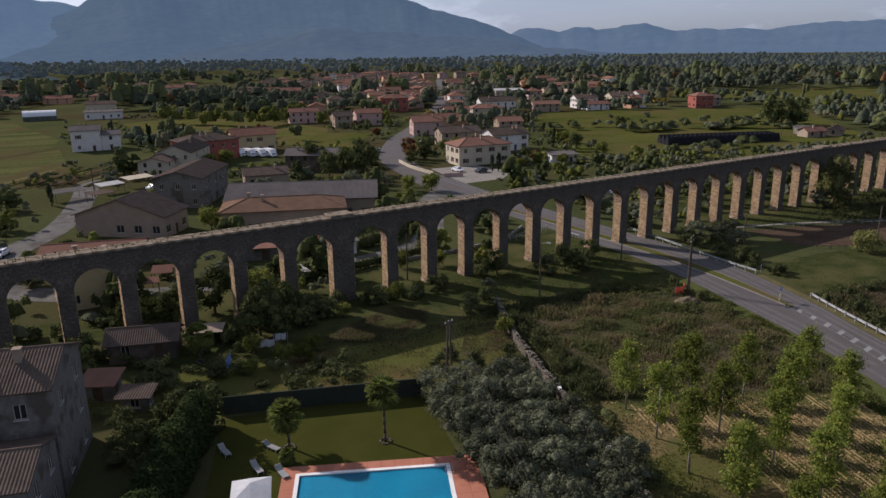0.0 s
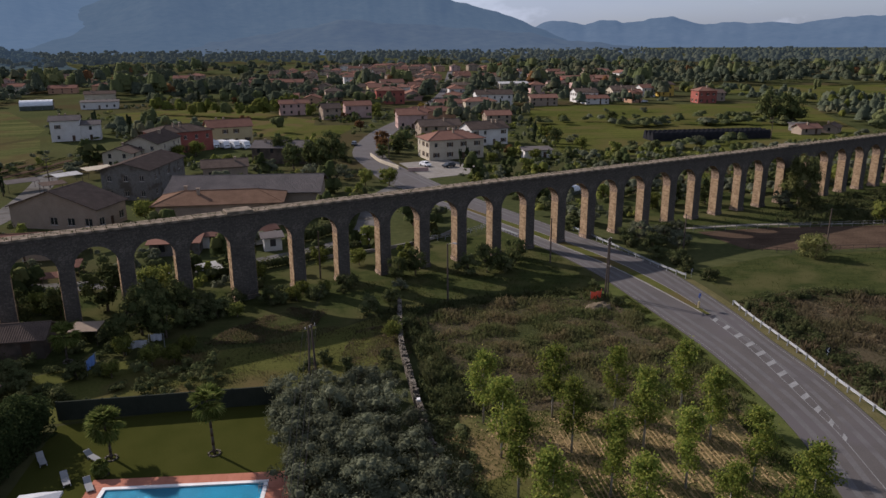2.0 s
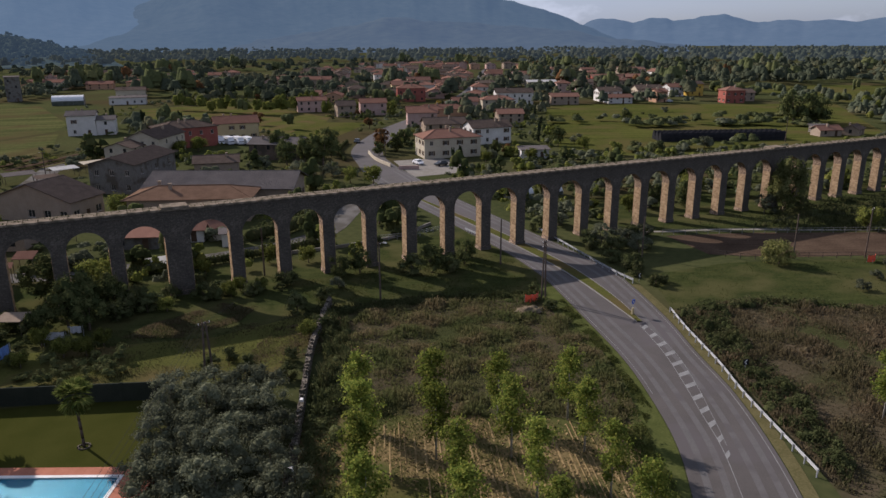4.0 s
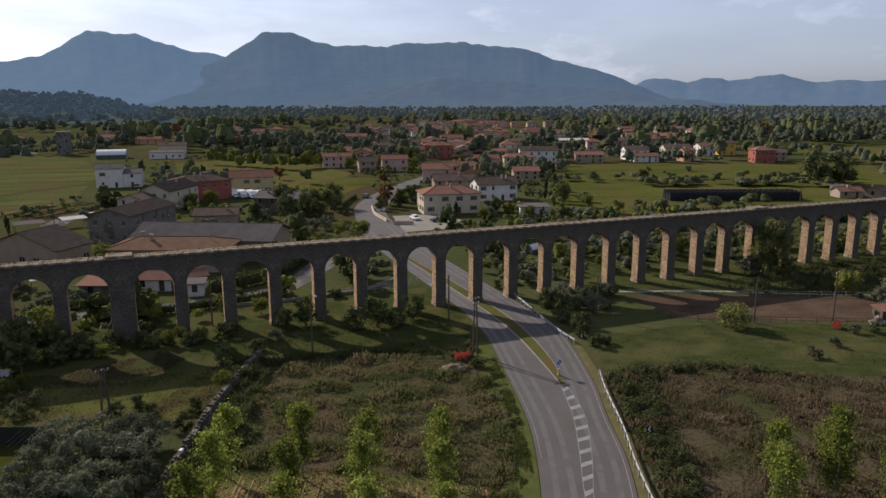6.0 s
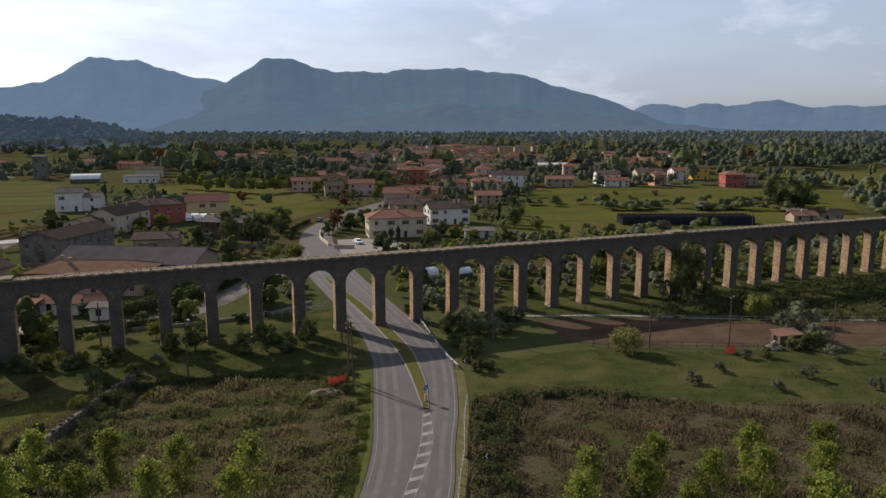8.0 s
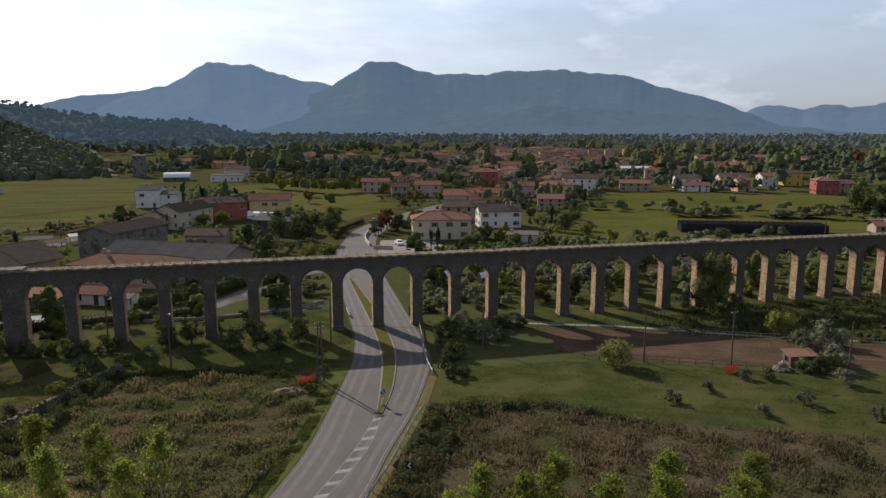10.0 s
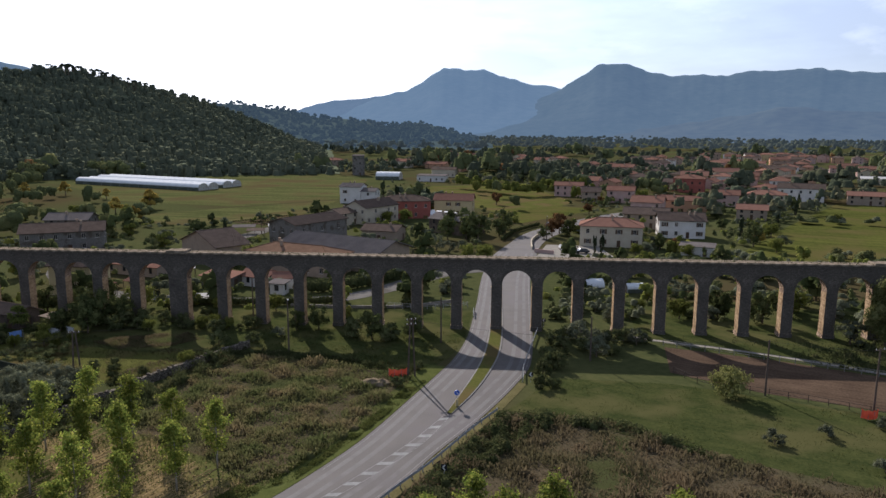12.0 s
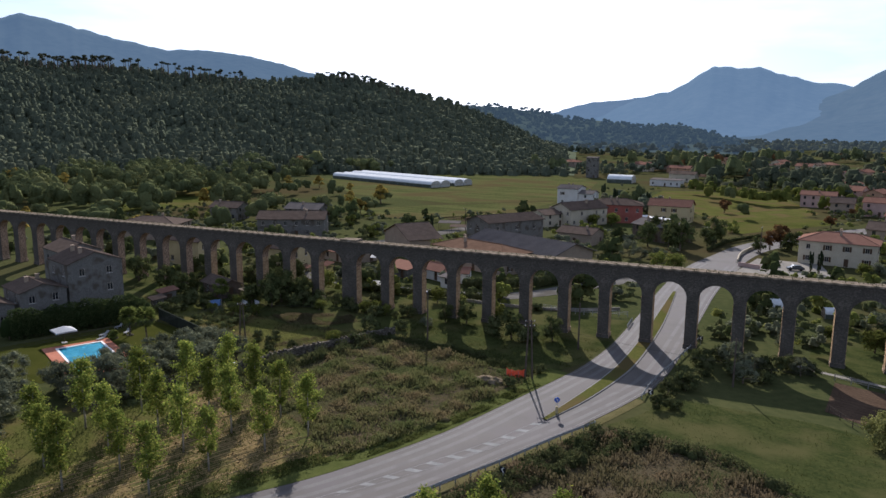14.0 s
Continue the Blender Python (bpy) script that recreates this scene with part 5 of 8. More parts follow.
# village farther off
rngv = random.Random(5)
VILLAGE = [[(130, 400), (200, 400), (330, 480), (560, 800), (480, 980), (260, 760), (150, 520)], [(300, 400), (480, 420), (620, 600), (440, 640)], [(-60, 620), (100, 560), (180, 700), (60, 900)], [(215, 395), (260, 390), (400, 620), (360, 640)]]
WALLS = ["whitewall", "creamwall", "yellowwall", "pinkwall", "tanwall", "pinkwall", "creamwall", "orangewall", "tanwall"]
COLOUR = {"whitewall": "white", "creamwall": "cream", "yellowwall": "yellow", "pinkwall": "pink", "tanwall": "tan", "orangewall": "orange"}
for poly, count in zip(VILLAGE, (82, 20, 20, 18)):
    made = 0
    for vx, vy in sample(poly, 1500, rngv):
        if made == count:
            break
        if not clear(vx, vy, HOUSES, 5.0):
            continue
        wall = rngv.choice(WALLS)
        house(vx, vy, rngv.uniform(11, 20), rngv.uniform(9, 12), rngv.choice((-25, -15, 60, 70)) + rngv.uniform(-8, 8), rngv.choice((4.0, 6.0, 6.2, 7.0)), rngv.choice(("gable", "gable", "hip")), rngv.uniform(1.7, 2.4), wall, rngv.choice(("tilered", "tilered", "tileold")), "distant %s village house with a tiled roof" % COLOUR[wall], detail=0, doors=False, group="village houses")
        made += 1


# ---- vegetation ----
POPLARS = [poplar_tree(q) for q in (1, 2, 3, 4)]
BROAD = [tree_model("broadleaf_tree", "dense dark green broadleaf tree", "tree", *tree_parts(s, 8, 3.4, 1300, 0.235, "leaf", bare=0.06, core=0.55)) for s in (11, 12, 13)]
LIGHT = [tree_model("broadleaf_tree", "light green broadleaf tree", "tree", *tree_parts(s, 6, 2.8, 1700, 0.17, "leaflight", bare=0.05, core=0.5)) for s in (21, 22)]
GOLD = [tree_model("autumn_tree", "golden yellow tree in autumn leaf", "tree", *tree_parts(31, 6, 2.8, 1100, 0.18, "leafgold", bare=0.15, core=0.7))]
RUST = [tree_model("autumn_tree", "rust-brown tree in autumn leaf", "tree", *tree_parts(33, 7, 2.8, 1100, 0.18, "leafrust", bare=0.2, core=0.7))]
OLIVES = [tree_model("olive_tree", "silver-grey spreading olive tree", "tree", *tree_parts(s, 4.6, 3.1, 3000, 0.108, "olive", bare=0.04, clusters=30, spread=0.29, core=0.5), "olives") for s in (41, 42, 43)]
SMALL_OLIVES = [tree_model("olive_tree", "small silver-grey olive tree", "tree", *tree_parts(s, 4.6, 3.0, 950, 0.15, "olive", bare=0.06, clusters=16, spread=0.36, core=0.55), "olives") for s in (44, 45)]
SHRUBS = [tree_model("shrub", "dark green rounded shrub", "shrub", *tree_parts(s, 2.6, 1.6, 700, 0.125, "bramble", bare=0.02, limbs=4, clusters=14, core=0.55)) for s in (51, 52)]
CYPRESS = [tree_model("cypress", "narrow dark green cypress tree", "tree", *tree_parts(61, 8, 0.9, 700, 0.14, "cypress", bare=0.03, clusters=16, core=0.9))]
FAR = {"b": [tree_model("broadleaf_tree", "dark green broadleaf tree among houses", "tree", *tree_parts(s, 8, 3.6, 260, 0.34, "leaf", bare=0.02, clusters=13, core=0.9)) for s in (71, 72)],
       "l": [tree_model("broadleaf_tree", "light green garden tree", "tree", *tree_parts(s, 6, 2.9, 260, 0.3, "leaflight", bare=0.0, clusters=12, core=0.85)) for s in (73, 74)],
       "o": [tree_model("olive_tree", "grey-green olive tree behind the aqueduct", "tree", *tree_parts(75, 4.4, 2.9, 300, 0.24, "olive", bare=0.08, clusters=12, core=0.85))],
       "s": [tree_model("shrub", "dark garden shrub behind the aqueduct", "shrub", *tree_parts(76, 2.8, 2.0, 200, 0.2, "bramble", bare=0.02, limbs=3, clusters=9, core=0.9))],
       "r": [tree_model("autumn_tree", "rust-brown garden tree in autumn", "tree", *tree_parts(77, 7, 2.8, 220, 0.3, "leafrust", clusters=12, core=0.8))],
       "g": [tree_model("autumn_tree", "golden yellow garden tree in autumn", "tree", *tree_parts(78, 6, 2.8, 220, 0.3, "leafgold", clusters=12, core=0.8))],
       "c": [tree_model("cypress", "narrow dark cypress among houses", "tree", *tree_parts(79, 9, 1.0, 180, 0.28, "cypress", bare=0.02, clusters=12, core=0.95))]}
WILLOW = tree_model("round_tree", "pale olive-green fuzzy round tree in the meadow", "tree", *tree_parts(25, 5.2, 2.9, 3000, 0.13, "leafpale", bare=0.03, clusters=26, spread=0.36, core=0.45))
ARCH_TREE = tree_model("broadleaf_tree", "tall bushy olive-green tree growing against the aqueduct", "tree", *tree_parts(27, 13.4, 4.7, 6500, 0.2, "archleaf", bare=0.0, clusters=44, spread=0.3, core=0.55))
MODELS = [WILLOW, ARCH_TREE] + [m for k in FAR.values() for m in k] + POPLARS + BROAD + LIGHT + GOLD + RUST + OLIVES + SMALL_OLIVES + SHRUBS + CYPRESS
rngt = random.Random(9)


def kind(models, x, y, s, sz=None, sink=0.0):
    s *= rngt.uniform(0.93, 1.07)
    return place(rngt.choice(models), x, y, s, rngt.uniform(0, 360), sink * s, sz)


# poplar plantation
for i in range(5):
    for j in range(9):
        x, y = 53.3 + 6.2 * i - 1.9 * j, 48.6 - 2.7 * i - 6.2 * j
        x, y = x + rngt.uniform(-0.6, 0.6), y + rngt.uniform(-0.6, 0.6)
        if inside([(44, 58), (70, 44), (75.5, 38), (70.5, 27), (59, 10), (44, -8), (20, -14), (38, 34)], x, y):
            kind(POPLARS, x, y, rngt.uniform(0.88, 1.06))
for x, y in ((100.6, 25.8), (107.5, 25.2), (114.5, 19.0), (104.1, 16.3), (115.1, 12.5), (108.5, 10.5), (97.3, 21.6), (122, 12), (121, 3), (113, 3), (129, 4), (103.5, 21.8), (110.8, 21.2), (117.6, 23.6), (121.2, 18.4), (125.5, 22.0)):
    kind(POPLARS, x, y, 0.99)
# olive grove by the pool
for i in range(6):
    for j in range(6):
        x, y = 33.0 + 2.9 * i + 1.0 * j - 0.5, 38.5 + 4.6 * j - 1.2 * i
        if inside([(33, 50), (36.5, 64), (50, 61.5), (46, 49), (42, 36), (31, 30), (29, 38)], x, y):
            kind(OLIVES, x + rngt.uniform(-0.8, 0.8), y + rngt.uniform(-0.8, 0.8), 1.0)
for x, y in ((23.7, 36.5), (19.5, 33), (27, 32), (33.5, 29.5), (38, 24.5), (31, 26), (43, 19), (25, 27.5)):
    kind(OLIVES, x, y, 1.05)
# single trees and shrubs
for x, y, k, s in (
    (163.5, 93.5, SMALL_OLIVES, 1.0), (174.5, 93, SHRUBS, 1.6), (118.8, 82.8, SMALL_OLIVES, 0.8), (115.2, 92.5, SHRUBS, 1.25), (124.5, 91.8, SHRUBS, 1.3), (121.5, 84, SHRUBS, 1.0), (128, 91, SHRUBS, 0.8),
    (80.8, 89.2, BROAD, 0.68), (87.6, 91.0, BROAD, 0.66), (77.5, 90, SHRUBS, 1.5), (84, 88.5, SHRUBS, 1.5), (64.5, 89, SMALL_OLIVES, 0.6), (90.8, 74, SHRUBS, 0.7),
    (47.6, 95.0, SHRUBS, 1.0), (50.5, 94.5, LIGHT, 0.45), (40.5, 95, SHRUBS, 1.1), (61, 85.1, SHRUBS, 0.9), (28.5, 92.5, BROAD, 1.0), (31.5, 95, BROAD, 0.8), (36.5, 94.6, SHRUBS, 1.4),
    (42.2, 68.3, SHRUBS, 0.9), (44.5, 70, SHRUBS, 0.8), (55.0, 72.3, LIGHT, 0.5), (57.5, 75, SHRUBS, 0.9), (26.5, 80.0, LIGHT, 0.55), (29, 79.4, LIGHT, 0.5), (21.5, 71.5, SHRUBS, 0.55), (24.5, 71, SHRUBS, 0.5), (19, 72.5, SHRUBS, 0.5), (51, 66, SHRUBS, 0.9), (49.5, 62, SHRUBS, 0.9), (46, 66.5, SHRUBS, 0.8),
    (4, 101.5, BROAD, 0.5), (11, 103, BROAD, 0.5), (24, 102.5, BROAD, 1.0), (31, 104, LIGHT, 1.1), (-6, 103, BROAD, 0.7), (-14, 94, BROAD, 0.8), (5, 93, BROAD, 0.6), (33, 90, SHRUBS, 1.2), (37, 91.5, SHRUBS, 1.0), (12, 72, SHRUBS, 0.9), (7, 74, SHRUBS, 1.0), (9, 68, SHRUBS, 0.8), (15, 78, SHRUBS, 0.8), (22, 79, LIGHT, 0.4), (13, 82.5, SHRUBS, 1.1), (30, 76.8, SHRUBS, 0.7), (46.5, 92.5, SHRUBS, 0.9), (53.5, 93, LIGHT, 0.42), (56, 92, SHRUBS, 0.6),
    (142.7, 54.2, SMALL_OLIVES, 0.45), (135.4, 51.5, SMALL_OLIVES, 0.5), (144.7, 45.2, SMALL_OLIVES, 0.5), (152.2, 47, SMALL_OLIVES, 0.5), (150.5, 57.5, SMALL_OLIVES, 0.45), (163, 52, SMALL_OLIVES, 0.55), (157, 40, SMALL_OLIVES, 0.5), (171, 48, SMALL_OLIVES, 0.6), (161.6, 58.0, SHRUBS, 1.1), (163.6, 57.2, SHRUBS, 1.2), (165.6, 57.4, SHRUBS, 1.15), (167.4, 58.6, SMALL_OLIVES, 1.0), (154, 56.5, SHRUBS, 0.8), (167.2, 63.5, SMALL_OLIVES, 1.2), (169.9, 74.2, LIGHT, 0.85), (174.5, 67.5, SMALL_OLIVES, 1.3), (168, 85, SHRUBS, 1.0),
    (108.8, 67.5, SHRUBS, 0.9), (110.8, 68.2, SHRUBS, 0.8), (88.5, 66.5, SHRUBS, 0.7),
    (37, 153, LIGHT, 1.1), (96, 199, BROAD, 1.3), (92, 205, BROAD, 1.2), (99, 164, LIGHT, 1.0), (94, 168, LIGHT, 0.8), (88, 176, SMALL_OLIVES, 1.0), (84, 182, SMALL_OLIVES, 1.1), (93, 180, SMALL_OLIVES, 1.0), (87.5, 218, BROAD, 1.1), (103, 212, BROAD, 0.8), (312, 204, BROAD, 2.2), (320, 199, BROAD, 2.0), (327, 205, BROAD, 1.7),
    (131, 180, CYPRESS, 0.7), (133, 179.4, CYPRESS, 0.75), (121, 214, RUST, 1.0), (124, 220, RUST, 1.1), (118, 208, BROAD, 0.7), (127, 214, BROAD, 0.9), (143, 181, LIGHT, 0.7), (147, 184, SMALL_OLIVES, 1.0), (152, 190, BROAD, 0.8), (157, 176, LIGHT, 0.9),
    (-73, 148, GOLD, 1.2), (-82, 160, GOLD, 1.0), (-66, 158, LIGHT, 0.9), (187, 205, GOLD, 0.7), (205, 340, GOLD, 1.0), (175, 336, LIGHT, 1.3), (66, 245, LIGHT, 1.2), (60, 241, LIGHT, 1.0),
    (22, 172, CYPRESS, 0.6), (-4, 182, BROAD, 0.5),
    (112.5, 88.5, SHRUBS, 1.3), (116.5, 90.5, SMALL_OLIVES, 0.9), (119.5, 88, SMALL_OLIVES, 0.8), (122.5, 89.5, SHRUBS, 1.5), (113.5, 84, SHRUBS, 1.3), (110.5, 80, SHRUBS, 1.2), (111.5, 76, SHRUBS, 1.3), (126.5, 90, SMALL_OLIVES, 0.7), (117, 86, SHRUBS, 1.2), (109.5, 72.5, SHRUBS, 1.1),
    (34.5, 92, SHRUBS, 1.5), (37.5, 93.5, SHRUBS, 1.4), (39.5, 90.5, LIGHT, 0.45), (45, 93, SHRUBS, 1.2), (48.8, 92.6, LIGHT, 0.5), (52, 91.5, SHRUBS, 1.2), (57.5, 94, SHRUBS, 1.3), (66, 93.5, BROAD, 0.5), (70, 94.5, BROAD, 0.6), (56, 82, SHRUBS, 1.2),
    (27, 90.5, BROAD, 0.85), (24, 88.5, BROAD, 0.6), (29.5, 88, BROAD, 0.75), (13, 101.8, BROAD, 0.7), (18, 103.5, BROAD, 0.7), (-1, 90, BROAD, 0.8), (4.5, 88.5, BROAD, 0.7), (33.5, 94, BROAD, 0.65), (24, 84.5, LIGHT, 0.5), (31, 81.5, LIGHT, 0.45), (27, 82.6, SHRUBS, 0.9),
    (10.5, 70.5, BROAD, 0.5), (7.8, 66.5, BROAD, 0.5), (6.6, 62.5, BROAD, 0.4), (12.6, 75.5, SHRUBS, 1.0), (6.3, 60.5, SHRUBS, 0.9), (16.5, 74.5, SHRUBS, 0.8), (18.5, 80.5, SHRUBS, 1.0), (12, 84.5, SHRUBS, 1.1),
    (198, 176, SHRUBS, 1.6), (203, 170, SHRUBS, 1.6), (214, 169, SMALL_OLIVES, 0.9), (225, 171, SMALL_OLIVES, 1.0), (242, 171, LIGHT, 0.8), (200, 228, BROAD, 0.6), (236, 261, LIGHT, 0.7), (250, 242, BROAD, 0.8), (86, 203, BROAD, 1.1), (105, 221, BROAD, 1.15), (10.2, 203.5, CYPRESS, 0.8), (186, 188, LIGHT, 0.9), (192, 200, SMALL_OLIVES, 1.1), (183, 199, BROAD, 0.9), (190, 212, GOLD, 0.5), (196, 220, LIGHT, 0.9),
    (110, 104, SHRUBS, 0.7), (124, 106, SMALL_OLIVES, 0.7), (131, 112, LIGHT, 0.6), (138, 108, LIGHT, 0.9), (146, 110, BROAD, 0.8), (153, 106, BROAD, 0.9), (160, 112, LIGHT, 1.2), (118, 121, SHRUBS, 0.8), (140, 124, SMALL_OLIVES, 0.9), (84, 112, SHRUBS, 0.9), (64, 104, LIGHT, 0.6), (47, 105, LIGHT, 0.5), (36, 106, SHRUBS, 1.0), (58, 107, LIGHT, 0.6),
):
    kind(k, x, y, s, None, 0.0 if k is CYPRESS else -0.35)

place(WILLOW, 135.2, 66.7, 1.06, 40, -0.9)
place(ARCH_TREE, 168.6, 92.9, 1.0, 0, -0.4)

SIDE_C = [(a + b) / 2 for a, b in zip(resample(SIDE_L, 80), resample(SIDE_R, 80))]
# scattered trees round the hamlet and beyond
MEADOWS = [p[1] for p in PATCHES if p[0] in ("meadow",)]
OPEN = [[(22, 250), (54, 255), (48, 331), (22, 331)], [(56, 236), (96, 236), (96, 279), (70, 276), (58, 262)], [(112, 165), (150, 165), (150, 193), (128, 191), (112, 196)],
        [(28, 215), (46, 208), (54, 232), (36, 240)], [(150, 196), (172, 192), (174, 213), (156, 213)], [(14, 126), (40, 126), (36, 158), (18, 150)], [(0, 146), (24, 178), (36, 184), (58, 176), (50, 205), (30, 226), (2, 216)], [(20, 335), (72, 335), (84, 440), (80, 500), (72, 520), (5, 530), (-20, 500)]]


HAMLET = [(140, 205), (205, 235), (275, 345), (330, 350), (360, 380), (240, 400), (150, 400), (135, 260)]

TOWN = [(240, 330), (440, 300), (500, 440), (560, 800), (440, 860), (300, 620), (180, 480), (150, 400)]


def in_view(x, y):
    """Yards and gardens that are kept open."""
    return any(inside(q, x, y) for q in OPEN) or ((inside(HAMLET, x, y) or inside(TOWN, x, y)) and noise.noise((x * 0.09, y * 0.09, 7.0)) < -0.02)


ZONES = [
    ([(-80, 102), (95, 102), (95, 150), (60, 200), (20, 250), (-80, 220)], 150, "soolbbs", (0.6, 1.1)),
    ([(112, 102), (300, 102), (300, 150), (172, 178), (118, 165)], 190, "ooolssb", (0.6, 1.1)),
    ([(140, 185), (172, 182), (198, 228), (260, 335), (150, 330), (122, 250)], 110, "bblrocs", (0.6, 1.1)),
    ([(40, 270), (110, 262), (150, 330), (230, 400), (120, 480), (40, 430)], 130, "bblblcr", (0.8, 1.5)),
    ([(-330, 150), (-60, 120), (-20, 220), (-60, 300), (-180, 380), (-330, 330)], 190, "bbbbblbg", (0.9, 1.8)),
    ([(290, 150), (420, 140), (560, 260), (420, 420), (390, 320), (420, 262)], 90, "bblb", (0.9, 1.7)),
    ([(172, 182), (300, 155), (360, 260), (250, 300)], 60, "sool", (0.5, 1.1)),
    ([(50, 200), (100, 200), (112, 250), (60, 280), (20, 260)], 45, "bblos", (0.6, 1.2)),
]
GROVES = {"leaf": [], "leaflight": []}
for zi, (poly, count, kinds, (lo, hi)) in enumerate(ZONES):
    for x, y in sample(poly, int(count * 0.92), rngt):
        letter = rngt.choice(kinds)
        k = FAR[letter]
        open_field = any(inside(m, x, y) for m in MEADOWS)
        if clear(x, y, HOUSES, 0.5) and not in_view(x, y) and not (open_field and rngt.random() < 0.8):
            if zi in (3, 4, 5) and letter in "bl":
                GROVES["leaf" if letter == "b" else "leaflight"].append((x, y))
            else:
                kind(k, x, y, rngt.uniform(lo, hi), None, -0.7)
for m in MODELS:
    for o in (m, *m.children_recursive):
        bpy.data.objects.remove(o)


def clump_field(name, places, n, size, mat, label, category, seed, rx=(1.8, 3.2), hz=(5, 9), z_at=None, masses=3, flat=0.45, loose=0.5, kind="stuff", fine=0, core=1.0):
    """Many trees or bushes in one mesh: each crown a few uneven masses of foliage with loose leaf clumps over them."""
    rng = np.random.default_rng(seed)
    p = np.asarray(places, float)
    k = len(p)
    h, r = rng.uniform(*hz, k), rng.uniform(*rx, k)
    zb = np.zeros(k) if z_at is None else np.asarray(z_at, float)
    own = np.repeat(np.arange(k), masses)
    off = rng.normal(size=(k * masses, 3))
    off *= (rng.uniform(0.3, 0.62, (k * masses, 1)) if masses > 1 else 0.0) / np.linalg.norm(off, axis=1)[:, None]
    c = np.stack([p[own, 0] + off[:, 0] * r[own], p[own, 1] + off[:, 1] * r[own], zb[own] + h[own] * (1 - flat + flat * 0.8 * off[:, 2])], 1)
    wide = r[own] * (rng.uniform(0.42, 0.68, len(own)) if masses > 1 else 0.92)
    high = h[own] * flat * (rng.uniform(0.5, 0.75, len(own)) if masses > 1 else 1.0)
    rad = np.stack([wide, wide * rng.uniform(0.85, 1.15, len(own)), high], 1)
    parts_ = [lumps(c, rad * core, rng, fine, 0.22)]
    if n:
        pick = np.repeat(np.arange(k), n) * masses + rng.integers(0, masses, k * n)
        d = rng.normal(size=(k * n, 3))
        d[:, 2] = np.abs(d[:, 2]) - 0.3
        d /= np.linalg.norm(d, axis=1)[:, None]
        parts_.append(leaves(c[pick] + d * rad[pick] * rng.uniform(0.9, 1.14, (k * n, 1)), size, rng, d * np.array([1, 1, 1.1]), loose))
    v, f = joined(*parts_)
    ob = put(name, mesh_from(name, v, f, mat))
    return tagged(ob, label, category, kind=kind)


def cam_place(az, r, o=(100, -20)):
    return o[0] + r * math.sin(radians(az)), o[1] + r * math.cos(radians(az))


clump_field("groves", GROVES["leaf"], 110, 0.33, M["grove"], "dark broadleaf groves round the fields", "woodland", 21, (2.6, 5.0), (6, 12), masses=5, fine=2, core=0.85)
clump_field("groves", GROVES["leaflight"], 70, 0.32, M["leaflight"], "light green young groves round the fields", "woodland", 22, (2.2, 4.0), (5, 9), masses=4, fine=2, core=0.85)

thick = {"leaf": [], "bramble": [], "olive": [], "leaflight": []}
rk = random.Random(31)
for poly, count in (([(-120, 101), (96, 101), (96, 150), (100, 205), (60, 260), (10, 262), (-120, 230)], 1250), ([(111, 101), (330, 101), (310, 152), (172, 180), (118, 170)], 900), ([(118, 215), (172, 182), (198, 228), (290, 360), (150, 340)], 800), ([(20, 260), (105, 235), (150, 330), (230, 400), (120, 480), (30, 430)], 800)):
    for x, y in sample(poly, count, rk):
        if noise.noise((x * 0.04, y * 0.04, 2.0)) < -0.18 or any(inside(m, x, y) for m in MEADOWS) or (in_view(x, y) and rk.random() < 0.6) or not clear(x, y, HOUSES, 0.3):
            continue
        side = min(math.hypot(x - p.x, y - p.y) for p in SIDE_C)
        if side > 4.0:
            thick[rk.choice(("leaf", "bramble", "bramble", "olive", "olive", "leaflight"))].append((x, y))
for k, (mname, pts) in enumerate(thick.items()):
    clump_field("thicket", pts, 26, 0.22, M[mname], {"leaf": "dark garden thickets behind the aqueduct", "bramble": "dark brambles and hedges between gardens", "olive": "grey-green olive scrub between gardens", "leaflight": "light green bushes between gardens"}[mname], "thicket", 40 + k, (1.0, 2.4), (1.5, 4.0), masses=2, core=0.8)

# hedge rows across the meadow and trees on the fields
rows_dark, rows_light, foot = [], [], []
for (ax, ay), (bx, by), count, wide in (((234, 234), (266, 225), 16, 5), ((266, 225), (300, 208), 22, 6), ((214, 262), (250, 250), 10, 5), ((262, 248), (330, 222), 14, 3), ((198, 172), (245, 165), 14, 5), ((300, 192), (350, 215), 12, 4)):
    for k in range(count):
        u = rk.random()
        (rows_dark if rk.random() < 0.7 else rows_light).append((ax + (bx - ax) * u + rk.uniform(-wide, wide), ay + (by - ay) * u + rk.uniform(-wide, wide)))
clump_field("hedgerow", rows_dark, 80, 0.28, M["grove"], "dark bushy hedgerow across the meadow", "hedgerow", 61, (2.0, 4.6), (2.4, 4.8))
clump_field("hedgerow", rows_light, 80, 0.26, M["olive"], "grey-green bushes along the hedgerow", "hedgerow", 62, (1.6, 3.6), (2.0, 4.2))
row = [(80 + 37 * u + rk.uniform(-3, 3), 404 - 50 * u + rk.uniform(-3, 3)) for u in (k / 16 for k in range(17))] + [(117 + 33 * u + rk.uniform(-3, 3), 354 + 41 * u + rk.uniform(-3, 3)) for u in (k / 14 for k in range(15))]
clump_field("tree_row", row, 70, 0.36, M["leaflight"], "row of light green trees by the gardens", "trees", 63, (2.6, 4.0), (7, 10))
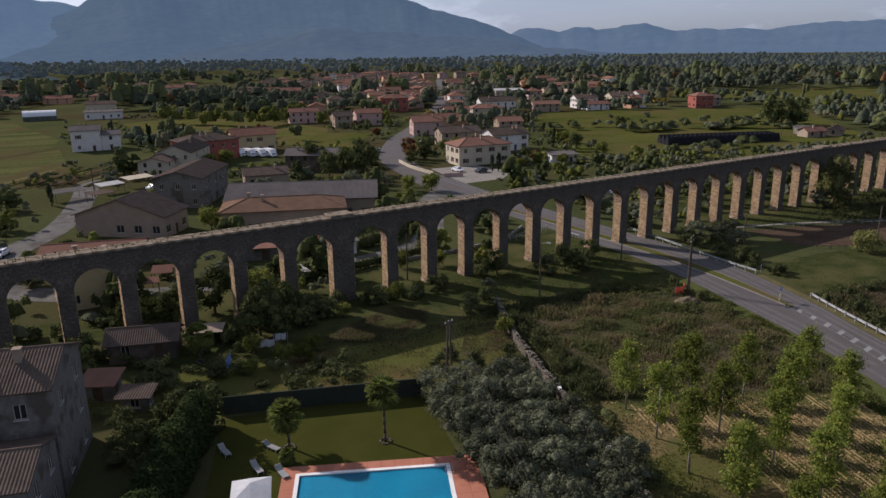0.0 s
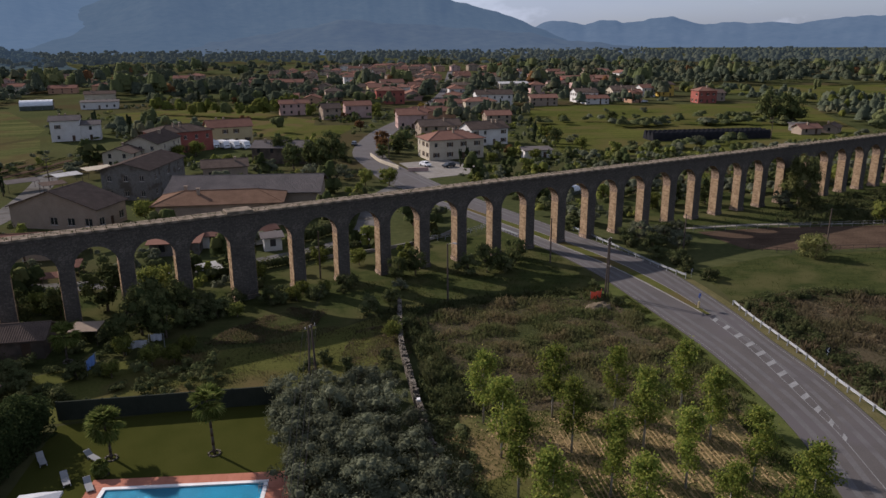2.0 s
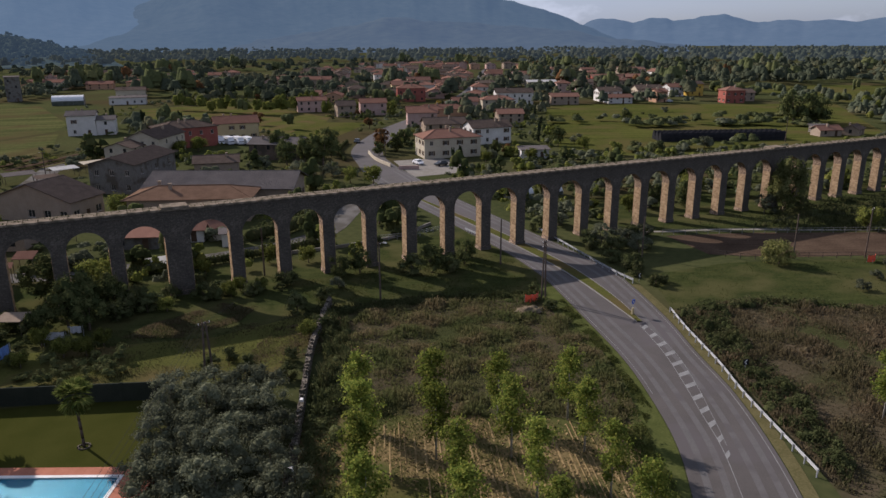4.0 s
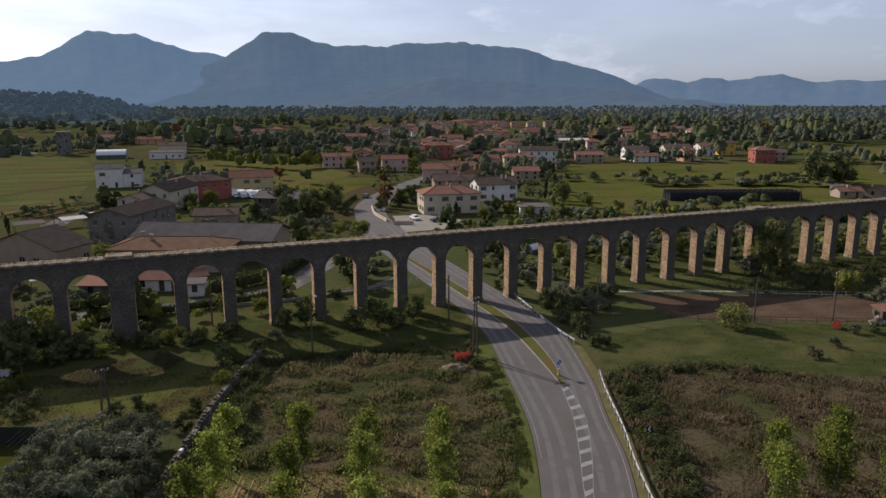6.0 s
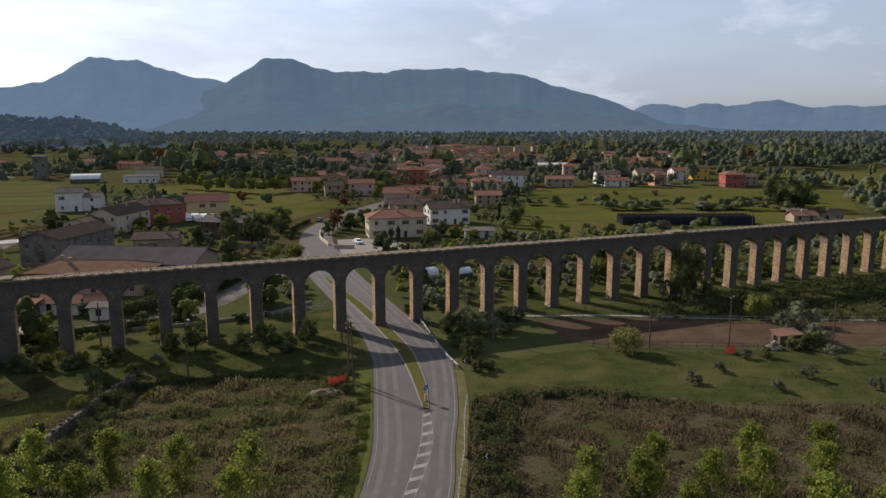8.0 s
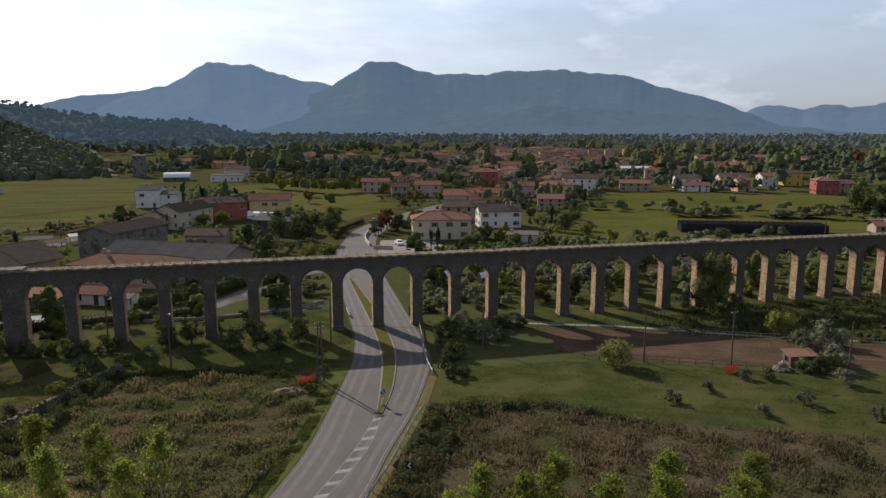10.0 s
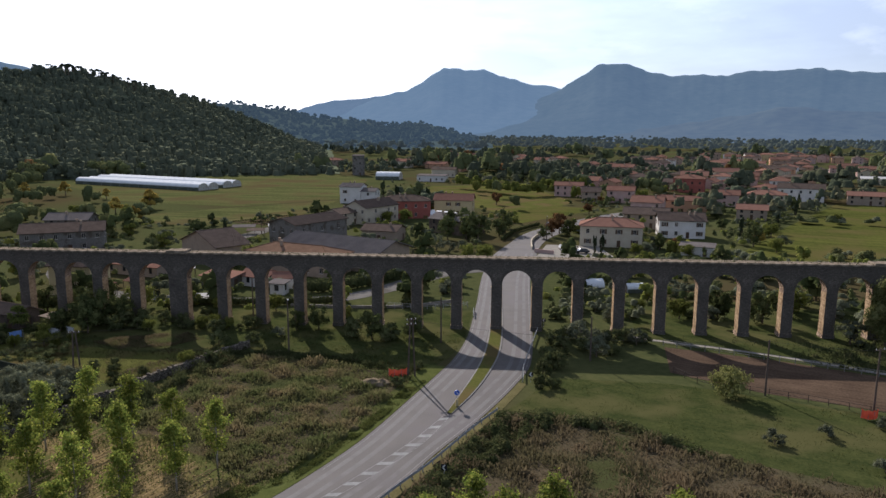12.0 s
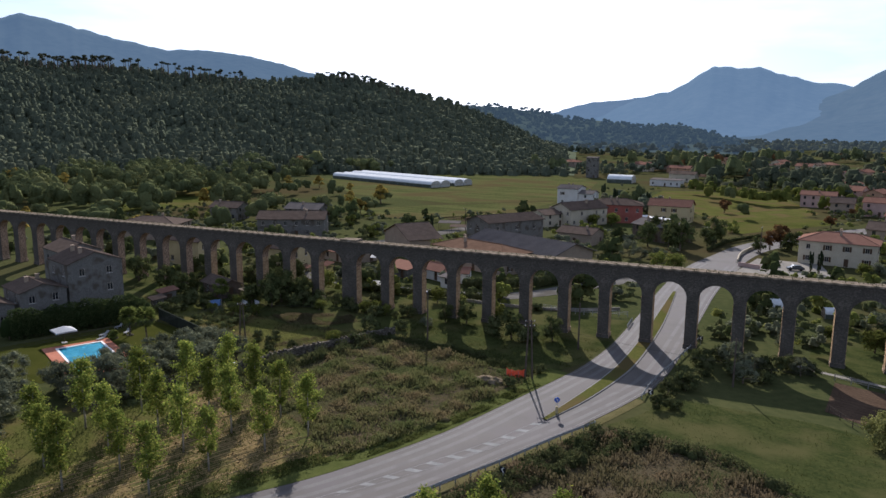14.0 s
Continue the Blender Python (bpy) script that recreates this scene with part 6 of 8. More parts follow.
for cx, cy in ((-204, 257), (-159, 246), (-282, 461), (-211, 420), (-192, 196), (-131, 202), (-250, 300), (-230, 210), (-160, 180), (-290, 380), (-330, 430), (-180, 470), (-100, 225), (-165, 268), (-180, 285), (-150, 290), (-195, 300), (-215, 290), (-240, 330), (-270, 340), (-300, 370), (-340, 400), (-320, 330), (-360, 440), (-400, 470), (-380, 420), (-260, 420), (-240, 390), (-420, 400), (-290, 300), (-350, 350)):
    for k in range(8):
        foot.append((cx + rk.gauss(0, 9), cy + rk.gauss(0, 9)))
clump_field("groves", foot, 150, 0.62, M["grove"], "dark tree groups below the hill", "woodland", 64, (4.0, 7.5), (8, 15), masses=6, loose=0.9, fine=2, core=0.78)
garden = [q for q in sample([(5, 66), (9, 65), (15, 73), (34, 69), (33, 76), (20, 82), (30, 95), (2, 96), (4, 80)], 150, rk) if not any(math.hypot(q[0] - a, q[1] - b) < 2.6 for a, b in ((6.2, 83), (9, 77.6), (19, 77), (23, 82)))]
clump_field("thicket", garden, 130, 0.12, M["bramble"], "dark overgrown shrubs in the shaded garden", "thicket", 65, (0.6, 1.5), (0.7, 2.4), masses=4, core=0.6)

# woods on the plain, denser with distance
rngw = random.Random(17)
far_places, mid_places = [], []
for k in range(40000):
    if len(far_places) == 5600:
        break
    r = 430 + 1900 * rngw.random() ** 1.1
    x, y = cam_place(rngw.uniform(-42, 72), r)
    nn = noise.noise((x * 0.006, y * 0.006, 0.3))
    if nn < -0.05 + 0.12 * (r < 800) - 0.35 * (r > 1200) - 0.4 * (x > 0.55 * y + 80):
        continue
    if any(inside(m, x, y) for m in MEADOWS) or in_view(x, y) or not all(math.hypot(hx - x, hy - y) > hr + 2 for hx, hy, hr in HOUSES[-170:]):
        continue
    far_places.append((x, y))
near_woods = [q for q in far_places if math.hypot(q[0] - 100, q[1] + 20) < 1050]
clump_field("far_woods", near_woods, 14, 0.8, M["wood"], "woods and orchards across the plain", "woodland", 3, (4, 8), (6, 14), masses=3, flat=0.42)
# the distant woods glow faintly, as haze put into their material
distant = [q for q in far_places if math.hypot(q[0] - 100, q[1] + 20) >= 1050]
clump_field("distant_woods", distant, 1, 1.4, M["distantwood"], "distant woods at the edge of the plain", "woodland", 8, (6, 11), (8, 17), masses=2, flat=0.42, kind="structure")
for k in range(20000):
    if len(mid_places) == 1500:
        break
    x, y = cam_place(rngw.uniform(-40, 70), rngw.uniform(300, 700))
    if noise.noise((x * 0.012, y * 0.012, 5.3)) < -0.12 or (x < 45 and y < 440) or any(inside(m, x, y) for m in MEADOWS) or in_view(x, y) or not clear(x, y, HOUSES):
        continue
    mid_places.append((x, y))
clump_field("gardens_and_groves", mid_places, 10, 0.58, M["wood"], "garden trees and hedgerows among the houses", "woodland", 4, (2.2, 5.0), (4, 9.5))

# taller groves standing out of the plain
tall = []
for k in range(60):
    x0, y0 = cam_place(rngw.uniform(-38, 66), rngw.uniform(470, 1000))
    if any(inside(m, x0, y0) for m in MEADOWS):
        continue
    for j in range(rngw.randint(3, 9)):
        x, y = x0 + rngw.gauss(0, 13), y0 + rngw.gauss(0, 8)
        if clear(x, y, HOUSES) and not in_view(x, y):
            tall.append((x, y))
clump_field("tall_groves", tall[0::2], 60, 0.6, M["grove"], "tall dark groves standing out of the plain", "woodland", 71, (5, 8.5), (12, 20), masses=6)
clump_field("tall_groves", tall[1::4], 60, 0.6, M["wood"], "tall olive-green groves across the plain", "woodland", 72, (5, 8), (11, 17), masses=6)
clump_field("tall_groves", tall[3::8], 60, 0.5, M["leafrust"], "rust-brown autumn trees across the plain", "woodland", 73, (4, 6.5), (9, 14), masses=5)

# trees on the hill
hill_places, hill_z = [], []
for k in range(9000):
    a = rngw.uniform(-76, -15)
    s = rngw.random() ** 0.85
    h = float(np.interp(a, HAZ, HTOP))
    r = HILL_NEAR + (HILL_FAR - HILL_NEAR) * s
    n1 = noise.noise((a * 0.14 + 21, r / HILL_FAR * 4, 21)) + 0.5 * noise.noise((a * 0.45 + 21, r / HILL_FAR * 9, 24))
    hill_places.append(cam_place(a, r, HILL_O))
    hill_z.append(h * s ** 1.25 + h * 0.06 * 2.0 * n1 * math.sin(math.pi * s) - 4.5)
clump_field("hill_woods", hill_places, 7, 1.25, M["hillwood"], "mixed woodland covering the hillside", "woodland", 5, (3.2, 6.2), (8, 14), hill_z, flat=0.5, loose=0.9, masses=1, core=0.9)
RIDGE = [(-34, 1.5), (-26, 1.9), (-21.6, 2.0), (-19.4, 1.88), (-16.8, 1.5), (-15, 1.03), (-12.8, 0.83), (-10.7, 0.67), (-8.6, 0.39), (-6.6, 0.57), (-4.5, 0.08), (-2.5, -0.5), (-0.5, -0.95)]
rp, rz = [], []
for k in range(1500):
    a, s = rngw.uniform(-33, -2), rngw.random() ** 0.6
    h = max(0.5, 36.5 + 1750 * math.tan(radians(float(np.interp(a, [q[0] for q in RIDGE], [q[1] for q in RIDGE])))) - 8.0)
    rp.append(cam_place(a, 1150 + 600 * s, (110, -26)))
    rz.append(h * s ** 1.25 - 2.0)
# ridge trees share the ridge's material, with haze as a glow
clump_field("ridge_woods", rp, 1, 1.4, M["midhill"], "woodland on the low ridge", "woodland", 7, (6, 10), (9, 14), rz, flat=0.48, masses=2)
pines, pz = [], []
for k in range(130):
    a = rngw.choice((rngw.uniform(-58, -50), rngw.uniform(-56, -49), rngw.uniform(-54, -44), rngw.uniform(-44, -40), rngw.uniform(-34, -27.5)))
    pines.append(cam_place(a, HILL_FAR * rngw.uniform(0.95, 1.0), HILL_O))
    pz.append(float(np.interp(a, HAZ, HTOP)) + (rngw.uniform(3.5, 7.0) if a < -40 else rngw.uniform(0.0, 1.5)))
clump_field("ridge_pines", pines, 26, 0.6, M["wood"], "tall pines along the hilltop", "woodland", 6, (2.4, 4.2), (3.5, 5.5), pz, masses=4)
bm = bmesh.new()
for (x, y), z in zip(pines, pz):
    limb(bm, (x, y, z - 10), (x, y, z + 3), 0.5, 0.3, 4)
tagged(put("pine_trunks", bm_mesh("pine_trunks", bm, M["bark"])), "bare pine trunks along the hilltop", "woodland", kind="stuff")


def blades(c, hgt, width, rng):
    """Upright stalks of grass and dead weeds, leaning at random."""
    c, hgt = np.asarray(c, float), np.asarray(hgt, float)[:, None]
    n = len(c)
    a = rng.uniform(0, 2 * math.pi, n)
    side = np.stack([np.cos(a), np.sin(a), np.zeros(n)], 1) * width * rng.uniform(0.5, 1.3, (n, 1))
    top = c + np.concatenate([rng.normal(size=(n, 2)) * hgt * 0.28, hgt], 1)
    v = np.stack([c - side * 0.5, c + side * 0.5, top + side, top - side], 1).reshape(-1, 3)
    return v, np.arange(4 * n).reshape(-1, 4)


def scrub(name, poly, n, size, mat, label, seed, height=0.7, freq=0.35, mound=0, stalks=0, width=0.05):
    """A low uneven mat of leaves, stalks and small mounds over a field."""
    rng, rr = np.random.default_rng(seed), random.Random(seed)

    def tall_at(x, y):
        return height * max(0.05, 0.45 + 1.1 * noise.noise((x * freq, y * freq, seed)) + 0.3 * noise.noise((x * 1.3, y * 1.3, seed)))

    c, mounds, sizes = [], [], []
    for x, y in sample(poly, n, rr):
        c.append((x, y, tall_at(x, y) * rr.random() ** 0.6))
    for x, y in sample(poly, mound, rr):
        r, q = rr.uniform(0.3, 0.8), 0.5 + noise.noise((x * freq, y * freq, seed))
        if q > 0.35:
            hh = height * rr.uniform(0.5, 0.9) * q
            mounds.append((x, y, 0.0))
            sizes.append((r, r * rr.uniform(0.7, 1.3), hh))
            for k in range(30):
                a, e = rr.uniform(0, 6.28), rr.random() ** 0.7
                w = math.sqrt(1 - e * e)
                c.append((x + r * w * math.cos(a), y + r * w * math.sin(a), hh * e))
    parts_ = []
    if c:
        parts_.append(leaves(c, size, rng, np.array([[0, 0, 1.0]]), 0.6))
    if mounds:
        parts_.append(lumps(mounds, sizes, rng, 2, 0.25))
    if stalks:
        at = sample(poly, stalks, rr)
        parts_.append(blades([(x, y, 0.0) for x, y in at], [tall_at(x, y) * rr.uniform(0.5, 1.25) for x, y in at], width, rng))
    v, f = joined(*parts_)
    tagged(put(name, mesh_from(name, v, f, mat)), label, "scrub", kind="stuff")


scrub("scrub", PATCHES[3][1], 17000, 0.1, M["scrub"], "brown and green scrub on the fallow field", 3, 1.0, 0.3, 240, 26000, 0.065)
scrub("scrub", [(103.6, 58.5), (117, 56.5), (128, 47.5), (150, 37.5), (185, 20), (160, -5), (100, 0), (86, 20), (97, 44)], 16000, 0.1, M["scrubdry"], "dry brown dead scrub on the fallow field", 4, 0.95, 0.25, 420, 58000, 0.075)
scrub("brambles", [(103.5, 57), (110, 55), (104, 47), (98, 34), (91, 22), (87, 20), (92, 32), (98, 45)], 15000, 0.12, M["bramble"], "dark brambles along the guard rail", 5, 1.8, 0.5, 160)
scrub("brambles", [(104, 58.5), (117, 57.5), (128, 48.5), (127, 46.5), (116, 54), (106, 55)], 5000, 0.12, M["bramble"], "dark bramble bank at the field edge", 6, 1.3, 0.5, 60)
scrub("weeds", [(50, 53), (55, 66), (60, 80), (63, 80), (58, 66), (54, 51)], 4500, 0.13, M["bramble"], "weeds along the dry stone wall", 7, 1.6, 0.5, 110, 3500)
# weeds in a dark strip that also stands for the olives' shadow
scrub("weeds", [(43.2, 37), (47.8, 49.5), (51.8, 60), (54.5, 58), (50.6, 48), (46.5, 36)], 3500, 0.13, M["bramble"], "dark weeds, also put for olive shadow, along the dry stone wall", 17, 1.1, 0.5, 40, 1500)
scrub("weeds", [(56, 78), (75, 76), (90, 71.5), (90, 74), (74, 79.5), (57, 82)], 2600, 0.15, M["bramble"], "weeds at the edge of the fallow field", 8, 0.8, 0.5, 20, 2500)
scrub("verge_grass", [(83, 44), (87, 56), (90.5, 69), (92.4, 69), (89.8, 60), (86.3, 49.5), (81.6, 38), (79, 36)], 1500, 0.1, M["verge_leaf"], "bright green verge grass", 9, 0.3, 0.5, 0, 7000)
scrub("verge_grass", [(83.5, 46), (79.6, 37.6), (73.5, 25.5), (63, 9), (60.5, 10), (71, 27), (77, 38)], 2500, 0.11, M["verge_leaf"], "bright green verge grass and weeds by the plantation", 14, 0.4, 0.5, 20, 7000)
scrub("grass_tufts", [(60, 82), (75, 78), (91, 73), (95.5, 81), (97, 95), (58, 95)], 1500, 0.1, M["verge_leaf"], "tufts of grass below the aqueduct", 10, 0.25, 0.4, 0, 9000)
scrub("grass_tufts", PATCHES[7][1], 1200, 0.08, M["verge_leaf"], "tufts of grass on the green field", 11, 0.2, 0.3, 0, 11000, 0.04)
scrub("grass_tufts", [(128, 94), (172, 75), (240, 48), (280, 60), (280, 95), (132, 95)], 5000, 0.16, M["bramble"], "weeds along the aqueduct piers", 12, 0.8, 0.3, 60, 5000)
scrub("brambles", [(150, 85), (160, 77), (183, 67.5), (215, 56), (262, 62), (262, 95), (176, 95), (158, 91)], 15000, 0.17, M["bramble"], "dark brambles and dead weeds below the arches", 20, 1.5, 0.25, 420, 9000, 0.07)
scrub("garden_grass", [(24, 72), (38, 66.5), (53, 70), (58, 80.5), (46, 84), (30, 86)], 600, 0.08, M["scrub"], "uneven dry grass in the shaded garden", 15, 0.3, 0.3, 0, 8000, 0.05)
scrub("dry_grass", [(33, 83), (38, 87), (47, 90), (52, 87), (48, 82), (40, 79.5)], 500, 0.08, M["scrubdry"], "reddish dry grass in the shaded garden", 18, 0.35, 0.3, 0, 7000, 0.05)
scrub("dry_grass", [(46, 66), (55, 67), (59, 76), (52, 77.5), (47, 71)], 300, 0.08, M["scrubdry"], "reddish dry grass along the garden wall", 19, 0.35, 0.3, 10, 4000, 0.05)
scrub("dry_cuttings", [(52, 51), (70, 42), (78, 36), (72, 26), (60, 12), (54, 12), (54, 32)], 3200, 0.17, M["straw"], "pale dry cuttings between the poplars", 13, 0.08, 0.3)
scrub("plantation_weeds", [(49, 53), (70, 42.5), (78, 36.5), (72, 25), (62, 11), (46, -4), (38, 20)], 1500, 0.1, M["verge_leaf"], "green weeds between the rows of poplars", 16, 0.35, 0.2, 0, 16000)


# ---- pool garden ----
POOL = pose(19.0, 55.6, 0, 0, 0, -25.8)   # corner; x runs along the far edge, -y towards the house side


def pool_garden():
    deck = thing("pool_deck", "terracotta paved pool deck on the lawn", "deck", POOL)
    for x0, x1, y0, y1 in ((-1.6, 16.6, 0.36, 1.6), (-1.6, 16.6, -8.6, -6.86), (-1.6, -0.36, -6.86, 0.36), (13.86, 16.6, -6.86, 0.36)):
        nx, ny = max(1, round((x1 - x0) / 1.3)), max(1, round((y1 - y0) / 1.3))
        for i in range(nx):
            for j in range(ny):
                bm = bmesh.new()
                a, b = x0 + (x1 - x0) * i / nx, y0 + (y1 - y0) * j / ny
                box(bm, a + 0.008, a + (x1 - x0) / nx - 0.008, b + 0.008, b + (y1 - y0) / ny - 0.008, -0.1, 0.14)
                part("paving_slab", bm, M["terracotta"], deck)
    pool = thing("swimming_pool", "rectangular blue swimming pool with white coping", "pool", POOL)
    bm = bmesh.new()
    for x0, x1, y0, y1 in ((-0.36, 13.86, 0, 0.36), (-0.36, 13.86, -6.86, -6.5), (-0.36, 0, -6.5, 0), (13.5, 13.86, -6.5, 0)):
        box(bm, x0, x1, y0, y1, -0.1, 0.17)
    part("coping", bm, M["poolwhite"], pool, "white stone coping")
    bm = bmesh.new()
    box(bm, 0, 13.5, -6.5, 0, -0.05, 0.03)
    part("basin", bm, M["poolblue"], pool)
    bm = bmesh.new()
    for k in range(3):
        box(bm, 1.5 + 0.0 * k, 5.2, -4.4 + 0.4 * k, -2.0 - 0.2 * k, 0.03, 0.045 + 0.015 * k)
    part("steps", bm, M["poolblue"], pool)
    bm = bmesh.new()
    bmesh.ops.create_grid(bm, x_segments=30, y_segments=16, size=0.5)
    for v in bm.verts:
        v.co = Vector((6.75 + v.co.x * 13.4, -3.25 + v.co.y * 6.4, 0.1 + 0.004 * noise.noise((v.co.x * 40, v.co.y * 20, 0))))
    w = bpy.data.materials.new("pool_water")
    w.use_nodes = True
    p = w.node_tree.nodes["Principled BSDF"]
    p.inputs["Base Color"].default_value = (0.4, 0.86, 0.88, 1)
    p.inputs["Transmission Weight"].default_value, p.inputs["Roughness"].default_value, p.inputs["IOR"].default_value = 1.0, 0.03, 1.12
    water = part("water", bm, w, pool, "clear still water", True)
    water.visible_shadow = False
    bm = bmesh.new()
    for y in (-0.9, -1.5):
        limb(bm, (13.3, y, 0.1), (13.3, y, 0.85), 0.025, 0.025, 6)
        limb(bm, (13.3, y, 0.85), (14.0, y, 0.85), 0.025, 0.025, 6)
        limb(bm, (14.0, y, 0.85), (14.0, y, 0.17), 0.025, 0.025, 6)
    part("ladder", bm, M["galv"], pool, "bright metal ladder rails")


pool_garden()


def umbrella(x, y, rot):
    t = thing("parasol", "square white canvas parasol open by the pool", "parasol", pose(x, y, 0, 0, 0, rot))
    bm = bmesh.new()
    limb(bm, (0, 0, 0), (0, 0, 2.9), 0.04, 0.035, 8)
    part("pole", bm, M["shutter"], t)
    bm = bmesh.new()
    box(bm, -0.4, 0.4, -0.4, 0.4, 0.0, 0.12)
    part("base", bm, M["concrete"], t)
    bm = bmesh.new()
    s, tip = 1.65, bm.verts.new((0, 0, 2.95))
    ring = [bm.verts.new(c) for c in ((-s, -s, 2.25), (0, -s, 2.32), (s, -s, 2.25), (s, 0, 2.32), (s, s, 2.25), (0, s, 2.32), (-s, s, 2.25), (-s, 0, 2.32))]
    low = [bm.verts.new(v.co - Vector((0, 0, 0.2))) for v in ring]
    for i in range(8):
        j = (i + 1) % 8
        bm.faces.new((ring[i], ring[j], tip))
        bm.faces.new((low[i], low[j], ring[j], ring[i]))
    part("canopy", bm, M["cloth"], t)
    for i in range(4):
        bm = bmesh.new()
        a = radians(45 + 90 * i)
        limb(bm, (0, 0, 2.85), (2.25 * math.cos(a), 2.25 * math.sin(a), 2.2), 0.015, 0.012, 5)
        part("rib", bm, M["shutter"], t)
    return t


umbrella(13.8, 52.8, -20)


def lounger(x, y, rot):
    t = thing("sun_lounger", "pale grey plastic sun lounger on the lawn", "lounger", pose(x, y, 0, 0, 0, rot), "loungers by the pool")
    bm = bmesh.new()
    box(bm, -0.3, 0.3, -0.95, 0.35, 0.28, 0.34)
    part("seat", bm, M["lounge"], t)
    bm = bmesh.new()
    v = box(bm, -0.3, 0.3, 0.35, 0.41, 0.29, 0.66)
    for q in v[4:]:
        q.co.y += 0.62
    part("backrest", bm, M["lounge"], t)
    for sx in (-0.28, 0.28):
        for sy in (-0.8, 0.3):
            bm = bmesh.new()
            limb(bm, (sx, sy, 0), (sx, sy, 0.29), 0.03, 0.03, 6)
            part("leg", bm, M["cloth"], t)


for q in ((14.4, 63.4, 8), (18.5, 61.6, 25), (16.1, 58.8, 5), (17.8, 56.8, 4)):
    lounger(*q)


def palm(x, y, h, r, seed, label="fan palm with a slim trunk on the lawn"):
    t = thing("palm_tree", label, "palm", pose(x, y, 0, 0, 0, seed * 40))
    rng = random.Random(seed)
    bm = bmesh.new()
    pts = [Vector((0.06 * math.sin(i), 0.02 * i, h * i / 6)) for i in range(7)]
    for i, (a, b) in enumerate(zip(pts, pts[1:])):
        limb(bm, a, b + Vector((0, 0, 0.03)), 0.15 - 0.006 * i, 0.13 - 0.005 * i, 8)
    part("trunk", bm, M["polewood"], t, smooth=True)
    bm = bmesh.new()
    for i in range(9):
        a = i * 0.698 + rng.uniform(-0.1, 0.1)
        v = box(bm, -0.17, 0.17, -0.1, 0.1, -0.05, rng.uniform(0.08, 0.16), 0.03)
        bmesh.ops.rotate(bm, verts=v, matrix=Matrix.Rotation(a + 1.57, 3, "Z"))
        bmesh.ops.translate(bm, verts=v, vec=(0.52 * math.cos(a), 0.52 * math.sin(a), 0))
    part("stone_ring", bm, M["wallstone"], t, "ring of rough stones round the trunk")
    top = pts[-1]
    for k in range(52):
        bm = bmesh.new()
        a, up = rng.uniform(0, 2 * math.pi), rng.uniform(-1.15, 1.3)
        way = Vector((math.cos(a) * math.cos(up), math.sin(a) * math.cos(up), math.sin(up)))
        side = way.cross(Vector((0, 0, 1))).normalized()
        nrm = side.cross(way)
        hub = top + way * r * 0.45 - Vector((0, 0, 0.08))
        limb(bm, top, hub, 0.02, 0.012, 4)
        n = 11
        for i in range(n):
            b = radians(-75 + 150 * i / (n - 1))
            d = (way * math.cos(b) + side * math.sin(b)) * r * rng.uniform(0.5, 0.62)
            tip = hub + d - Vector((0, 0, 0.12 + 0.1 * rng.random()))
            w = side * math.cos(b) * 0.11 - way * math.sin(b) * 0.11
            m = hub + d * 0.5 + nrm * 0.03
            bm.faces.new([bm.verts.new(c) for c in (hub, m + w, tip, m - w)])
        put("frond", bm_mesh("frond", bm, M["palm"]), t)


palm(20.0, 60.9, 3.7, 1.95, 1)
palm(28.5, 56.8, 5.6, 1.95, 2)
palm(19.0, 58.5, 0.9, 0.9, 3, "low young fan palm beside the deck")
palm(17.9, 86.4, 3.6, 2.0, 4, "shaggy fan palm in the shaded garden")


def hedge(name, line, height, width, n, mat, label, seed, size=0.16):
    """A dense clipped row: leaves over a rounded bank, on stems."""
    t = thing(name, label, "hedge")
    rng, rr = np.random.default_rng(seed), random.Random(seed)
    line = resample(smooth_line(line), 40)
    c, out = [], []
    for i in range(n):
        k = rr.uniform(0, 38.99)
        a = line[int(k)].lerp(line[int(k) + 1], k % 1)
        tan = (line[int(k) + 1] - line[int(k)]).normalized()
        ang = rr.uniform(-0.15, math.pi + 0.15)
        lump = 1 + 0.22 * noise.noise((a.x * 0.6, a.y * 0.6, ang)) + rr.uniform(-0.08, 0.05)
        off, zz = math.cos(ang) * width / 2 * lump, height * (0.35 + 0.65 * math.sin(ang) ** 0.8) * lump if ang > 0 and ang < math.pi else height * 0.3 * rr.random()
        c.append((a.x - tan.y * off, a.y + tan.x * off, max(0.05, zz * (1 if rr.random() < 0.6 else rr.uniform(0.15, 1)))))
        out.append((-tan.y * math.cos(ang), tan.x * math.cos(ang), 0.3 + math.sin(ang)))
    v, f = leaves(c, size, rng, np.array(out), 0.6)
    bank = [(p.x, p.y, height * 0.42) for p in line]
    v, f = joined((v, f), lumps(bank, [(width * 0.4, width * 0.4, height * 0.46 * rr.uniform(0.85, 1.05)) for _ in line], rng, 2, 0.12))
    put("foliage", mesh_from("foliage", v, f, M[mat]), t)
    bm = bmesh.new()
    for p in line[::3]:
        limb(bm, (p.x, p.y, -0.1), (p.x, p.y, height * 0.7), 0.09, 0.04, 5)
    part("stems", bm, M["bark"], t)


